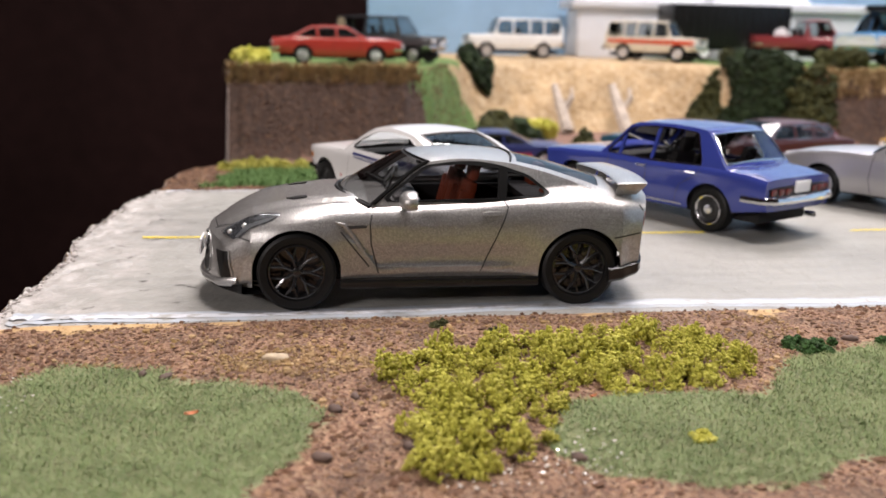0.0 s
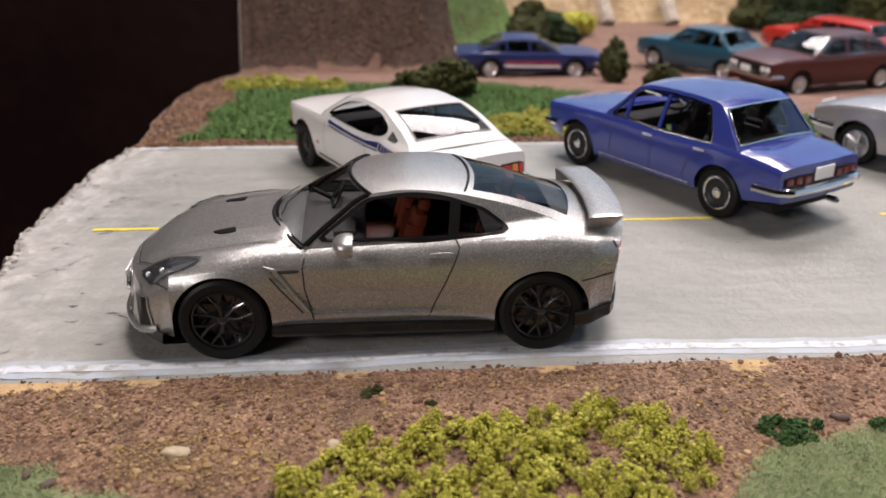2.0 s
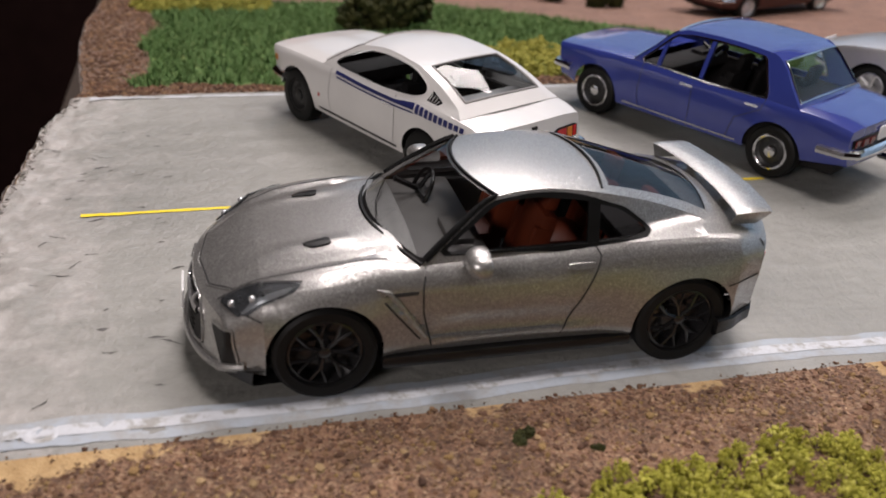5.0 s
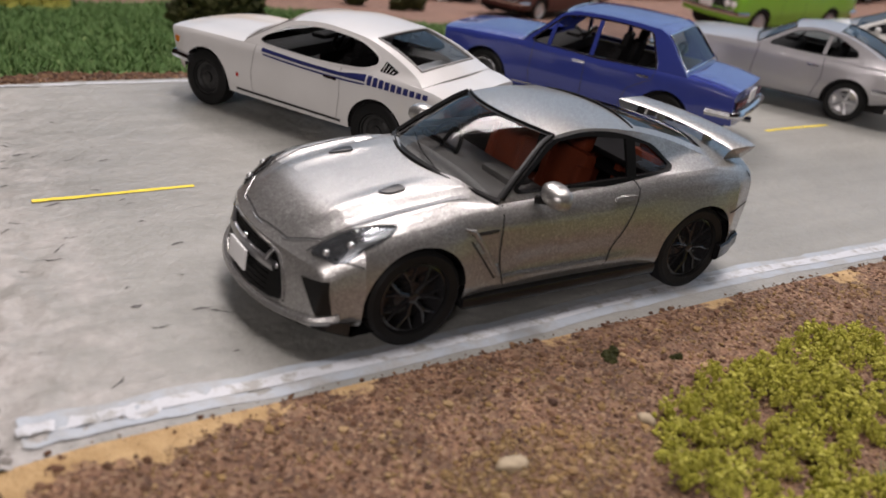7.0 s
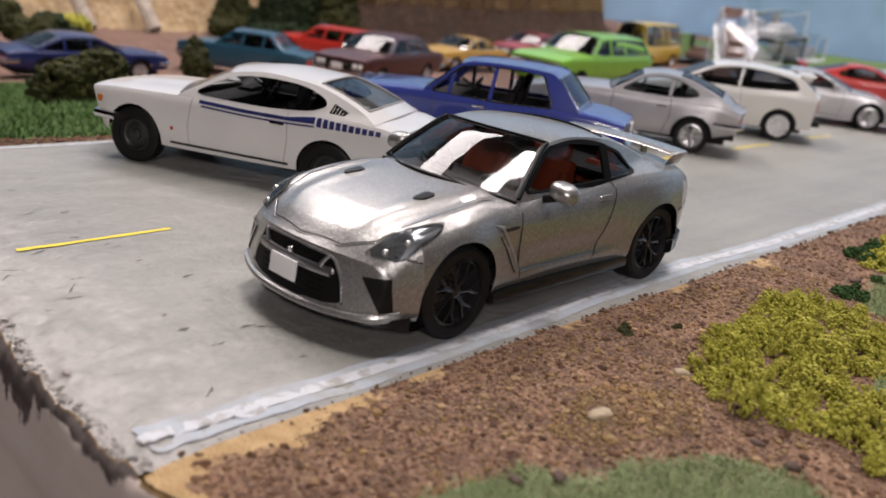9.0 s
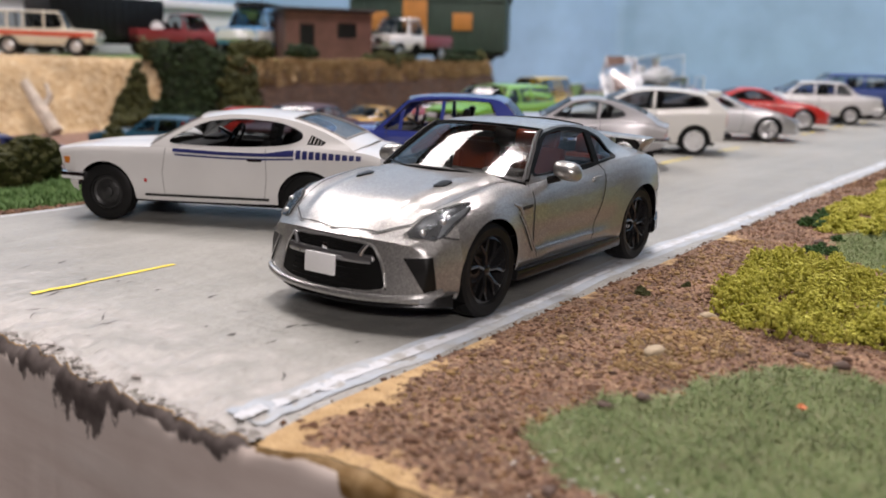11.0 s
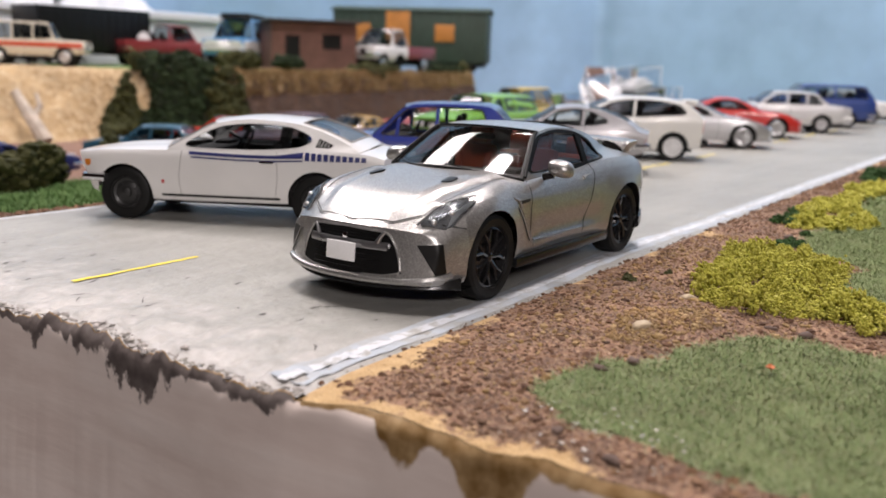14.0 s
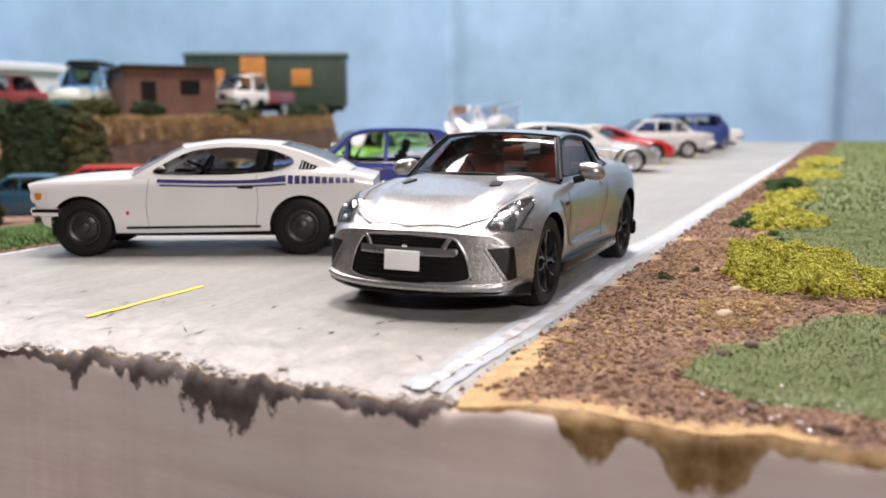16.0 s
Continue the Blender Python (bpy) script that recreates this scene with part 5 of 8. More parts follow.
def boxy(name, label, mat, kind="saloon", height=1.4, length=4.2, width=0.82, wb=2.55, tyre=0.31, rimkind="steel", rimmat=ALLOY, bumpermat=CHROME, glass=GLASS, ride=0.0, pillars=(0.1, 0.75), extras=None, front="square"):
    """A plainer body: saloon, estate, coupe, offroad or van."""
    n, t = -length * 0.485, length * 0.515
    h, a = height, wb / 2
    b = {"offroad": 0.58, "van": 0.5}.get(kind, 0.66) * h
    cowl = {"van": n + 0.3, "offroad": n + 1.25}.get(kind, n + 1.28)
    ws = {"van": 0.3, "offroad": 0.35, "coupe": 0.7}.get(kind, 0.55)
    end = {"estate": t - 0.12, "offroad": t - 0.06, "van": t - 0.05, "coupe": t - 0.65, "saloon": t - 0.78}[kind]
    rl = {"estate": 0.35, "offroad": 0.1, "van": 0.08, "coupe": 0.75, "saloon": 0.5}[kind]
    r0, r1 = cowl + ws, end - rl
    nz = b - (0.03 if kind in ("offroad", "van") else 0.1)
    s = base_spec(rimmould=CHROME if kind in ("saloon", "estate", "coupe") else SATIN, nose=n, tail=t, W=width, axles=(-a, a), tyre=tyre, tw=0.2, rim=tyre * 0.64, rimkind=rimkind, rimmat=rimmat, cowl=cowl, deck=end - 0.1, bowf=0.08, bowr=0.05, leanf=-0.05, bumpermat=bumpermat, n=48,
                  plan=[(n, 0.93), (n + 0.35, 0.985), (0, 1.0), (t - 0.4, 0.99), (t, 0.94)],
                  sill=[(n, 0.36 + ride), (-a + 0.5, 0.26 + ride), (a - 0.5, 0.27 + ride), (t, 0.4 + ride)],
                  shoulder=[(n, nz), (n + 0.5, b - 0.02), (0, b), (t - 0.4, b), (t, b - 0.05)],
                  top=[(n, nz + 0.02), (n + 0.5, b + 0.02), (cowl, b + 0.05), (end, b + 0.05), (t, b - 0.02)],
                  cabin=dict(line=[(cowl - 0.03, b), (cowl + ws * 0.5, b + (h - b) * 0.5), (r0, h - 0.06), (r0 + 0.3, h - 0.04), ((r0 + r1) / 2, h - 0.035), (r1, h - 0.06), (r1 + rl * 0.55, b + (h - b) * 0.45), (end + 0.03, b)],
                             roof=(r0, r1), lean=0.12 if kind in ("offroad", "van") else 0.32, crown=0.035, bow=0.08, bowback=0.04, inr=0.88, lowr=0.14, highr=0.9, seat=cowl + 1.0, round=1, cut=0.1, post=0.07,
                             dlo=[(cowl + 0.14, b + 0.05), (r0 - 0.01, h - 0.11), ((r0 + r1) / 2, h - 0.09), (r1 + 0.02, h - 0.11), (end - 0.16 - rl * 0.15, b + 0.09), (end - 0.2 - rl * 0.15, b + 0.045)], windows=()))
    return old_car(name, label, mat, s, front=front, tail="bar" if kind in ("saloon", "coupe") else "tall", trim=BLACK if kind in ("offroad", "van") else CHROME, trimw=0.014, pillars=pillars, glass=glass, extras=extras,
                   gaps=[[(cowl + 0.2, b), (cowl + 0.18, 0.32 + ride)], [(0.2, b), (0.2, 0.32 + ride)]], plate=kind not in ("van",))


# ---- the layout: road, verges, yard, hill ----
def fbm(x, y, f=1.0, seed=0.0):
    return noise.fractal(Vector((x * f + seed, y * f - seed, seed * 0.7)), 1.0, 2.0, 4)


EDGE = [(-9.0, -4.0), (-2.5, -4.12), (-0.9, -4.14), (-0.2, -4.2), (2.1, -4.1), (3.66, -4.19), (5.0, -4.09), (6.4, -3.93), (7.2, -3.75), (9.0, -3.95), (12.8, -4.3), (16.5, -4.35), (19.0, -4.0), (20.4, -3.75), (46.0, -3.75)]


def left_edge(y):
    return curve(EDGE, y) + 0.07 * fbm(0.3, y, 1.3, 3.0) + 0.03 * fbm(0.1, y, 5, 9)


def road_z(x, y):
    lip = max(0, 1 - (x - left_edge(y)) / 1.2)
    lip = max(lip, 0.3 * max(0, 1 - (x - left_edge(y)) / 2.4))
    return 0.012 * fbm(x, y, 0.35) + 0.003 * fbm(x, y, 2.2, 5) + lip * (0.035 * fbm(x, y, 1.7, 2) + 0.05 * fbm(x, y, 4.2, 4) + 0.03 * fbm(x, y, 10, 6)) - 0.03 * lip**3



def road_material():
    m, n, l, p = nodes_of("painted_road")
    big = ramp(n, l, noise_tex(n, l, 0.35), [(0.3, (0.245, 0.244, 0.226)), (0.7, (0.33, 0.326, 0.3))])
    sm = ramp(n, l, noise_tex(n, l, 14, 6), [(0.25, (0.86, 0.86, 0.86)), (0.7, (1, 1, 1))])
    col = mix(n, l, 1.0, big, sm, "MULTIPLY")
    scuff = ramp(n, l, noise_tex(n, l, 3.2, 8, 0.7), [(0.64, (0, 0, 0)), (0.74, (1, 1, 1))])
    dark = ramp(n, l, noise_tex(n, l, 9, 3), [(0, (0.16, 0.16, 0.15)), (1, (0.24, 0.24, 0.22))])
    sc = n.new("ShaderNodeMath")
    sc.operation = "MULTIPLY"
    sc.inputs[1].default_value = 0.35
    l.new(scuff, sc.inputs[0])
    col = mix(n, l, sc.outputs[0], col, dark)
    # bare plaster trowelled towards the cut end, and pale brush streaks along the lane
    tc, sx, mr, ad = n.new("ShaderNodeTexCoord"), n.new("ShaderNodeSeparateXYZ"), n.new("ShaderNodeMapRange"), n.new("ShaderNodeMath")
    l.new(tc.outputs["Object"], sx.inputs[0])
    l.new(sx.outputs[0], mr.inputs[0])
    mr.inputs[1].default_value, mr.inputs[2].default_value, mr.inputs[3].default_value, mr.inputs[4].default_value = -4.2 * S, -2.2 * S, 0.34, -0.1
    ad.operation = "ADD"
    trowel = noise_tex(n, l, 2.6, 9, 0.68)
    l.new(mr.outputs[0], ad.inputs[0])
    l.new(trowel, ad.inputs[1])
    f = ramp(n, l, ad.outputs[0], [(0.55, (0, 0, 0)), (0.82, (0.75, 0.75, 0.75))])
    col = mix(n, l, f, col, ramp(n, l, noise_tex(n, l, 11, 5), [(0.3, (0.36, 0.34, 0.32)), (0.7, (0.5, 0.47, 0.45))]))
    mp, st = n.new("ShaderNodeMapping"), n.new("ShaderNodeTexNoise")
    mp.inputs["Scale"].default_value = (0.25 / S, 3.5 / S, 1 / S)
    st.inputs["Scale"].default_value, st.inputs["Detail"].default_value = 1.0, 5
    l.new(tc.outputs["Object"], mp.inputs[0])
    l.new(mp.outputs[0], st.inputs["Vector"])
    col = mix(n, l, 1.0, col, ramp(n, l, st.outputs["Fac"], [(0.3, (0.85, 0.86, 0.85)), (0.65, (1.0, 1.0, 1.0))]), "MULTIPLY")
    l.new(col, p.inputs["Base Color"])
    p.inputs["Roughness"].default_value = 0.44
    bump(n, l, p, noise_tex(n, l, 3.4, 10, 0.62), 0.06, 0.7)
    return m


ROAD = road_material()


def worn(name, c, lo, hi, scale):
    """Paint worn through to the grey of the road."""
    m, n, l, p = nodes_of(name)
    f = ramp(n, l, noise_tex(n, l, scale, 7, 0.65), [(lo, (0.32, 0.315, 0.295)), (hi, c)])
    g = ramp(n, l, noise_tex(n, l, 30), [(0.3, (0.9, 0.9, 0.9)), (0.7, (1, 1, 1))])
    l.new(mix(n, l, 1.0, f, g, "MULTIPLY"), p.inputs["Base Color"])
    p.inputs["Roughness"].default_value = 0.5
    bump(n, l, p, noise_tex(n, l, 9, 5), 0.015, 0.4)
    return m


LINEW = worn("worn_white_line", (0.54, 0.56, 0.59), 0.38, 0.5, 6)
BLUEW = worn("thin_bluish_wash", (0.37, 0.41, 0.455), 0.34, 0.56, 3.5)
LINEY = plain("yellow_line", (0.82, 0.64, 0.02), 0.5, amount=0.1, fine=30, coarse=4, depth=0.01)


def board_material():
    """Board paint brushed on along the edge."""
    m, n, l, p = nodes_of("painted_board_side")
    tc, mp, t = n.new("ShaderNodeTexCoord"), n.new("ShaderNodeMapping"), n.new("ShaderNodeTexNoise")
    mp.inputs["Scale"].default_value = (2 / S, 0.8 / S, 4 / S)
    mp.inputs["Rotation"].default_value = (radians(9), 0, 0)
    t.inputs["Scale"].default_value, t.inputs["Detail"].default_value = 1.0, 6
    l.new(tc.outputs["Object"], mp.inputs[0])
    l.new(mp.outputs[0], t.inputs["Vector"])
    a = ramp(n, l, t.outputs["Fac"], [(0.28, (0.68, 0.575, 0.525)), (0.5, (0.75, 0.655, 0.6)), (0.72, (0.78, 0.7, 0.65))])
    b = ramp(n, l, noise_tex(n, l, 1.1, 5), [(0.3, (0.85, 0.83, 0.82)), (0.7, (1, 1, 1))])
    col = mix(n, l, 1.0, a, b, "MULTIPLY")
    # runs of dark paint and of brown glue, ragged and streaked downwards
    st, sm = n.new("ShaderNodeTexNoise"), n.new("ShaderNodeMapping")
    sm.inputs["Scale"].default_value = (3 / S, 5.5 / S, 4.2 / S)
    st.inputs["Scale"].default_value, st.inputs["Detail"].default_value, st.inputs["Roughness"].default_value = 1.0, 7, 0.62
    l.new(tc.outputs["Object"], sm.inputs[0])
    l.new(sm.outputs[0], st.inputs["Vector"])
    for nm, lo, hi, reach in (("dark_run", (0.085, 0.07, 0.066), (0.17, 0.145, 0.135), 2.1), ("glue_run", (0.17, 0.095, 0.03), (0.42, 0.29, 0.15), 1.0)):
        at, sc, ad = n.new("ShaderNodeAttribute"), n.new("ShaderNodeMapRange"), n.new("ShaderNodeMath")
        at.attribute_name = nm
        sc.inputs[3].default_value, sc.inputs[4].default_value = -reach / 2, reach / 2
        ad.operation = "ADD"
        l.new(st.outputs["Fac"], sc.inputs[0])
        l.new(at.outputs["Fac"], ad.inputs[0])
        l.new(sc.outputs[0], ad.inputs[1])
        f = ramp(n, l, ad.outputs[0], [(0.42, (0, 0, 0)), (0.56, (1, 1, 1))])
        col = mix(n, l, f, col, ramp(n, l, noise_tex(n, l, 8, 5), [(0.35, lo), (0.7, hi)]))
    l.new(col, p.inputs["Base Color"])
    p.inputs["Roughness"].default_value = 0.45
    bump(n, l, p, t.outputs["Fac"], 0.022, 0.55)
    return m


BOARD = board_material()


def speckled(name, cols, scale, depth, rough=0.9):
    m, n, l, p = nodes_of(name)
    v = n.new("ShaderNodeTexVoronoi")
    v.inputs["Scale"].default_value = 1
    l.new(coords(n, l, scale), v.inputs["Vector"])
    sep = n.new("ShaderNodeSeparateColor")
    l.new(v.outputs["Color"], sep.inputs[0])
    a = ramp(n, l, sep.outputs[0], [(k / max(1, len(cols) - 1), c) for k, c in enumerate(cols)])
    b = ramp(n, l, noise_tex(n, l, scale * 0.12), [(0.3, (0.7, 0.7, 0.7)), (0.7, (1, 1, 1))])
    l.new(mix(n, l, 1.0, a, b, "MULTIPLY"), p.inputs["Base Color"])
    p.inputs["Roughness"].default_value = rough
    bump(n, l, p, v.outputs["Distance"], depth, 0.8)
    return m


def island(name, cols, rough=0.85):
    """A colour for each loose piece, picked at random."""
    m, n, l, p = nodes_of(name)
    g = n.new("ShaderNodeNewGeometry")
    a = ramp(n, l, g.outputs["Random Per Island"], [(k / max(1, len(cols) - 1), c) for k, c in enumerate(cols)])
    b = ramp(n, l, noise_tex(n, l, 25), [(0.3, (0.75, 0.75, 0.75)), (0.7, (1, 1, 1))])
    b = mix(n, l, 1.0, b, ramp(n, l, noise_tex(n, l, 2.2, 3), [(0.3, (0.78, 0.8, 0.76)), (0.7, (1.08, 1.05, 1.08))]), "MULTIPLY")
    l.new(mix(n, l, 1.0, a, b, "MULTIPLY"), p.inputs["Base Color"])
    p.inputs["Roughness"].default_value = rough
    p.inputs["Specular IOR Level"].default_value = 0.25
    return m


CHIP = island("plaster_chips", [(0.3, 0.28, 0.26), (0.45, 0.43, 0.4), (0.16, 0.145, 0.135), (0.55, 0.52, 0.48), (0.12, 0.105, 0.1)])
SOIL = speckled("crumbly_soil", [(0.075, 0.045, 0.03), (0.16, 0.09, 0.055), (0.21, 0.12, 0.075), (0.11, 0.065, 0.042), (0.25, 0.16, 0.1)], 22, 0.03)
CRUMB = island("soil_crumbs", [(0.065, 0.035, 0.024), (0.16, 0.083, 0.046), (0.1, 0.053, 0.033), (0.29, 0.175, 0.095), (0.085, 0.045, 0.03), (0.2, 0.112, 0.065)])
TANSTONE = island("tan_grit", [(0.36, 0.24, 0.1), (0.27, 0.17, 0.075), (0.45, 0.32, 0.17), (0.2, 0.12, 0.06)])
OCHRE = plain("ochre_paint", (0.47, 0.32, 0.14), 0.7, amount=0.2, fine=12, coarse=2, depth=0.015)
TURF = speckled("turf_base", [(0.1, 0.12, 0.045), (0.14, 0.16, 0.07), (0.12, 0.11, 0.05)], 30, 0.02)
BLADE = island("static_grass", [(0.19, 0.26, 0.1), (0.25, 0.32, 0.145), (0.155, 0.225, 0.085), (0.3, 0.35, 0.18), (0.25, 0.27, 0.125)])
BRIGHT = island("bright_green_grass", [(0.07, 0.145, 0.035), (0.1, 0.185, 0.055), (0.13, 0.21, 0.07), (0.055, 0.115, 0.03)])
FOAM = island("yellow_green_foam", [(0.42, 0.41, 0.055), (0.55, 0.52, 0.1), (0.32, 0.32, 0.035), (0.48, 0.46, 0.075), (0.6, 0.57, 0.14)])
MOSS = island("dark_green_foam", [(0.02, 0.05, 0.012), (0.035, 0.085, 0.02), (0.05, 0.11, 0.03), (0.025, 0.04, 0.015)])
FARFOAM = island("olive_yellow_foam", [(0.24, 0.235, 0.035), (0.33, 0.31, 0.06), (0.17, 0.175, 0.022)])
HILLGREEN = island("deep_green_foam", [(0.006, 0.014, 0.004), (0.014, 0.028, 0.008), (0.024, 0.042, 0.013), (0.01, 0.014, 0.006)])
OLIVE = island("olive_foam", [(0.032, 0.036, 0.01), (0.055, 0.056, 0.014), (0.022, 0.028, 0.008)])
BROWN = speckled("brown_earth_bank", [(0.07, 0.042, 0.03), (0.1, 0.06, 0.042), (0.055, 0.035, 0.026), (0.13, 0.08, 0.055)], 9, 0.08)
SAND = speckled("sandy_bank", [(0.5, 0.36, 0.2), (0.42, 0.29, 0.15), (0.55, 0.42, 0.26), (0.36, 0.24, 0.12)], 5, 0.08)
DIRT = speckled("reddish_dirt_track", [(0.2, 0.11, 0.08), (0.24, 0.14, 0.1), (0.17, 0.095, 0.07)], 14, 0.02)
MEADOW = speckled("meadow_green", [(0.07, 0.16, 0.03), (0.11, 0.2, 0.05), (0.16, 0.2, 0.05)], 10, 0.04)


def sheet(name, x_of, ys, n, z_of, mats, pick=None, skirt=None):
    """A ground sheet of rows along y, each running from x_of(y) to its right end."""
    V, F, I = [], [], []
    for y in ys:
        a, b = x_of(y)
        for k in range(n):
            t = (k / (n - 1)) ** 1.6
            x = a + (b - a) * t
            V.append((x, y, z_of(x, y)))
    for j in range(len(ys) - 1):
        for k in range(n - 1):
            F.append((j * n + k, j * n + k + 1, (j + 1) * n + k + 1, (j + 1) * n + k))
            if pick:
                q = V[j * n + k]
                I.append(pick(q[0], q[1], q[2]))
    return raw_mesh(name, V, F, mats, True, I or None)


FAR = 47.0
tagged(sheet("road", lambda y: (left_edge(y), FAR), np.linspace(-0.32, 6.85, 210), 240, road_z, [ROAD]), "grey painted model road with a rough plaster edge", "road", kind="structure")


def line_mesh(name, x0, x1, yc, w, mat, label, n=160, ragged=0.3, z=0.006):
    V, F = [], []
    for k in range(n + 1):
        x = x0 + (x1 - x0) * (k / n) ** 1.3
        c = yc(x)
        for e in (-1, 1):
            y = c + e * w / 2 * (1 + ragged * fbm(x, e * 7, 2.5, 6))
            V.append((x, y, road_z(x, y) + z + 0.012 * max(0, 1 - (x + 4.1) / 1.5)))
        if k:
            F.append((2 * k - 2, 2 * k - 1, 2 * k + 1, 2 * k))
    return tagged(raw_mesh(name, V, F, [mat]), label, "road marking", kind="structure")


near_line = lambda x: -0.06 + 0.03 * math.exp(-((x + 3.9) / 0.6) ** 2) + 0.08 * math.exp(-((x - 1.5) / 2.0) ** 2) - 0.0005 * max(0, x - 5) ** 2
line_mesh("edge_line", -4.02, FAR, near_line, 0.11, LINEW, "worn white painted edge line on grey road", 500, 0.22, 0.0065)
line_mesh("edge_wash", -4.0, FAR, lambda x: near_line(x) - 0.01, 0.29, BLUEW, "thin bluish wash under the edge line", 300, 0.2, 0.003)
line_mesh("edge_line_far", -3.6, FAR, lambda x: 6.74 + 0.02 * math.sin(x), 0.07, LINEW, "thin white edge line beside far verge", ragged=0.5)
for k, (a, b) in enumerate(((-3.38, -1.93), (3.0, 4.2), (6.4, 7.8), (9.7, 11.3), (13.0, 14.4), (16.4, 17.8), (19.8, 21.2), (23.2, 24.6), (26.6, 28.0))):
    o = line_mesh("centre_dash", a, b, lambda x: 3.26 + 0.012 * math.sin(x * 2), 0.055, LINEY, "yellow painted centre dash", 24, 0.25)

# front verge
def verge_z(x, y):
    d = min(1, max(0, (-y - 0.28) / 0.5))
    e = max(0, 1 - (x - left_edge(y)) / 0.5)
    return 0.01 + d * (0.05 + 0.05 * fbm(x, y, 0.8, 8) + 0.02 * fbm(x, y, 3.0, 2)) - 0.04 * e


def in_poly(x, y, poly):
    c = False
    for (ax, ay), (bx, by) in zip(poly, poly[1:] + poly[:1]):
        if (ay > y) != (by > y) and x < (bx - ax) * (y - ay) / (by - ay) + ax:
            c = not c
    return c


TURF_A = [(-3.7, -9), (-3.75, -2.6), (-3.5, -1.95), (-3.2, -1.5), (-2.7, -1.42), (-2.4, -1.6), (-2.28, -1.9), (-1.8, -1.82), (-1.4, -2.3), (-1.15, -2.7), (-1.25, -3.2), (-1.7, -3.7), (-1.9, -9)]
TURF_B = [(0.5, -2.5), (1.0, -2.42), (2.0, -2.45), (2.6, -2.0), (3.0, -1.55), (4.2, -1.45), (6, -1.6), (8, -1.3), (12, -1.5), (16, -1.3), (24, -1.5), (47, -1.6), (47, -9), (2.8, -9), (2.4, -3.5), (1.5, -3.8), (0.8, -3.7), (0.3, -3.3)]
FOAM_A = [(-0.82, -1.95), (-0.5, -1.6), (0.05, -1.3), (0.9, -1.22), (1.6, -1.18), (2.2, -1.24), (2.42, -1.7), (2.1, -2.1), (1.5, -2.3), (1.0, -2.38), (0.62, -2.5), (0.45, -2.85), (0.1, -3.3), (-0.3, -3.55), (-0.7, -3.5), (-0.62, -3.0), (-0.5, -2.5)]


def wob(x, y):
    return x + 0.16 * fbm(x, y, 1.6, 1), y + 0.16 * fbm(x, y, 1.6, 7)


def zone(x, y):
    """0 soil, 1 turf, 2 ochre paint."""
    u, v = wob(x, y)
    if in_poly(u, v, TURF_A) or in_poly(u, v, TURF_B):
        return 1
    if v > -0.4 - 0.5 * max(0, fbm(x, 0, 0.4, 3)) and x < 30 and fbm(x, y, 1.5, 4) > (-0.5 if x < -2.5 else 0.2):
        return 2
    if x < -2.5 and v > -0.46 + 0.16 * (x + 2.5) + 0.25 * fbm(x, y, 2.5, 12):
        return 2
    if y > -2.4 and x - left_edge(y) < 0.12 + 0.15 * fbm(x, y, 2, 14):
        return 2
    return 0


ZONES = {}


def verge_pick(x, y, z=0):
    k = (round(x / 0.04), round(y / 0.04)) if x < 9 else (round(x / 0.15) + 5000, round(y / 0.1))
    if k not in ZONES:
        q = (k[0] * 0.04, k[1] * 0.04) if x < 9 else ((k[0] - 5000) * 0.15, k[1] * 0.1)
        ZONES[k] = (zone(*q), verge_z(*q))
    return ZONES[k][0]


def verge_h(x, y):
    verge_pick(x, y)
    k = (round(x / 0.04), round(y / 0.04)) if x < 9 else (round(x / 0.15) + 5000, round(y / 0.1))
    return ZONES[k][1]


def blend_material():
    """Soil, turf and ochre paint, with ragged borders along the zone marks of the mesh."""
    m, n, l, p = nodes_of("verge_soil")

    def cells(scale, cols, contrast=0.7):
        v = n.new("ShaderNodeTexVoronoi")
        v.inputs["Scale"].default_value = 1
        l.new(coords(n, l, scale), v.inputs["Vector"])
        sep = n.new("ShaderNodeSeparateColor")
        l.new(v.outputs["Color"], sep.inputs[0])
        a = ramp(n, l, sep.outputs[0], [(k / (len(cols) - 1), c) for k, c in enumerate(cols)])
        b = ramp(n, l, noise_tex(n, l, scale * 0.06, 5), [(0.3, (contrast,) * 3), (0.7, (1.15,) * 3)])
        return mix(n, l, 1.0, a, b, "MULTIPLY"), v.outputs["Distance"]

    soil, dist = cells(40, [(0.075, 0.038, 0.024), (0.19, 0.1, 0.058), (0.28, 0.163, 0.095), (0.12, 0.063, 0.039), (0.37, 0.245, 0.148)], 0.5)
    turf, _ = cells(40, [(0.15, 0.18, 0.08), (0.2, 0.23, 0.115), (0.19, 0.185, 0.095)])
    ochre = ramp(n, l, noise_tex(n, l, 6, 6), [(0.3, (0.36, 0.23, 0.1)), (0.7, (0.52, 0.36, 0.18))])
    col = soil
    for name, c in (("turf", turf), ("ochre", ochre)):
        at = n.new("ShaderNodeAttribute")
        at.attribute_name = name
        ad = n.new("ShaderNodeMath")
        ad.operation = "ADD"
        l.new(at.outputs["Fac"], ad.inputs[0])
        sc = n.new("ShaderNodeMapRange")
        sc.inputs[3].default_value, sc.inputs[4].default_value = -0.8, 0.8
        l.new(noise_tex(n, l, 7, 8, 0.75), sc.inputs[0])
        l.new(sc.outputs[0], ad.inputs[1])
        f = ramp(n, l, ad.outputs[0], [(0.42, (0, 0, 0)), (0.58, (1, 1, 1))])
        col = mix(n, l, f, col, c)
    l.new(col, p.inputs["Base Color"])
    p.inputs["Roughness"].default_value = 0.85
    bump(n, l, p, dist, 0.02, 0.7)
    return m


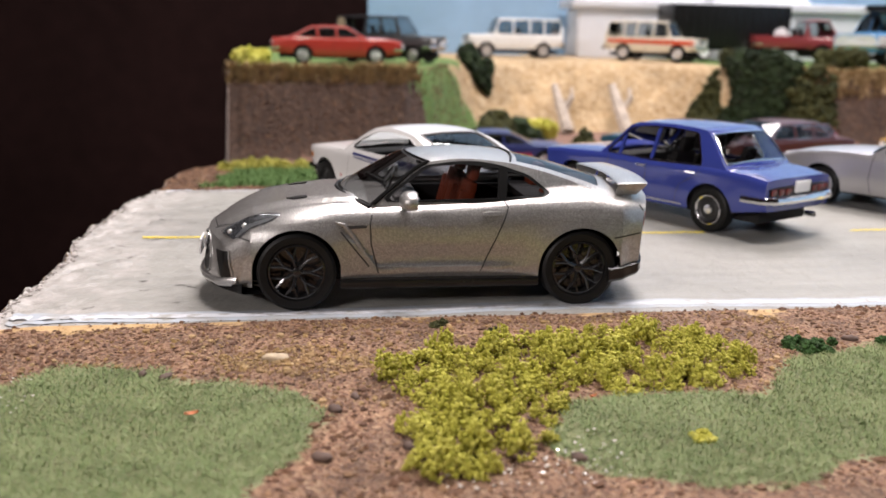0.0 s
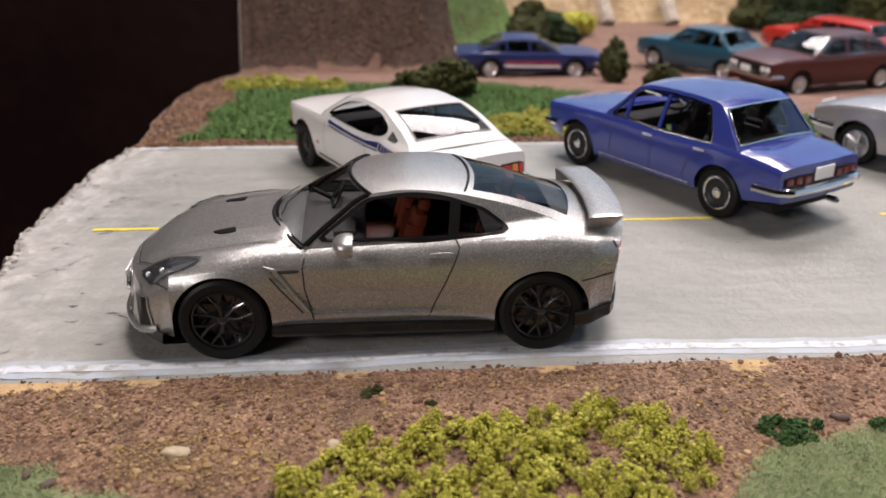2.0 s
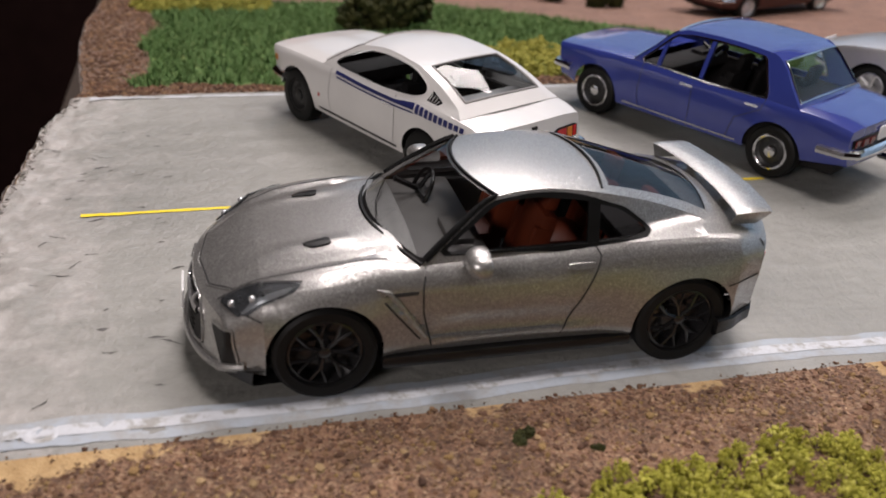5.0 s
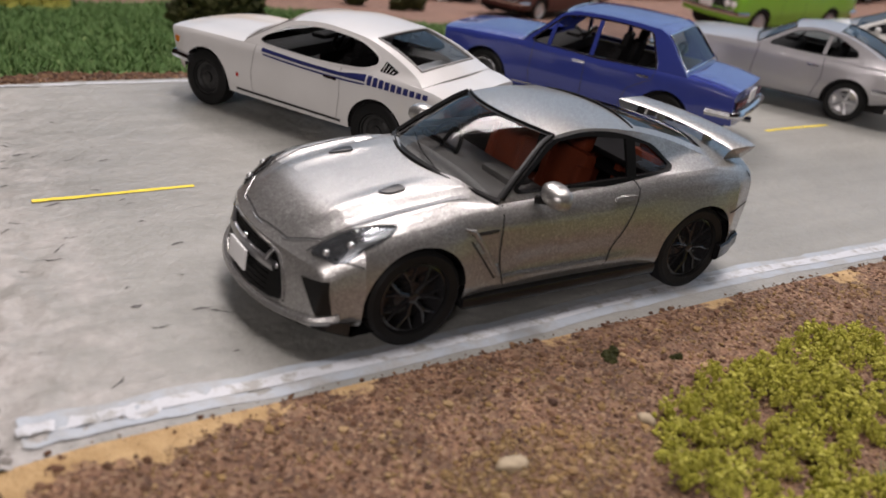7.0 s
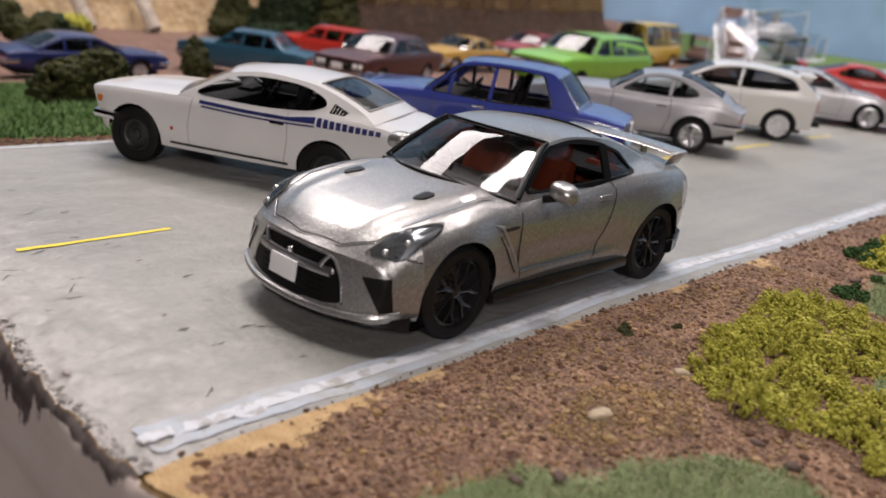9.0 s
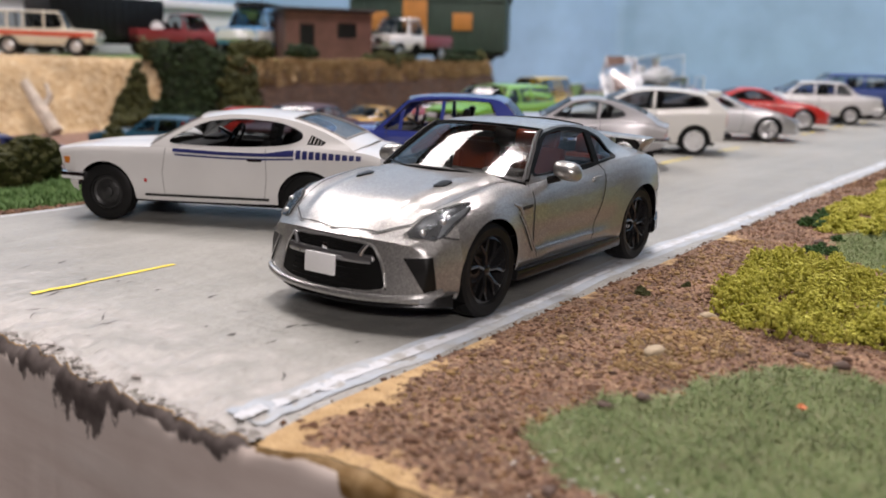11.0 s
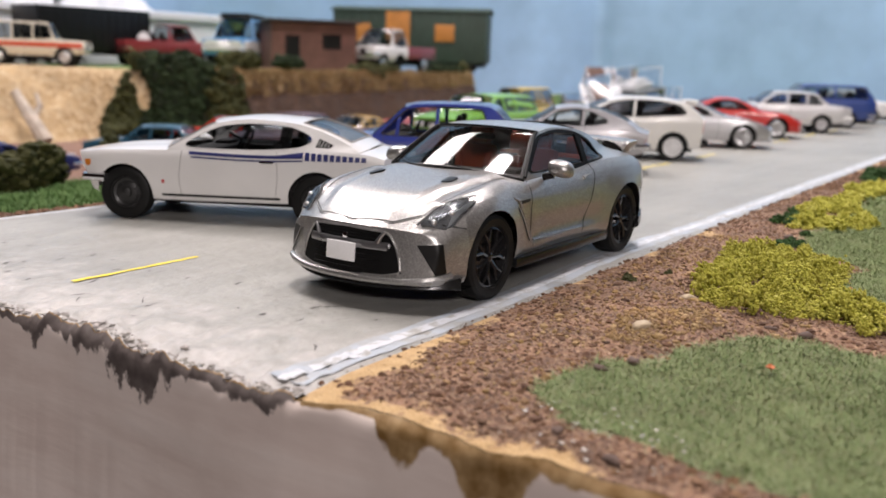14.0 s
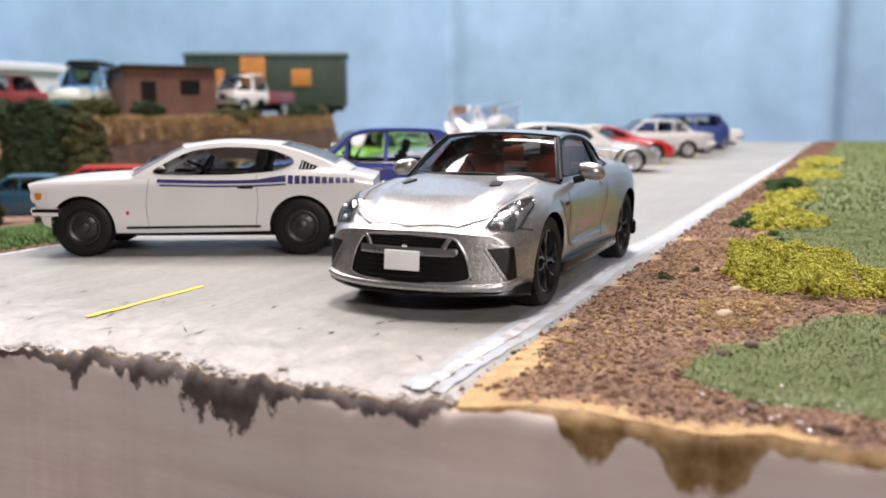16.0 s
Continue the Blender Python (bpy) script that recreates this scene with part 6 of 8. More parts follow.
ys = list(np.linspace(-9, -3.8, 20)) + list(np.linspace(-3.75, -0.3, 80))
verge = tagged(sheet("ground", lambda y: (left_edge(y) + 0.02, FAR), ys, 400, verge_z, [blend_material()]), "brown soil verge with patches of green turf", "ground", kind="structure")
for nm, w in (("turf", 1), ("ochre", 2)):
    at = verge.data.attributes.new(nm, "FLOAT", "POINT")
    at.data.foreach_set("value", [sum(verge_pick(v.co.x / S + a, v.co.y / S + b) == w for a in (-0.14, 0, 0.14) for b in (-0.12, 0, 0.12)) / 9 for v in verge.data.vertices])


# yard and hill in one sheet
CLIFF = [(-6, 20.4), (1.6, 20.5), (2.6, 21.3), (4.2, 25.0), (6.0, 28.6), (10, 29.6), (14, 29.0), (16.5, 26.2), (18.6, 25.0), (26, 24.6), (38, 25.0), (39.5, 27.0), (41, 33), (43, 46), (60, 50)]


def hill(x, y):
    """How far up the bank a place is, from 0 at its foot to 1 on its top."""
    c = curve(CLIFF, x) + 0.25 * fbm(x, 0, 0.6, 4)
    w = 0.9 if x < 2 else (3.2 if x < 16 else 1.3)
    w = 0.9 + (w - 0.9) * min(1, max(0, (x - 1.5) / 3)) if x < 6 else w
    t = (y - c) / w + 0.12 * fbm(x, y, 1.4, 5) * (1 if y > c - 0.5 else 0)
    return min(1, max(0, t))


def yard_z(x, y):
    flat = -0.02 if y < 7 else max(-1.5, -0.02 - (y - 7) * 0.115)
    if x > 24:
        flat *= max(0.25, 1 - (x - 24) / 20)
    h = hill(x, y)
    h = h * h * (3 - 2 * h)
    z = flat + (1.42 - flat) * h
    return z + 0.05 * fbm(x, y, 0.6, 2) + (0.1 * fbm(x, y, 1.2, 7) if 0.05 < h < 0.95 else 0.015 * fbm(x, y, 4, 3))


def yard_pick(x, y, z):
    h = hill(x, y)
    u, v = wob(x, y)
    if h > 0.97:
        return 3 if 5 < x < 17 else 4
    if h > 0.02:
        q = x + 0.35 * fbm(x, y, 1.3, 11)
        if q < 3.3 - 1.3 * h:
            return 2
        if q < 6.0 - 2.0 * h:
            return 4
        return 3 if x < 16.6 or h > 0.72 + 0.15 * fbm(x, y, 1.1, 6) else 2
    if v < 7.35 + 0.25 * fbm(x, 0, 0.8, 2):
        return 0
    if x < -3.1 - 0.3 * fbm(0, y, 0.5) and y < 19:
        return 0
    if v < 16.5 - max(0, u - 3) * 1.3 and u < 9:
        return 1
    if u > 34 and v < 24:
        return 4
    return 5


ys = list(np.linspace(6.83, 12, 36)) + list(np.linspace(12.15, 34, 120)) + list(np.linspace(34.4, 50, 22))
tagged(sheet("yard_ground", lambda y: (left_edge(y), 52.0), ys, 240, yard_z, [SOIL, MEADOW, BROWN, SAND, MEADOW, DIRT], yard_pick), "dirt yard and planted hillside of a model layout", "ground", kind="structure")

# cut side of the baseboard
V, F = [], []
ys = list(np.linspace(-9, -3.4, 40)) + list(np.linspace(-3.38, 5.0, 420)) + list(np.linspace(5.1, 50, 220))
prof = [(0.0, 0.0), (-0.02, -0.025)] + [(-0.03 - 0.002 * k, -0.06 - 0.05 * k) for k in range(17)] + [(-0.1, -1.3), (-0.14, -2.2), (-0.2, -4.5), (0.4, -4.6)]
DARKRUN = [(-9, 0.0), (-0.34, 0.0), (-0.24, 0.16), (-0.1, 0.2), (0.1, 0.1), (0.4, 0.09), (0.75, 0.1), (0.9, 0.3), (1.3, 0.33), (1.7, 0.26), (2.2, 0.2), (2.5, 0.2), (2.62, 0.28), (2.8, 0.08), (3.6, 0.06), (5, 0.04), (50, 0.02)]
GLUERUN = [(-9, 0.2), (-3.2, 0.1), (-2.9, 0.3), (-2.6, 0.1), (-2.05, 0.1), (-1.85, 0.42), (-1.6, 0.5), (-1.45, 0.12), (-1.3, 0.14), (-1.16, 0.36), (-0.98, 0.22), (-0.9, 0.04), (-0.4, 0.03), (-0.3, 0.0), (50, 0.0)]
dark, glue = [], []
for y in ys:
    x = left_edge(y)
    z = verge_z(x + 0.02, y) if y < -0.3 else (road_z(x, y) if y < 6.84 else yard_z(x, y))
    for k, (dx, dz) in enumerate(prof):
        e = (1, 0.6, 0.25)[k] if k < 3 else 0
        V.append((x * e + (curve(EDGE, y) - 0.01) * (1 - e) + dx, y, z + dz + (0.004 if not k else 0)))
        dark.append(max(-1.0, 1 + dz / max(0.004, curve(DARKRUN, y)) * 0.75))
        glue.append(max(-1.0, 1 + dz / max(0.004, curve(GLUERUN, y)) * 0.75))
n = len(prof)
for j in range(len(ys) - 1):
    for k in range(n - 1):
        F.append((j * n + k, j * n + k + 1, (j + 1) * n + k + 1, (j + 1) * n + k))
side = tagged(raw_mesh("board_side", V, F, [BOARD]), "grey brown painted board side with dark paint runs", "board", kind="structure")
for nm, vals in (("dark_run", dark), ("glue_run", glue)):
    side.data.attributes.new(nm, "FLOAT", "POINT").data.foreach_set("value", vals)

# ---- loose cover: crumbs, grass, foam ----
def ico(sub=1):
    bm = bmesh.new()
    bmesh.ops.create_icosphere(bm, subdivisions=sub, radius=1.0)
    v = np.array([x.co[:] for x in bm.verts])
    f = np.array([[q.index for q in x.verts] for x in bm.faces])
    bm.free()
    return v, f


def scatter(name, places, sizes, mat, label, category, sub=1, flat=0.7, rough=0.3, seed=1, kind="stuff", smooth=False):
    """Many small lumps in one mesh."""
    rng = np.random.default_rng(seed)
    v, f = ico(sub)
    n = len(places)
    P, R = np.asarray(places, float), np.asarray(sizes, float)
    j = v[None] * (1 + rough * rng.uniform(-1, 1, (n, len(v), 1)))
    a = rng.uniform(0, 2 * np.pi, n)
    c, s = np.cos(a), np.sin(a)
    j = np.stack([j[..., 0] * c[:, None] - j[..., 1] * s[:, None], j[..., 0] * s[:, None] + j[..., 1] * c[:, None], j[..., 2] * flat], -1)
    V = (j * R[:, None, None] + P[:, None]).reshape(-1, 3)
    F = (f[None] + (np.arange(n) * len(v))[:, None, None]).reshape(-1, 3)
    return tagged(raw_mesh(name, V, F, [mat], smooth), label, category, kind=kind)


def blades(name, places, tall, mat, label, seed=1, lean=0.6, wide=0.012):
    rng = np.random.default_rng(seed)
    n = len(places)
    P = np.asarray(places, float)
    a, h = rng.uniform(0, 2 * np.pi, n), rng.uniform(0.6, 1.3, n) * tall
    d = np.stack([np.cos(a), np.sin(a), np.zeros(n)], 1)
    e = np.stack([-np.sin(a), np.cos(a), np.zeros(n)], 1) * wide
    tip = P + d * (h * rng.uniform(0.1, lean, n))[:, None] + np.stack([np.zeros(n), np.zeros(n), h], 1)
    V = np.stack([P - e, P + e, tip], 1).reshape(-1, 3)
    F = np.arange(3 * n).reshape(-1, 3)
    return tagged(raw_mesh(name, V, F, [mat], False), label, "grass", kind="stuff")


rng = np.random.default_rng(7)


def sow(n, x0, x1, y0, y1, keep, z_of, lift=0.0, power=1.0):
    out = []
    while len(out) < n:
        x, y = x0 + (x1 - x0) * rng.random() ** power, rng.uniform(y0, y1)
        if keep(x, y):
            out.append((x, y, z_of(x, y) + lift))
    return out


pts = []
for _ in range(1500):
    y = rng.uniform(-0.3, 6.8)
    x = left_edge(y) + 0.02 + abs(rng.normal(0, 0.035))
    pts.append((x, y, road_z(x, y) - 0.004))
scatter("plaster_chips", pts, np.clip(0.014 * np.exp(rng.normal(0, 0.5, len(pts))), 0.005, 0.04), CHIP, "crumbled plaster along the road edge", "plaster", 1, 0.5, 0.5, 9)
bare = lambda x, y: verge_pick(x, y, 0) == 0
pts = sow(17000, -4.0, 9, -3.9, -0.25, lambda x, y: bare(x, y) or (verge_pick(x, y) == 2 and rng.random() < 0.12), verge_h, 0.0, 1.15)
scatter("soil_crumbs", pts, np.clip(0.0078 * np.exp(rng.normal(0, 0.6, len(pts))), 0.004, 0.036), CRUMB, "brown crumbs of soil scattered along the verge", "soil", 1, 0.65, 0.5, 2)
pts = sow(5000, 9, 46, -1.6, -0.32, bare, verge_h, 0.0, 1.4)
scatter("soil_crumbs", pts, rng.uniform(0.01, 0.035, len(pts)), CRUMB, "brown crumbs of soil scattered along the verge", "soil", 1, 0.8, 0.35, 3)
grit = [(-2.0, -1.35), (-1.3, -1.2), (-0.8, -1.45), (-0.75, -1.75), (-1.2, -2.1), (-1.6, -1.75), (-1.9, -1.7)]
pts = sow(3200, -3.6, 3.2, -2.6, -0.4, lambda x, y: (in_poly(*wob(x, y), grit) and rng.random() < 0.8) or (bare(x, y) and rng.random() < 0.09 + 0.3 * max(0, fbm(x, y, 1.1, 15))), verge_h, 0.005)
scatter("tan_grit", pts, np.clip(0.0095 * np.exp(rng.normal(0, 0.5, len(pts))), 0.005, 0.04), TANSTONE, "patch of tan grit between soil and turf", "gravel", 1, 0.8, 0.3, 4)
turf = lambda x, y: verge_pick(x, y, 0) == 1
pts = sow(110000, -3.8, 7, -4.6, -1.2, turf, verge_h, -0.004)
blades("turf", pts, 0.036, BLADE, "short green static grass on the verge", 5, 2.6, 0.0045)
pts = sow(22000, 7, 46, -6, -1.2, turf, verge_h, -0.005, 1.3)
blades("turf", pts, 0.08, BLADE, "short green static grass on the verge", 6, 2.0, 0.025)


def clump_mesh(size, reach, high, n, mat, seed):
    """One tuft of foam: many grains on a low dome."""
    r = np.random.default_rng(seed)
    v, f = ico(1)
    # grains gather on a few knobs of the dome
    knob = r.normal(size=(7, 3))
    d = knob[r.integers(0, 7, n)] + 0.45 * r.normal(size=(n, 3))
    d /= np.linalg.norm(d, axis=1)[:, None]
    d[:, 2] = np.abs(d[:, 2])
    P = d * (r.uniform(0.45, 1.05, n)[:, None]) * np.array([reach, reach, high])
    R = size * r.uniform(0.5, 1.25, n)
    j = v[None] * (1 + 0.45 * r.uniform(-1, 1, (n, len(v), 1)))
    V = (j * R[:, None, None] + P[:, None]).reshape(-1, 3)
    F = (f[None] + (np.arange(n) * len(v))[:, None, None]).reshape(-1, 3)
    me = bpy.data.meshes.new("clump")
    me.from_pydata((V * S).tolist(), [], F.tolist())
    me.materials.append(mat)
    return me


CLUMPS = {}


def foam_patch(name, poly, n, size, mat, label, z_of, seed, high=0.12, category="shrub", gap=0.1, grains=110):
    """Foam cover: tufts packed side by side, with gaps between them."""
    key = (size, high, mat.name, gap)
    if key not in CLUMPS:
        CLUMPS[key] = [clump_mesh(size, gap * 0.8, high, grains, mat, 300 + seed + q) for q in range(6)]
    xs, yy = [p[0] for p in poly], [p[1] for p in poly]
    r = random.Random(seed)
    ob, done = thing(name, label, category), []
    for _ in range(n * 12):
        x, y = r.uniform(min(xs), max(xs)), r.uniform(min(yy), max(yy))
        u, v = x + 0.09 * fbm(x, y, 3, seed), y + 0.09 * fbm(x, y, 3, seed + 4)
        if not in_poly(u, v, poly) or any((x - a) ** 2 + (y - b) ** 2 < (gap * r.uniform(0.75, 1.25)) ** 2 for a, b in done):
            continue
        if noise.noise(Vector((x * 3.1, y * 3.1, seed))) < -0.38:
            continue
        done.append((x, y))
        c = new("clump", r.choice(CLUMPS[key]))
        c.parent = ob
        k = r.uniform(0.6, 1.3)
        c.matrix_basis = pose(x * S, y * S, (z_of(x, y) - 0.01) * S, r.uniform(-8, 8), r.uniform(-8, 8), r.uniform(0, 360)) @ Matrix.Diagonal((k, k, k * r.uniform(0.7, 1.3), 1))
        if len(done) >= n:
            break
    return ob


foam_patch("ground_shrub", FOAM_A, 290, 0.0125, FOAM, "yellow green foam shrub spreading over the verge", verge_h, 11, 0.17, gap=0.135, grains=190)
for k, (x, y, w, d, m, lab, n, g) in enumerate(((3.1, -1.45, 0.24, 0.16, MOSS, "small dark green foam tuft on the verge", 14, 0.09), (5.0, -1.5, 0.9, 0.5, FOAM, "yellow green foam shrub on the verge", 60, 0.14), (4.6, -0.98, 0.35, 0.16, MOSS, "dark green foam clump on the verge", 16, 0.11),
                                               (6.5, -1.15, 0.9, 0.3, FOAM, "yellow green foam strip on the verge", 40, 0.16), (9.0, -1.3, 1.4, 0.35, FOAM, "yellow green foam strip on the verge", 40, 0.2), (12, -1.0, 1.2, 0.3, MOSS, "dark green foam clump on the verge", 24, 0.22), (16, -1.4, 2.0, 0.5, FOAM, "yellow green foam strip on the verge", 40, 0.28),
                                               (22, -1.4, 3.0, 0.5, FOAM, "yellow green foam strip on the verge", 40, 0.32), (-0.12, -0.76, 0.07, 0.05, OLIVE, "tiny olive tuft on bare soil", 3, 0.05), (0.35, -0.95, 0.05, 0.04, OLIVE, "tiny olive tuft on bare soil", 2, 0.04), (3.75, -1.42, 0.12, 0.09, MOSS, "small dark green foam tuft on the verge", 5, 0.08), (1.3, -3.2, 0.08, 0.06, FOAM, "tiny yellow green tuft in turf", 3, 0.06))):
    poly = [(x + w * math.cos(a) * (1 + 0.2 * math.sin(3 * a + k)), y + d * math.sin(a)) for a in np.linspace(0, 2 * math.pi, 18)[:-1]]
    foam_patch("foam_tuft", poly, n, 0.018 + 0.1 * max(0, g - 0.11), m, lab, verge_h, 20 + k, min(0.12, g), gap=g)


def stone(x, y, r, mat, label, seed, z=None, flat=0.6):
    v, f = ico(2)
    q = np.random.default_rng(seed)
    d = np.array([noise.noise(Vector(p * 1.7 + seed)) for p in v])
    V = v * (1 + 0.45 * d[:, None]) * np.array([1.3, 0.8, flat]) * r
    a = q.uniform(0, 6)
    V = np.stack([V[:, 0] * math.cos(a) - V[:, 1] * math.sin(a), V[:, 0] * math.sin(a) + V[:, 1] * math.cos(a), V[:, 2]], 1) + np.array([x, y, (verge_z(x, y) if z is None else z) + r * 0.25])
    return tagged(raw_mesh("stone", V, f, [mat], True), label, "stone")


PALEST = plain("pale_stone", (0.42, 0.34, 0.23), 0.8, amount=0.15, fine=20, coarse=5, depth=0.01)
BROWNST = plain("brown_stone", (0.1, 0.065, 0.05), 0.8, amount=0.2, fine=20, coarse=5, depth=0.01)
stone(-1.54, -1.47, 0.085, PALEST, "pale tan stone chip on soil", 1, flat=0.35)
stone(-0.42, -1.45, 0.055, PALEST, "pale tan stone chip on soil", 2)
for k, (x, y, r) in enumerate(((3.55, -1.3, 0.07), (-2.35, -1.75, 0.06), (-2.55, -1.6, 0.05), (-1.1, -2.6, 0.06), (-0.95, -2.3, 0.05), (-3.9, -2.3, 0.06), (-3.75, -1.9, 0.05), (-0.65, -3.2, 0.06), (0.4, -3.4, 0.06), (-1.2, -3.3, 0.07))):
    stone(x, y, r * 0.8, BROWNST, "brown stone beside the turf", 10 + k)

# far verge, shrubs, hillside planting
far_turf = lambda x, y: yard_pick(x, y, 0) == 1
pts = sow(30000, -3.2, 9, 7.3, 16.5, far_turf, yard_z, -0.005)
blades("verge_grass", pts, 0.11, BRIGHT, "bright green grass on the far verge", 8, 1.5, 0.02)
pts = sow(4000, -4.2, 20, 6.88, 7.7, lambda x, y: x > left_edge(y) + 0.05 and yard_pick(x, y, 0) == 0, yard_z)
pts += sow(1500, -4.3, -3, 7, 18, lambda x, y: x > left_edge(y) + 0.05 and yard_pick(x, y, 0) == 0, yard_z)
scatter("soil_crumbs", pts, rng.uniform(0.015, 0.05, len(pts)), CRUMB, "brown crumbs of soil along the far verge", "soil", 1, 0.8, 0.35, 9)


def lump(name, x, y, w, d, h, n, size, mat, label, seed, z=None):
    """A shrub of many small clumps round a few stems."""
    r = np.random.default_rng(seed)
    out, sz = [], []
    cores = [(r.uniform(-0.6, 0.6) * w, r.uniform(-0.6, 0.6) * d, r.uniform(0.35, 0.8) * h, r.uniform(0.3, 0.5)) for _ in range(7)]
    for k in range(n):
        cx, cy, cz, cr = cores[k % 7]
        v = r.normal(size=3)
        v /= np.linalg.norm(v)
        q = cr * (0.7 + 0.4 * r.random())
        px, py, pz = x + cx + v[0] * q * w, y + cy + v[1] * q * d, cz + v[2] * q * h
        g = yard_z(px, py) if z is None else z
        out.append((px, py, g + max(0.02, pz)))
        sz.append(size * r.uniform(0.5, 1.3))
    return scatter(name, out, sz, mat, label, "shrub", 1, 0.9, 0.45, seed, kind="")


lump("shrub", 1.2, 12.3, 1.0, 0.6, 0.85, 1500, 0.085, OLIVE, "dark olive shrub on the far verge", 31)
lump("shrub", 6.5, 16.6, 0.45, 0.4, 0.95, 600, 0.085, OLIVE, "dark olive shrub beside the dirt yard", 32)
lump("shrub", 7.5, 15.6, 0.5, 0.4, 0.45, 500, 0.085, OLIVE, "low dark olive shrub beside the dirt yard", 33)
foam_patch("verge_foam", [(2.0, 7.6), (3.2, 7.5), (4.2, 8.2), (4.0, 9.8), (3.0, 9.9), (2.2, 9.0)], 90, 0.045, FARFOAM, "yellow green foam cover on the far verge", yard_z, 34, 0.16, gap=0.2)
foam_patch("verge_foam", [(-3.4, 15.0), (-0.8, 15.2), (-0.7, 16.2), (-3.5, 16.4)], 50, 0.06, FARFOAM, "yellow green foam edge of the far verge", yard_z, 35, 0.25, gap=0.28)
for k, (x, y, w, d, h, n, sz, m, lab) in enumerate(((-3.0, 22.2, 0.8, 0.5, 0.5, 350, 0.12, FOAM, "yellow green shrub on the bank top"), (18.3, 25.5, 1.3, 0.7, 0.8, 500, 0.18, OLIVE, "olive shrub below the bank top"), (5.6, 24.2, 0.7, 0.8, 0.8, 500, 0.16, OLIVE, "olive shrub on the hillside"),
                                                   (6.6, 25.2, 0.7, 0.8, 0.8, 600, 0.17, HILLGREEN, "dark shrub on the hillside"), (7.6, 26.2, 0.9, 0.6, 0.7, 350, 0.17, FOAM, "yellow green shrub below the sandy bank"), (6.4, 28.6, 0.7, 0.8, 0.8, 400, 0.17, OLIVE, "olive shrub on the hillside"), (5.8, 31.0, 0.8, 0.7, 0.7, 400, 0.17, HILLGREEN, "dark shrub at the bank top"),
                                                   (16.3, 26.2, 2.0, 1.0, 0.7, 1900, 0.14, HILLGREEN, "large dark green shrub mass on the hillside"), (17.2, 26.6, 1.7, 0.8, 0.5, 1100, 0.2, HILLGREEN, "dark green shrub mass on the hillside"), (15.3, 28.4, 1.2, 0.9, 0.65, 1200, 0.14, OLIVE, "olive shrub mass on the hillside"), (16.2, 27.5, 1.2, 0.8, 0.65, 1200, 0.14, HILLGREEN, "dark shrub mass on the hillside"), (20.5, 27.0, 1.2, 0.5, 0.7, 350, 0.17, OLIVE, "olive shrub along the bank top"),
                                                   (23.5, 26.6, 1.3, 0.4, 0.6, 350, 0.16, HILLGREEN, "low green shrub along the bank top"), (29.0, 26.0, 2.0, 0.3, 0.35, 350, 0.15, OLIVE, "low olive shrub along the bank top"), (35.5, 26.2, 2.2, 0.3, 0.4, 350, 0.15, HILLGREEN, "low green shrub along the bank top"), (39.0, 27.0, 0.9, 0.5, 0.6, 250, 0.17, OLIVE, "olive shrub at the end of the bank"))):
    lump("shrub", x, y, w, d, h, n, sz, m, lab, 40 + k)
pts = sow(5000, -3.6, 39, 20, 28, lambda x, y: 0.05 < hill(x, y) < 0.97, yard_z)
scatter("bank_rubble", pts, rng.uniform(0.015, 0.05, len(pts)), CRUMB, "earth rubble on the steep bank", "soil", 1, 0.8, 0.4, 51)
HAY = island("dry_straw_grass", [(0.36, 0.25, 0.12), (0.46, 0.34, 0.18), (0.28, 0.19, 0.09)])
pts = sow(9000, 16.5, 40, 24.2, 27.2, lambda x, y: 0.6 < hill(x, y) < 1.0, yard_z, -0.02)
pts += sow(2500, -3.8, 3, 20.4, 22.2, lambda x, y: 0.75 < hill(x, y) < 1.0, yard_z, -0.02)
blades("straw_fringe", pts, 0.24, HAY, "dry straw coloured grass along the bank top", 14, 1.2, 0.03)
BARK = plain("pale_dead_wood", (0.5, 0.43, 0.36), 0.85, amount=0.25, fine=12, coarse=3, depth=0.03)
for x in (9.6, 12.2):
    bm = bmesh.new()
    rr = random.Random(int(x * 10))
    tube(bm, [(x, 28.9, -1.4), (x - 0.2, 29.6, -0.4), (x - 0.35, 30.3, 0.5)], [0.3, 0.25, 0.15], 8)
    tube(bm, [(x - 0.15, 29.5, -0.6), (x + 0.3, 29.6, 0.0), (x + 0.35, 29.9, 0.4)], [0.16, 0.12, 0.06], 6)
    for v in bm.verts:
        v.co += Vector((rr.uniform(-0.04, 0.04), rr.uniform(-0.04, 0.04), rr.uniform(-0.04, 0.04)))
    solid("dead_log", bm, BARK, "pale dead log leaning on the sandy bank", "log")

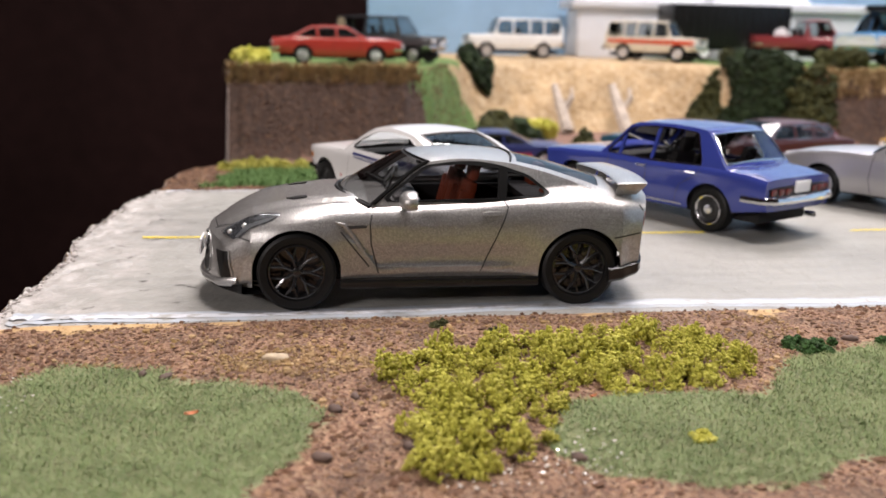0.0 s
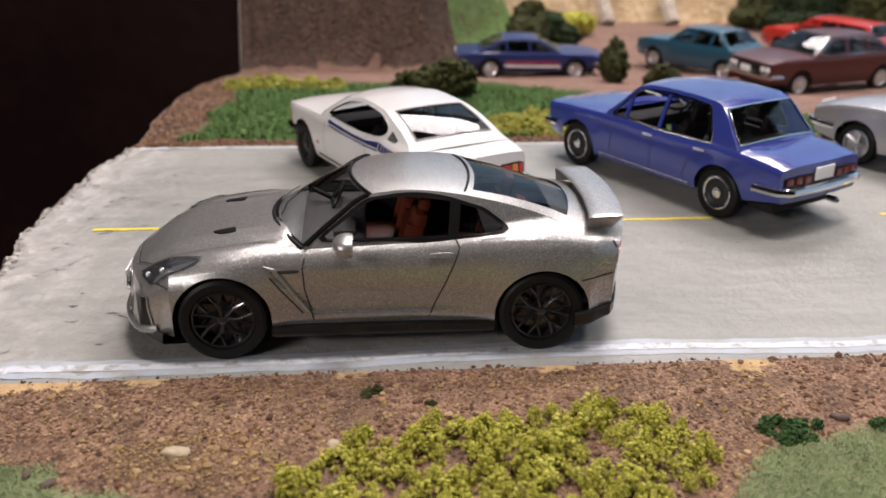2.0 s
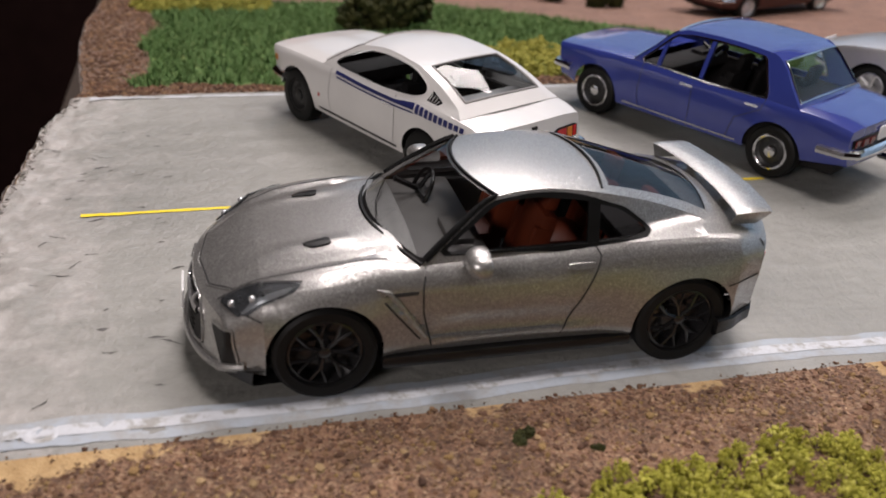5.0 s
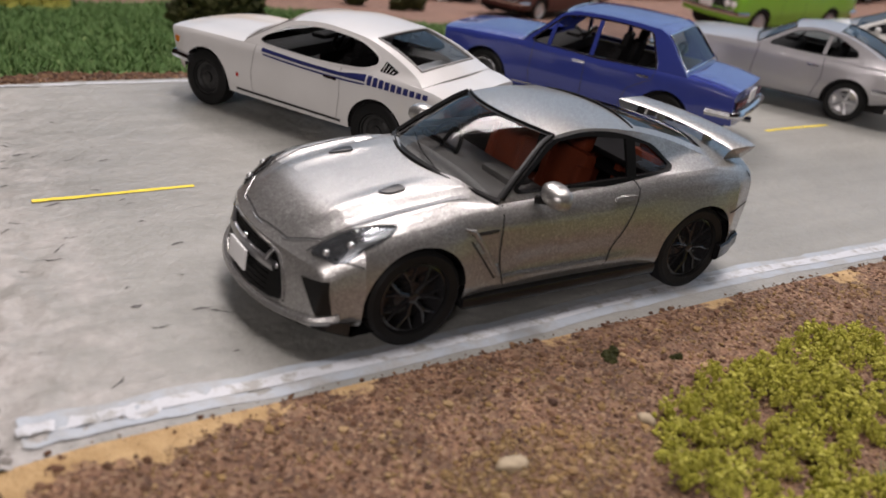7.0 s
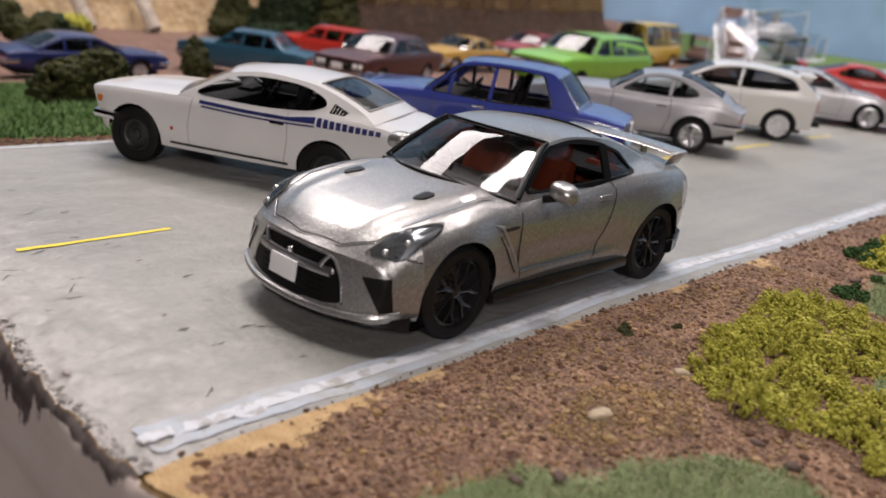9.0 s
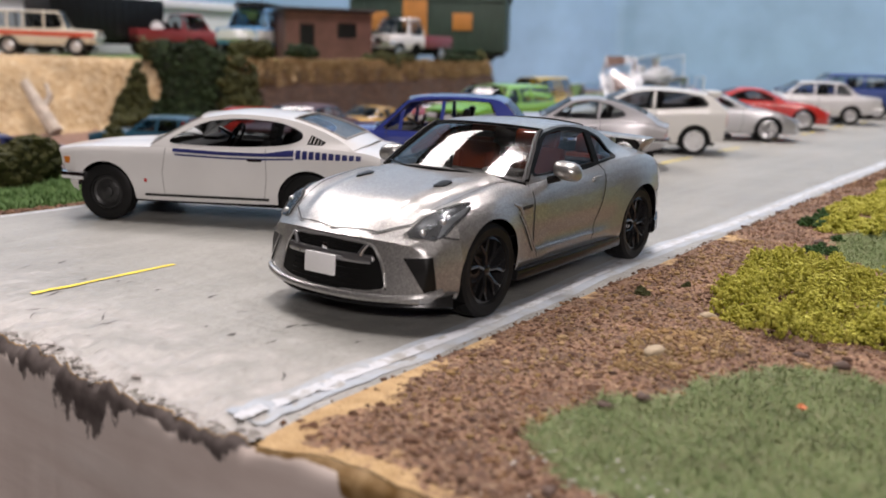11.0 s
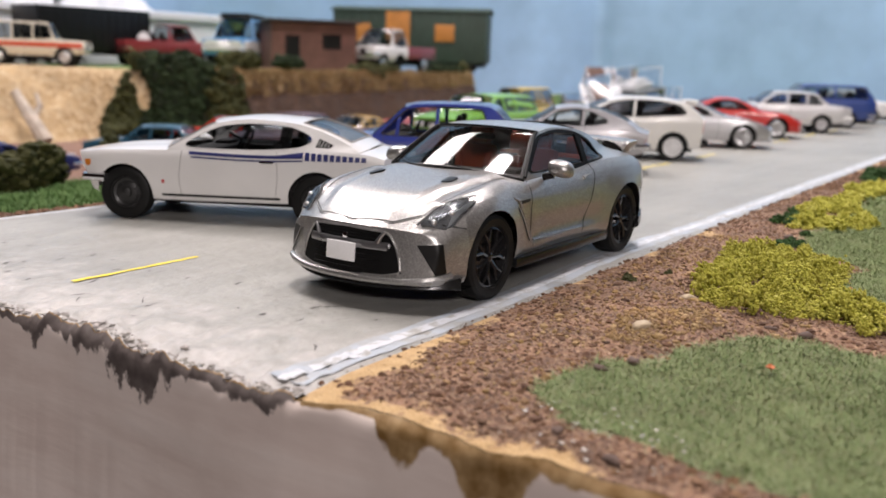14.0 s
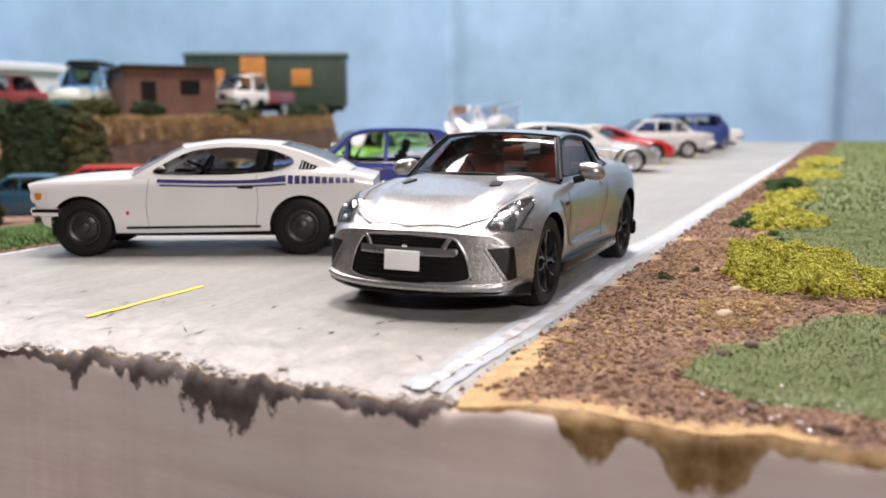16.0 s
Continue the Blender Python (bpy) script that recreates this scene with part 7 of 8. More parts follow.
# ---- backdrop and room ----
SKY = plain("blue_backdrop_cloth", (0.3, 0.47, 0.66), 0.8, amount=0.15, fine=0.45, coarse=0.09, depth=0.05)
V, F = [], []
plan = [(2.0, 44.0), (20, 44.5), (38, 44.0), (46, 42), (51, 38), (53.5, 30), (54, 20), (54, 8), (53.5, -2), (53, -14), (52, -34)]
P = []
for a, b in zip(plan, plan[1:]):
    n = max(2, int(math.hypot(b[0] - a[0], b[1] - a[1]) / 0.5))
    P += [(a[0] + (b[0] - a[0]) * k / n, a[1] + (b[1] - a[1]) * k / n) for k in range(n)]
for k, (x, y) in enumerate(P):
    fold = 0.35 * fbm(k * 0.05, 0, 1.0, 3) + 0.12 * math.sin(k * 0.31) + (1.1 * math.exp(-((y - 25.5) / 0.9) ** 2) + 0.9 * math.exp(-((y + 0.5) / 0.8) ** 2) if x > 50 else 0)
    for z in np.linspace(-3, 34, 12):
        V.append((x - fold * 0.7, y - fold * 0.5, z))
for j in range(len(P) - 1):
    for k in range(11):
        F.append((j * 12 + k, j * 12 + k + 1, (j + 1) * 12 + k + 1, (j + 1) * 12 + k))
tagged(raw_mesh("backdrop", V, F, [SKY]), "light blue cloth backdrop with soft folds", "backdrop", kind="structure")
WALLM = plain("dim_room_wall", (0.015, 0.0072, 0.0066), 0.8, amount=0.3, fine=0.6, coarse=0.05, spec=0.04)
CEIL = plain("ceiling_white", (0.6, 0.58, 0.55), 0.8, amount=0.05, fine=0.5, coarse=0.05)
FLOORM = plain("dark_carpet", (0.02, 0.013, 0.012), 0.9, amount=0.2, fine=1.0, coarse=0.1, spec=0.05)
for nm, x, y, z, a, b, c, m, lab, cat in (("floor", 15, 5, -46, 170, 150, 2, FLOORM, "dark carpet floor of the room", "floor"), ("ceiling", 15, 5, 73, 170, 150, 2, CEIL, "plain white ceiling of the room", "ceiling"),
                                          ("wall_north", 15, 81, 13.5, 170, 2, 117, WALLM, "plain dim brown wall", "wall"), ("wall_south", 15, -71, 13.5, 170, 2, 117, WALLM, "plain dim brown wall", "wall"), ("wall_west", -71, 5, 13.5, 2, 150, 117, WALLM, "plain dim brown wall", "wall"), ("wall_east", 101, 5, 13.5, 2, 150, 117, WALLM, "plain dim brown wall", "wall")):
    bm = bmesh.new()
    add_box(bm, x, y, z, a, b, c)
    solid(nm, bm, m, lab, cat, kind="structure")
bm = bmesh.new()
add_box(bm, 24, 20, -5.2, 60, 62, 1.2, 0.1)
TABLE = plain("dark_table", (0.06, 0.045, 0.035), 0.6, amount=0.2, fine=3, coarse=0.3)
tbl = thing("table", "dark table that carries the model layout", "table")
part("tabletop", bm, TABLE, tbl)
for x in (-4, 52):
    for y in (-9, 49):
        bm = bmesh.new()
        add_box(bm, x, y, -25.4, 3, 3, 39.2, 0.2)
        part("leg", bm, TABLE, tbl)
for x, y, z, w, d in ((18, 54, 62.1, 42, 32), (7, 3, 64.1, 22, 12), (46, 6, 62.1, 12, 32)):
    fx = thing("ceiling_light", "long white strip light fitting hung from the ceiling", "lamp", "ceiling lights")
    bm = bmesh.new()
    add_box(bm, x, y, z + 1.2, w, d, 1.6, 0.2)
    part("housing", bm, CEIL, fx)
    for q in (-1, 1):
        bm = bmesh.new()
        tube(bm, [(x, y + q * d * 0.35, z + 1.5), (x, y + q * d * 0.35, 72.2)], 0.3, 6)
        part("rod", bm, CEIL, fx)

# unseen fitting, added to carry the low fill lamp
fx = thing("fill_light_fitting", "added white strip light on two rods, filling the board side", "lamp")
bm = bmesh.new()
add_box(bm, 0, 0, 1.2, 28, 9, 1.6, 0.2)
part("housing", bm, CEIL, fx)
fx.matrix_basis = look((-58 * S, -54 * S, 36 * S), (0, 0, 0))
for a in (-11, 11):
    bm = bmesh.new()
    tube(bm, [(0, 0, 0), (0, 0, 34)], 0.3, 6)
    rod = part("rod", bm, CEIL, fx)
    rod.matrix_basis = fx.matrix_basis.inverted() @ pose((-58.8 + a * 0.68) * S, (-54.8 - a * 0.73) * S, 37.5 * S)

# scuffs and flecks on the road
SCUFF = plain("dark_scuff", (0.095, 0.09, 0.085), 0.6, amount=0.3, fine=30, coarse=6)
sr = np.random.default_rng(77)
for k in range(66):
    x, y = (sr.uniform(-3.9, -2.3), sr.uniform(0.2, 5.5)) if k < 42 else (sr.uniform(-2, 14), sr.uniform(0.3, 3.2))
    if k >= 42 and x < 2.6 and y < 2.0:
        continue
    L, w, a = sr.uniform(0.03, 0.24) if k < 42 else sr.uniform(0.02, 0.05), sr.uniform(0.006, 0.022), sr.normal(0.1, 0.35)
    pts = []
    for q in range(7):
        t = q / 6 - 0.5
        c, d = x + L * t, 0.05 * L * math.sin(5 * t + k) + sr.uniform(-0.006, 0.006)
        h = w * (0.25 - t * t) * 2.6 * sr.uniform(0.15, 1.5)
        pts.append((c, d, h))
    V, F = [], []
    for c, d, h in pts:
        for e in (-1, 1):
            dx, dy = c - x, d + e * h
            px, py = x + dx * math.cos(a) - dy * math.sin(a), y + dx * math.sin(a) + dy * math.cos(a)
            V.append((px, py, road_z(px, py) + 0.004))
    for q in range(6):
        F.append((2 * q, 2 * q + 2, 2 * q + 3, 2 * q + 1))
    tagged(raw_mesh("road_scuff", V, F, [SCUFF]), "dark scuff mark on the grey road", "scuff", kind="structure")
V, F = [], []
for k in range(24):
    a = 2 * math.pi * k / 24
    for r, z in ((0.05, 0.012), (0.075, 0.02), (0.1, 0.008)):
        x, y = -3.32 + r * math.cos(a) * 1.25, -0.06 + r * math.sin(a)
        V.append((x, y, road_z(x, y) + z))
for k in range(24):
    for q in range(2):
        F.append((3 * k + q, 3 * k + q + 1, 3 * ((k + 1) % 24) + q + 1, 3 * ((k + 1) % 24) + q))
tagged(raw_mesh("plaster_ring", V, F, [LINEW]), "raised ring of white paint on the edge line", "paint blob", kind="structure")

# a dry orange leaf and glossy glue flecks in the turf
LEAF = plain("dry_orange_leaf", (0.5, 0.16, 0.06), 0.7, amount=0.2)
for x, y, r in ((-2.06, -2.6, 0.05), (0.75, -2.55, 0.03)):
    bm = bmesh.new()
    rows = []
    for t in np.linspace(-1, 1, 7):
        w = 0.6 * (1 - t * t)
        rows.append([bm.verts.new((t * r, e * w * r, 0.01 * t * t + 0.012 * abs(e))) for e in (-1, -0.5, 0, 0.5, 1)])
    grid_faces(bm, rows)
    put(solid("dry_leaf", bm, LEAF, "small dry orange leaf lying on turf", "leaf"), x, y, verge_h(x, y) + 0.05, 20)
GLOSS = plain("dried_glue", (0.6, 0.56, 0.5), 0.08, amount=0.1, coat=1.0)
pts = sow(80, -0.5, 0.7, -3.7, -3.0, lambda x, y: rng.random() < 0.9 and not in_poly(x, y, FOAM_A), verge_h, 0.012) + sow(60, -4.0, -3.2, -2.6, -1.6, lambda x, y: rng.random() < 0.9, verge_h, 0.012)
scatter("glue_flecks", pts, rng.uniform(0.006, 0.016, len(pts)), GLOSS, "glossy flecks of dried glue in the soil", "glue", 1, 0.4, 0.5, 61)


# ---- the cars in their places ----
put(sports_coupe(), 0, 0.92, 0)
put(fastback_coupe(), 0.23, 4.9, 0, -63.9)
put(saloon(), 4.28, 4.83, 0, -61.9)
put(grand_tourer(), 8.37, 4.76, 0, -62)
put(hatchback(), 11.95, 4.95, 0, -62)
put(low_coupe("roadgoing_coupe", "silver low model coupe with alloy wheels parked nose out", paint("pale_silver_enamel", (0.5, 0.5, 0.51), flake=0.1, metal=0.6)), 16.66, 4.69, 0, 118)
put(low_coupe("red_coupe", "bright red low model coupe parked nose out", paint("red_enamel", (0.5, 0.025, 0.02))), 21.5, 5.1, 0, 118)
put(boxy("rally_saloon", "pale silver model saloon with alloy wheels", paint("pearl_silver_enamel", (0.6, 0.6, 0.61), metal=0.3), "saloon", 1.42, 4.4, 0.86, rimkind="5", bumpermat=WHITEP, front="lens"), 25.4, 4.7, 0, -62)
put(boxy("blue_estate", "dark blue model estate car in the parked row", paint("deep_blue_enamel", (0.02, 0.05, 0.22)), "estate", 1.65, 4.5, 0.88), 29.6, 4.7, 0, -62)
put(boxy("white_saloon", "white model saloon at the end of the row", paint("plain_white_enamel", (0.75, 0.75, 0.75)), "saloon", 1.4, 4.4, 0.84), 33.8, 4.6, 0, -62)


def gz(x, y):
    return yard_z(x, y) + 0.02


def park(ob, x, y, rz, k=1.0, lift=0.0):
    return put(ob, x, y, gz(x, y) + lift, rz, k)


def sill_extras(car, sh, s, mat):
    both(car, "sill_band", sh.band([(-2.0, 0.44), (2.0, 0.46)], [(-2.0, 0.36), (2.0, 0.38)], -0.78, 0.8), WHITEP, "white band above the sill")
    both(car, "sill_stripe", sh.band([(-2.0, 0.53), (2.0, 0.55)], [(-2.0, 0.49), (2.0, 0.51)], -0.78, 0.8), REDLENS, "thin red stripe")


park(boxy("navy_coupe", "dark blue model coupe with silver sills in the yard", paint("navy_enamel", (0.008, 0.016, 0.09), coat=0.25), "coupe", 1.18, 4.2, 0.83, 2.4, extras=sill_extras), 4.7, 19.1, 176)
park(boxy("teal_saloon", "teal blue model saloon in the dirt yard", paint("teal_enamel", (0.015, 0.07, 0.115)), "saloon", 1.38, 4.2, 0.8), 10.0, 19.35, -58)
park(boxy("maroon_saloon", "maroon model saloon with chrome grille in the yard", paint("maroon_enamel", (0.06, 0.01, 0.008), coat=0.2), "saloon", 1.4, 4.5, 0.84), 11.2, 14.7, 17)
park(boxy("red_estate", "bright red model estate car in the yard", paint("signal_red_enamel", (0.5, 0.03, 0.02)), "estate", 1.42, 4.3, 0.82), 14.85, 21.4, -65)
park(boxy("yellow_coupe", "ochre yellow model coupe in the yard", paint("ochre_enamel", (0.5, 0.3, 0.05)), "coupe", 1.32, 4.1, 0.82), 20.5, 20.2, 5)
park(boxy("crimson_saloon", "crimson model saloon below the bank", paint("crimson_enamel", (0.3, 0.02, 0.03)), "saloon", 1.36, 4.2, 0.82), 25.8, 21.0, 10)
park(boxy("green_estate", "lime green model estate car with black grille", paint("lime_enamel", (0.2, 0.46, 0.03)), "estate", 1.42, 4.3, 0.82), 16.0, 11.3, 3, 1.17)
park(boxy("yellow_van", "bright yellow model van beside the backdrop", paint("yellow_enamel", (0.65, 0.45, 0.03)), "van", 1.9, 4.4, 0.86), 29.5, 17.5, 8)

park(boxy("red_notchback", "red model coupe on the grassy bank top", paint("brick_red_enamel", (0.34, 0.03, 0.02)), "coupe", 1.32, 4.5, 0.84, 2.5, rimkind="5"), -0.2, 24.4, 180)
park(boxy("dark_offroader", "black model off-road wagon on the bank top", paint("black_enamel", (0.015, 0.016, 0.018)), "offroad", 1.75, 4.2, 0.86, ride=0.1), 1.9, 27.4, 150)
park(boxy("white_offroader", "white model off-road wagon on the sandy bank", paint("chalk_white_enamel", (0.72, 0.72, 0.7)), "offroad", 1.95, 4.9, 0.86, 2.9, 0.38, ride=0.18, pillars=(-0.1, 0.75, 1.5)), 8.9, 37.6, 2)


def stripe_extras(car, sh, s, mat):
    both(car, "side_stripe", sh.band([(-2.2, 1.0), (2.3, 1.04)], [(-2.2, 0.78), (2.3, 0.86)], -2.15, 2.2), plain("orange_red_stripe", (0.6, 0.08, 0.03), 0.35), "orange red side stripe")


park(boxy("striped_offroader", "cream model off-road wagon with orange red side stripe", paint("cream_enamel", (0.68, 0.62, 0.5)), "offroad", 1.9, 4.7, 0.85, 2.75, 0.39, ride=0.18, pillars=(-0.1, 0.75, 1.4), extras=stripe_extras), 15.4, 34.5, 136)


def trailer():
    ob = thing("box_trailer", "black model box trailer with white wheels on the bank", "trailer")
    bm = bmesh.new()
    add_box(bm, 0, 0, 1.75, 6.4, 2.3, 2.1, 0.05)
    part("body", bm, BLACK, ob)
    for k in range(14):
        for sg in (-1, 1):
            bm = bmesh.new()
            add_box(bm, -2.95 + k * 0.455, sg * 1.16, 1.75, 0.06, 0.04, 1.95, 0.01)
            part("side_rib", bm, BLACK, ob)
    bm = bmesh.new()
    add_box(bm, 0, 0, 0.6, 6.2, 1.0, 0.2, 0.02)
    part("chassis", bm, DARK, ob)
    s = dict(tyre=0.42, tw=0.3, rim=0.3, rimkind="steel", rimmat=WHITEP, axles=(-2.4, -1.4), track=0.95)
    add_wheels(ob, s)
    bm = bmesh.new()
    lathe(bm, [(0.36, 0.0), (0.4, -0.03), (0.3, -0.06), (0.002, -0.06)], 24)
    o = part("spare_wheel_cover", bm, WHITEP, ob, "round white spare wheel cover")
    o.location = (2.7 * S, -1.18 * S, 1.35 * S)
    return ob


park(trailer(), 20.4, 38.2, 0)


def lorry(name, label, cab, bed, stripe=None):
    """A pickup: boxy front with a cab, and an open load bed behind."""
    ob = boxy(name, label, cab, "offroad", 1.75, 2.6, 0.85, 1.2, 0.36, ride=0.18, pillars=())
    for c in list(ob.children):
        if c.name.startswith("wheel") and c.location.x > 0:
            c.location.x += 1.9 * S
        if c.name.startswith(("tail_light", "rear_bumper")):
            c.location.x += 2.0 * S
    bm = bmesh.new()
    add_box(bm, 2.3, 0, 0.62, 2.1, 1.66, 0.08, 0.02)
    for sg in (-1, 1):
        add_box(bm, 2.3, sg * 0.82, 0.84, 2.1, 0.05, 0.44, 0.02)
    add_box(bm, 3.33, 0, 0.84, 0.05, 1.66, 0.44, 0.02)
    add_box(bm, 1.28, 0, 0.84, 0.05, 1.66, 0.44, 0.02)
    part("load_bed", bm, bed, ob)
    bm = bmesh.new()
    add_box(bm, 2.2, 0, 0.5, 2.4, 0.9, 0.16, 0.02)
    part("rear_chassis", bm, DARK, ob)
    return ob


CREAM2 = paint("off_white_enamel", (0.7, 0.68, 0.66))
WINE = paint("wine_enamel", (0.22, 0.03, 0.035))
park(lorry("red_pickup", "dark red model pickup truck on the hill", WINE, WINE), 25.6, 36.6, 172, 1.25)


def van_extras(car, sh, s, mat):
    both(car, "side_band", sh.band([(-2.2, 1.04), (2.2, 1.04)], [(-2.2, 0.62), (2.2, 0.62)], -2.0, 2.05), WHITEP, "white side band")
    part("front_panel", sh.patch([(-5, -0.78, 1.05), (-5, 0.78, 1.05), (-5, 0.78, 0.62), (-5, -0.78, 0.62)], (1, 0, 0), 0.01), WHITEP, car, "white front panel")
    bm = bmesh.new()
    add_box(bm, 0.4, 0, 1.98, 2.2, 1.1, 0.2, 0.05)
    for k in range(5):
        tube(bm, [(-0.8 + k * 0.55, -0.6, 1.9), (-0.8 + k * 0.55, 0.6, 1.9)], 0.03, 6)
    part("roof_rack", bm, BLACK, car, "loaded black roof rack")


park(boxy("camper_van", "sky blue and white model van with roof rack", paint("sky_blue_enamel", (0.1, 0.33, 0.65)), "offroad", 1.9, 4.3, 0.84, 2.4, 0.36, ride=0.15, extras=van_extras), 27.0, 33.8, 28, 1.4)
park(lorry("twotone_pickup", "white and maroon model pickup truck on the bank", CREAM2, WINE), 31.0, 27.7, 5, 1.35)


def hut():
    ob = thing("brick_hut", "red brown model hut with flat sloping roof", "hut")
    brick = plain("hut_brick", (0.16, 0.075, 0.06), 0.85, amount=0.2, fine=10, coarse=1.5, depth=0.03)
    L, D, H0, H1, t = 4.4, 4.0, 2.35, 2.05, 0.12

    # front wall (towards -y) with a door and a window, built from pieces round the openings
    bm = bmesh.new()
    for x0, x1, z0, z1 in ((-2.2, -1.5, 0, H0), (-1.5, -0.75, 1.75, H0), (-0.75, 0.4, 0, H0), (0.4, 1.4, 0, 1.1), (0.4, 1.4, 1.85, H0), (1.4, 2.2, 0, H0)):
        add_box(bm, (x0 + x1) / 2, -D / 2, (z0 + z1) / 2, x1 - x0, t, z1 - z0)
    part("front_wall", bm, brick, ob)
    for nm, x, y, a, b in (("side_wall", -2.14, 0, t, D - t), ("side_wall", 2.14, 0, t, D - t), ("back_wall", 0, D / 2, L, t)):
        bm = bmesh.new()
        add_box(bm, x, y, H0 / 2, a, b, H0)
        part(nm, bm, brick, ob)
    bm = bmesh.new()
    add_box(bm, 0, -0.1, H0 + 0.06, L + 0.4, D + 0.5, 0.12, 0.03, Matrix.Rotation(radians(-2), 3, "X"))
    part("roof", bm, plain("hut_roof_felt", (0.05, 0.035, 0.035), 0.8), ob)
    for x0, x1, z0, z1, nm in ((-1.5, -0.75, 0, 1.75, "door"), (0.4, 1.4, 1.1, 1.85, "window")):
        bm = bmesh.new()
        add_box(bm, (x0 + x1) / 2, -D / 2 + 0.05, (z0 + z1) / 2, x1 - x0, 0.04, z1 - z0)
        part(nm, bm, BLACK, ob)
    return ob


def wagon():
    ob = thing("railway_wagon", "dark green model railway wagon with orange doors", "wagon")
    green = plain("wagon_green", (0.03, 0.055, 0.04), 0.6, amount=0.2, fine=8, coarse=1)
    orange = plain("wagon_orange", (0.5, 0.2, 0.04), 0.6, amount=0.15, fine=8, coarse=1)
    bm = bmesh.new()
    add_box(bm, 0, 0, 2.15, 9.6, 3.0, 3.1, 0.08)
    b = part("body", bm, green, ob)
    for k in range(16):
        for sg in (-1, 1):
            bm = bmesh.new()
            add_box(bm, -4.5 + k * 0.6, sg * 1.52, 2.15, 0.08, 0.06, 3.0, 0.01)
            part("side_rib", bm, green, b)
    for x, w, z, h, nm in ((-0.7, 1.5, 2.25, 2.9, "sliding_door"), (2.2, 1.2, 2.35, 1.0, "panel"), (-3.3, 1.8, 2.3, 1.1, "panel")):
        bm = bmesh.new()
        add_box(bm, x, -1.56, z, w, 0.06, h, 0.02)
        part(nm, bm, orange, ob)
    bm = bmesh.new()
    rows = []
    for t in np.linspace(-1, 1, 13):
        y = t * 1.6
        z = 3.7 + 0.25 * (1 - t * t)
        rows.append([bm.verts.new((-4.9, y, z)), bm.verts.new((4.9, y, z)), bm.verts.new((4.9, y, z - 0.1)), bm.verts.new((-4.9, y, z - 0.1))])
    grid_faces(bm, rows, close=True)
    bm.faces.new(rows[0])
    bm.faces.new(rows[-1])
    part("roof", bm, green, ob)
    bm = bmesh.new()
    add_box(bm, 0, 0, 0.5, 9.2, 1.6, 0.3, 0.03)
    part("underframe", bm, DARK, ob)
    s = dict(tyre=0.45, tw=0.2, rim=0.3, rimkind="steel", rimmat=RIMDARK, axles=(-3.6, -2.6, 2.6, 3.6), track=0.85)
    add_wheels(ob, s)
    return ob


park(hut(), 28.17, 30.1, -35)
park(wagon(), 38.9, 31.05, -63)

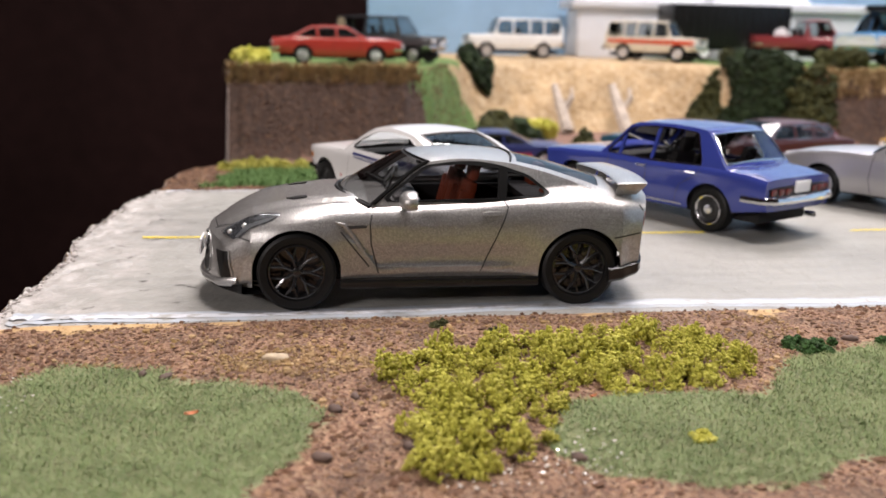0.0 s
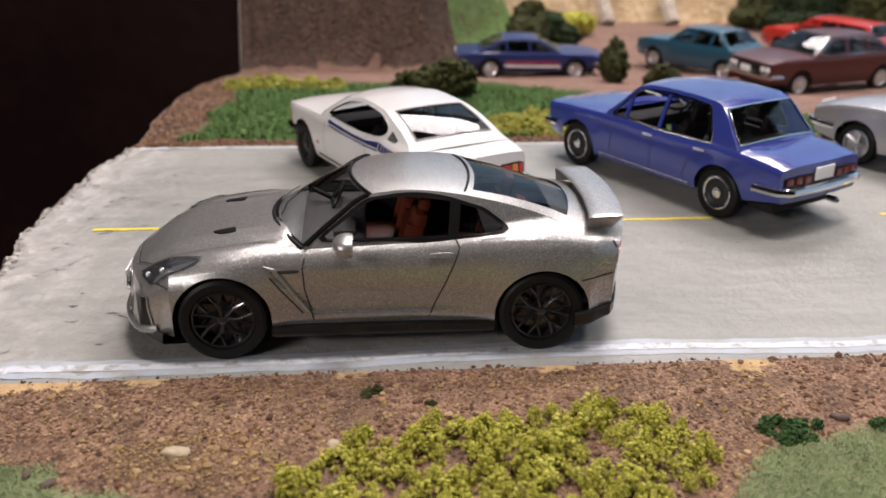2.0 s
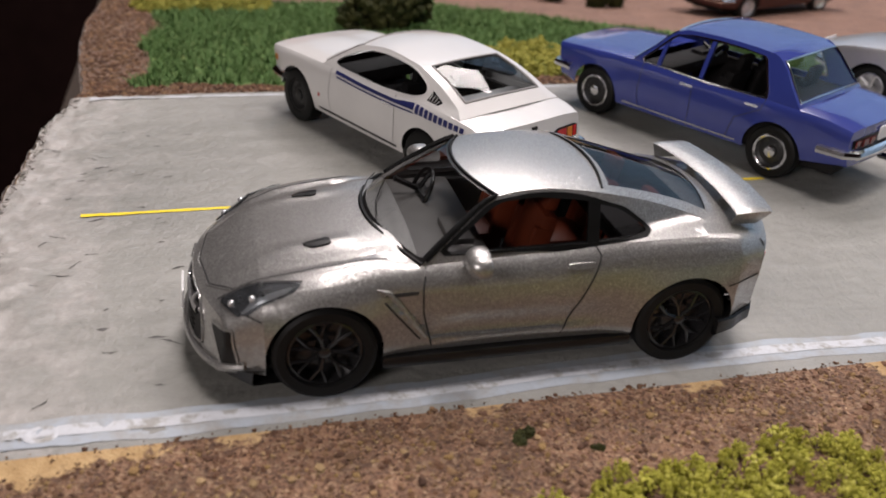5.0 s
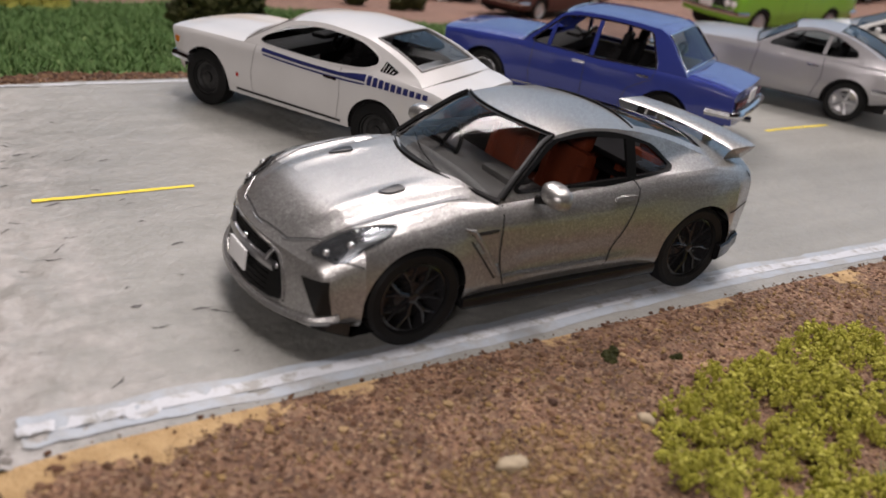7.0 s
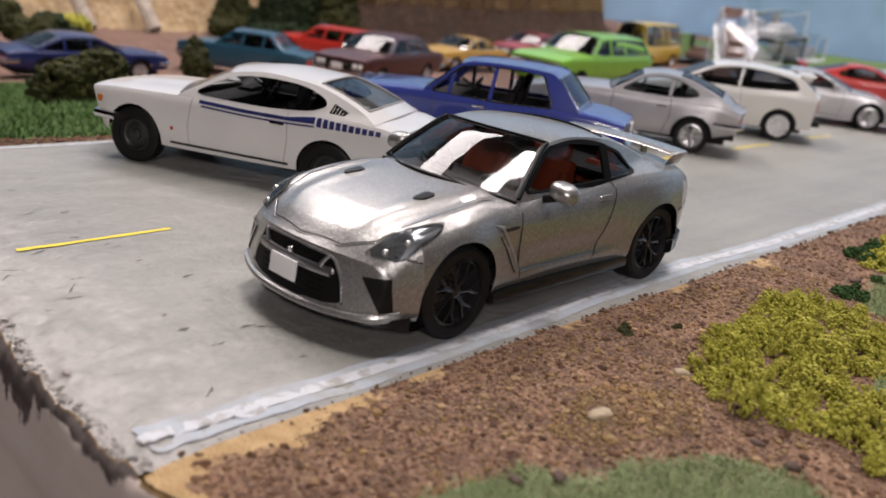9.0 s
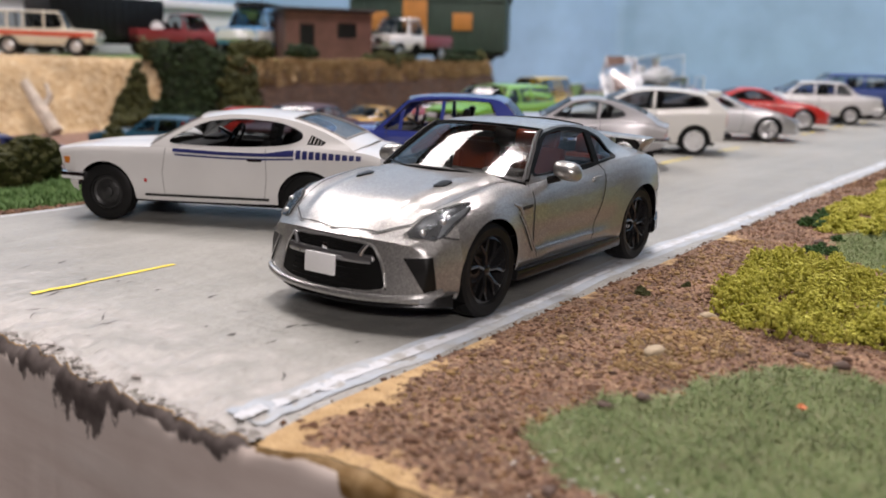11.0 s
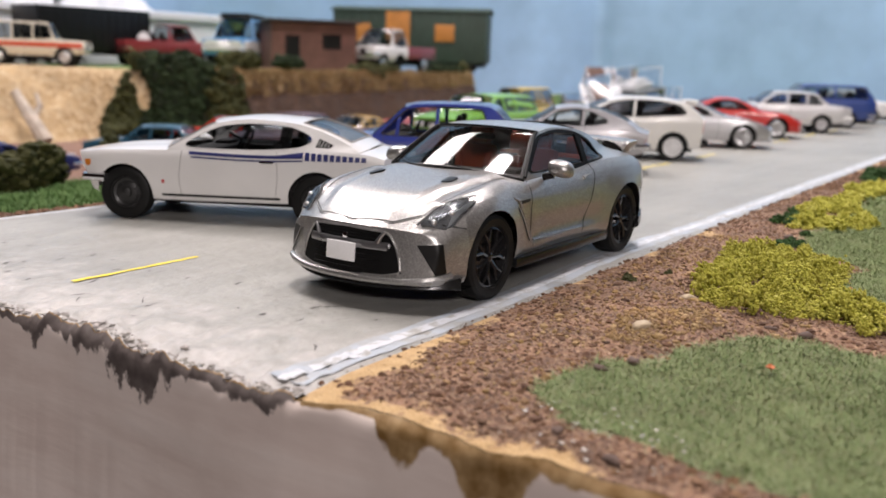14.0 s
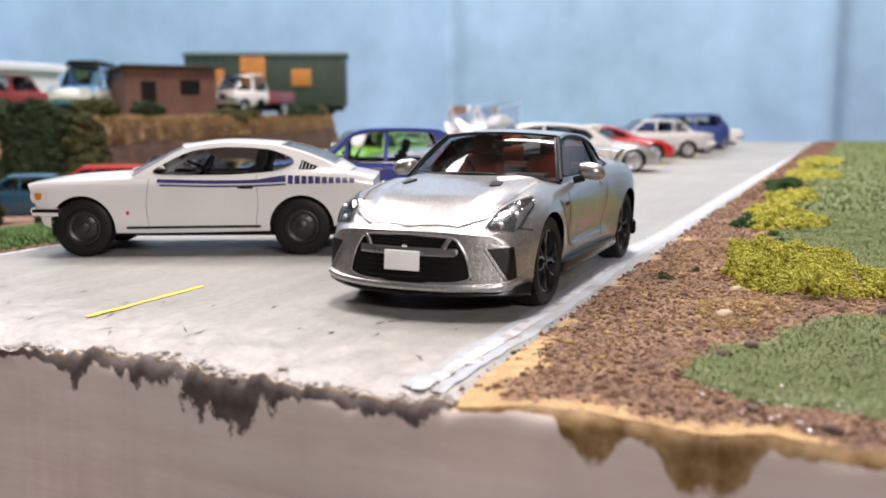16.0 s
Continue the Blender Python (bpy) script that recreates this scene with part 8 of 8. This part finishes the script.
# translucent storage box behind the hill, with wrap bundled on its lid
MILKY = plain("milky_plastic", (0.7, 0.72, 0.76), 0.3, amount=0.06, fine=1, coarse=0.1)
bx = thing("storage_box", "translucent white plastic storage box behind the hill", "box")
bm = bmesh.new()
add_box(bm, 22.6, 42.2, 2.7, 18.6, 2.4, 2.8, 0.3, None, 3)
part("body", bm, MILKY, bx)
bm = bmesh.new()
add_box(bm, 22.6, 42.2, 4.3, 19.4, 3.0, 0.5, 0.15, None, 3)
part("lid", bm, MILKY, bx)
bx = thing("plastic_bundle", "crumpled translucent plastic wrap lying on the storage box", "plastic sheet")
for k, (x0, x1, high) in enumerate(((14.5, 20.5, 1.1), (21.0, 27.0, 0.8))):
    bm, rows = bmesh.new(), []
    for u in np.linspace(0, 1, 30):
        x = x0 + (x1 - x0) * u
        rows.append([bm.verts.new((x, 41.0 + 2.4 * v + 0.2 * fbm(x, v * 4, 0.9, k), 4.54 + (high * math.sin(math.pi * u) ** 0.6 + 1.1 * abs(fbm(x, v * 3, 1.3, 3 + k))) * math.sin(math.pi * v) ** 0.6)) for v in np.linspace(0, 1, 16)])
    grid_faces(bm, rows)
    part("fold", bm, MILKY, bx, angle=25)

# clear plastic display cases piled near the backdrop, models still inside
INSIDE = [paint("boxed_brown_enamel", (0.16, 0.1, 0.08)), paint("boxed_white_enamel", (0.66, 0.66, 0.66)), paint("boxed_grey_enamel", (0.3, 0.3, 0.31))]
for k, (x, y, z, a, ry) in enumerate(((33.2, 16.8, 0, 12, 0), (36.0, 15.6, 0, -20, 0), (39.0, 15.2, 0, 30, 0), (34.4, 15.9, 0.75, 40, 38), (37.4, 15.2, 1.1, -8, 6), (41.8, 15.4, 0, 10, 0))):
    ob = thing("display_case", "clear plastic display case with a model inside", "case", "plastic cases")
    bm = bmesh.new()
    add_box(bm, 0, 0, 0.82, 3.0, 1.7, 1.4, 0.08)
    part("cover", bm, CLEAR, ob).visible_shadow = False
    for e, c in enumerate(((0, -0.85, 1.5), (0, 0.85, 1.5), (0, -0.85, 0.16), (0, 0.85, 0.16))):
        bm = bmesh.new()
        tube(bm, [(-1.5, c[1], c[2]), (1.5, c[1], c[2])], 0.025, 6)
        part("cover_edge", bm, MILKY, ob)
    for sx in (-1.5, 1.5):
        for sy in (-0.85, 0.85):
            bm = bmesh.new()
            tube(bm, [(sx, sy, 0.16), (sx, sy, 1.5)], 0.025, 6)
            part("cover_edge", bm, MILKY, ob)
    bm = bmesh.new()
    add_box(bm, 0, 0, 0.06, 3.2, 1.9, 0.12, 0.04)
    part("base", bm, WHITEP if k % 2 else BLACK, ob)
    bm = bmesh.new()
    add_box(bm, 0, 0, 0.45, 2.3, 1.0, 0.36, 0.12)
    add_box(bm, 0.1, 0, 0.72, 1.2, 0.85, 0.3, 0.12)
    part("boxed_model", bm, INSIDE[k % 3], ob)
    put(ob, x, y, gz(x, y) + z, a, 0.85)
    if ry:
        ob.matrix_basis = ob.matrix_basis @ Matrix.Rotation(radians(-ry), 4, "Y")
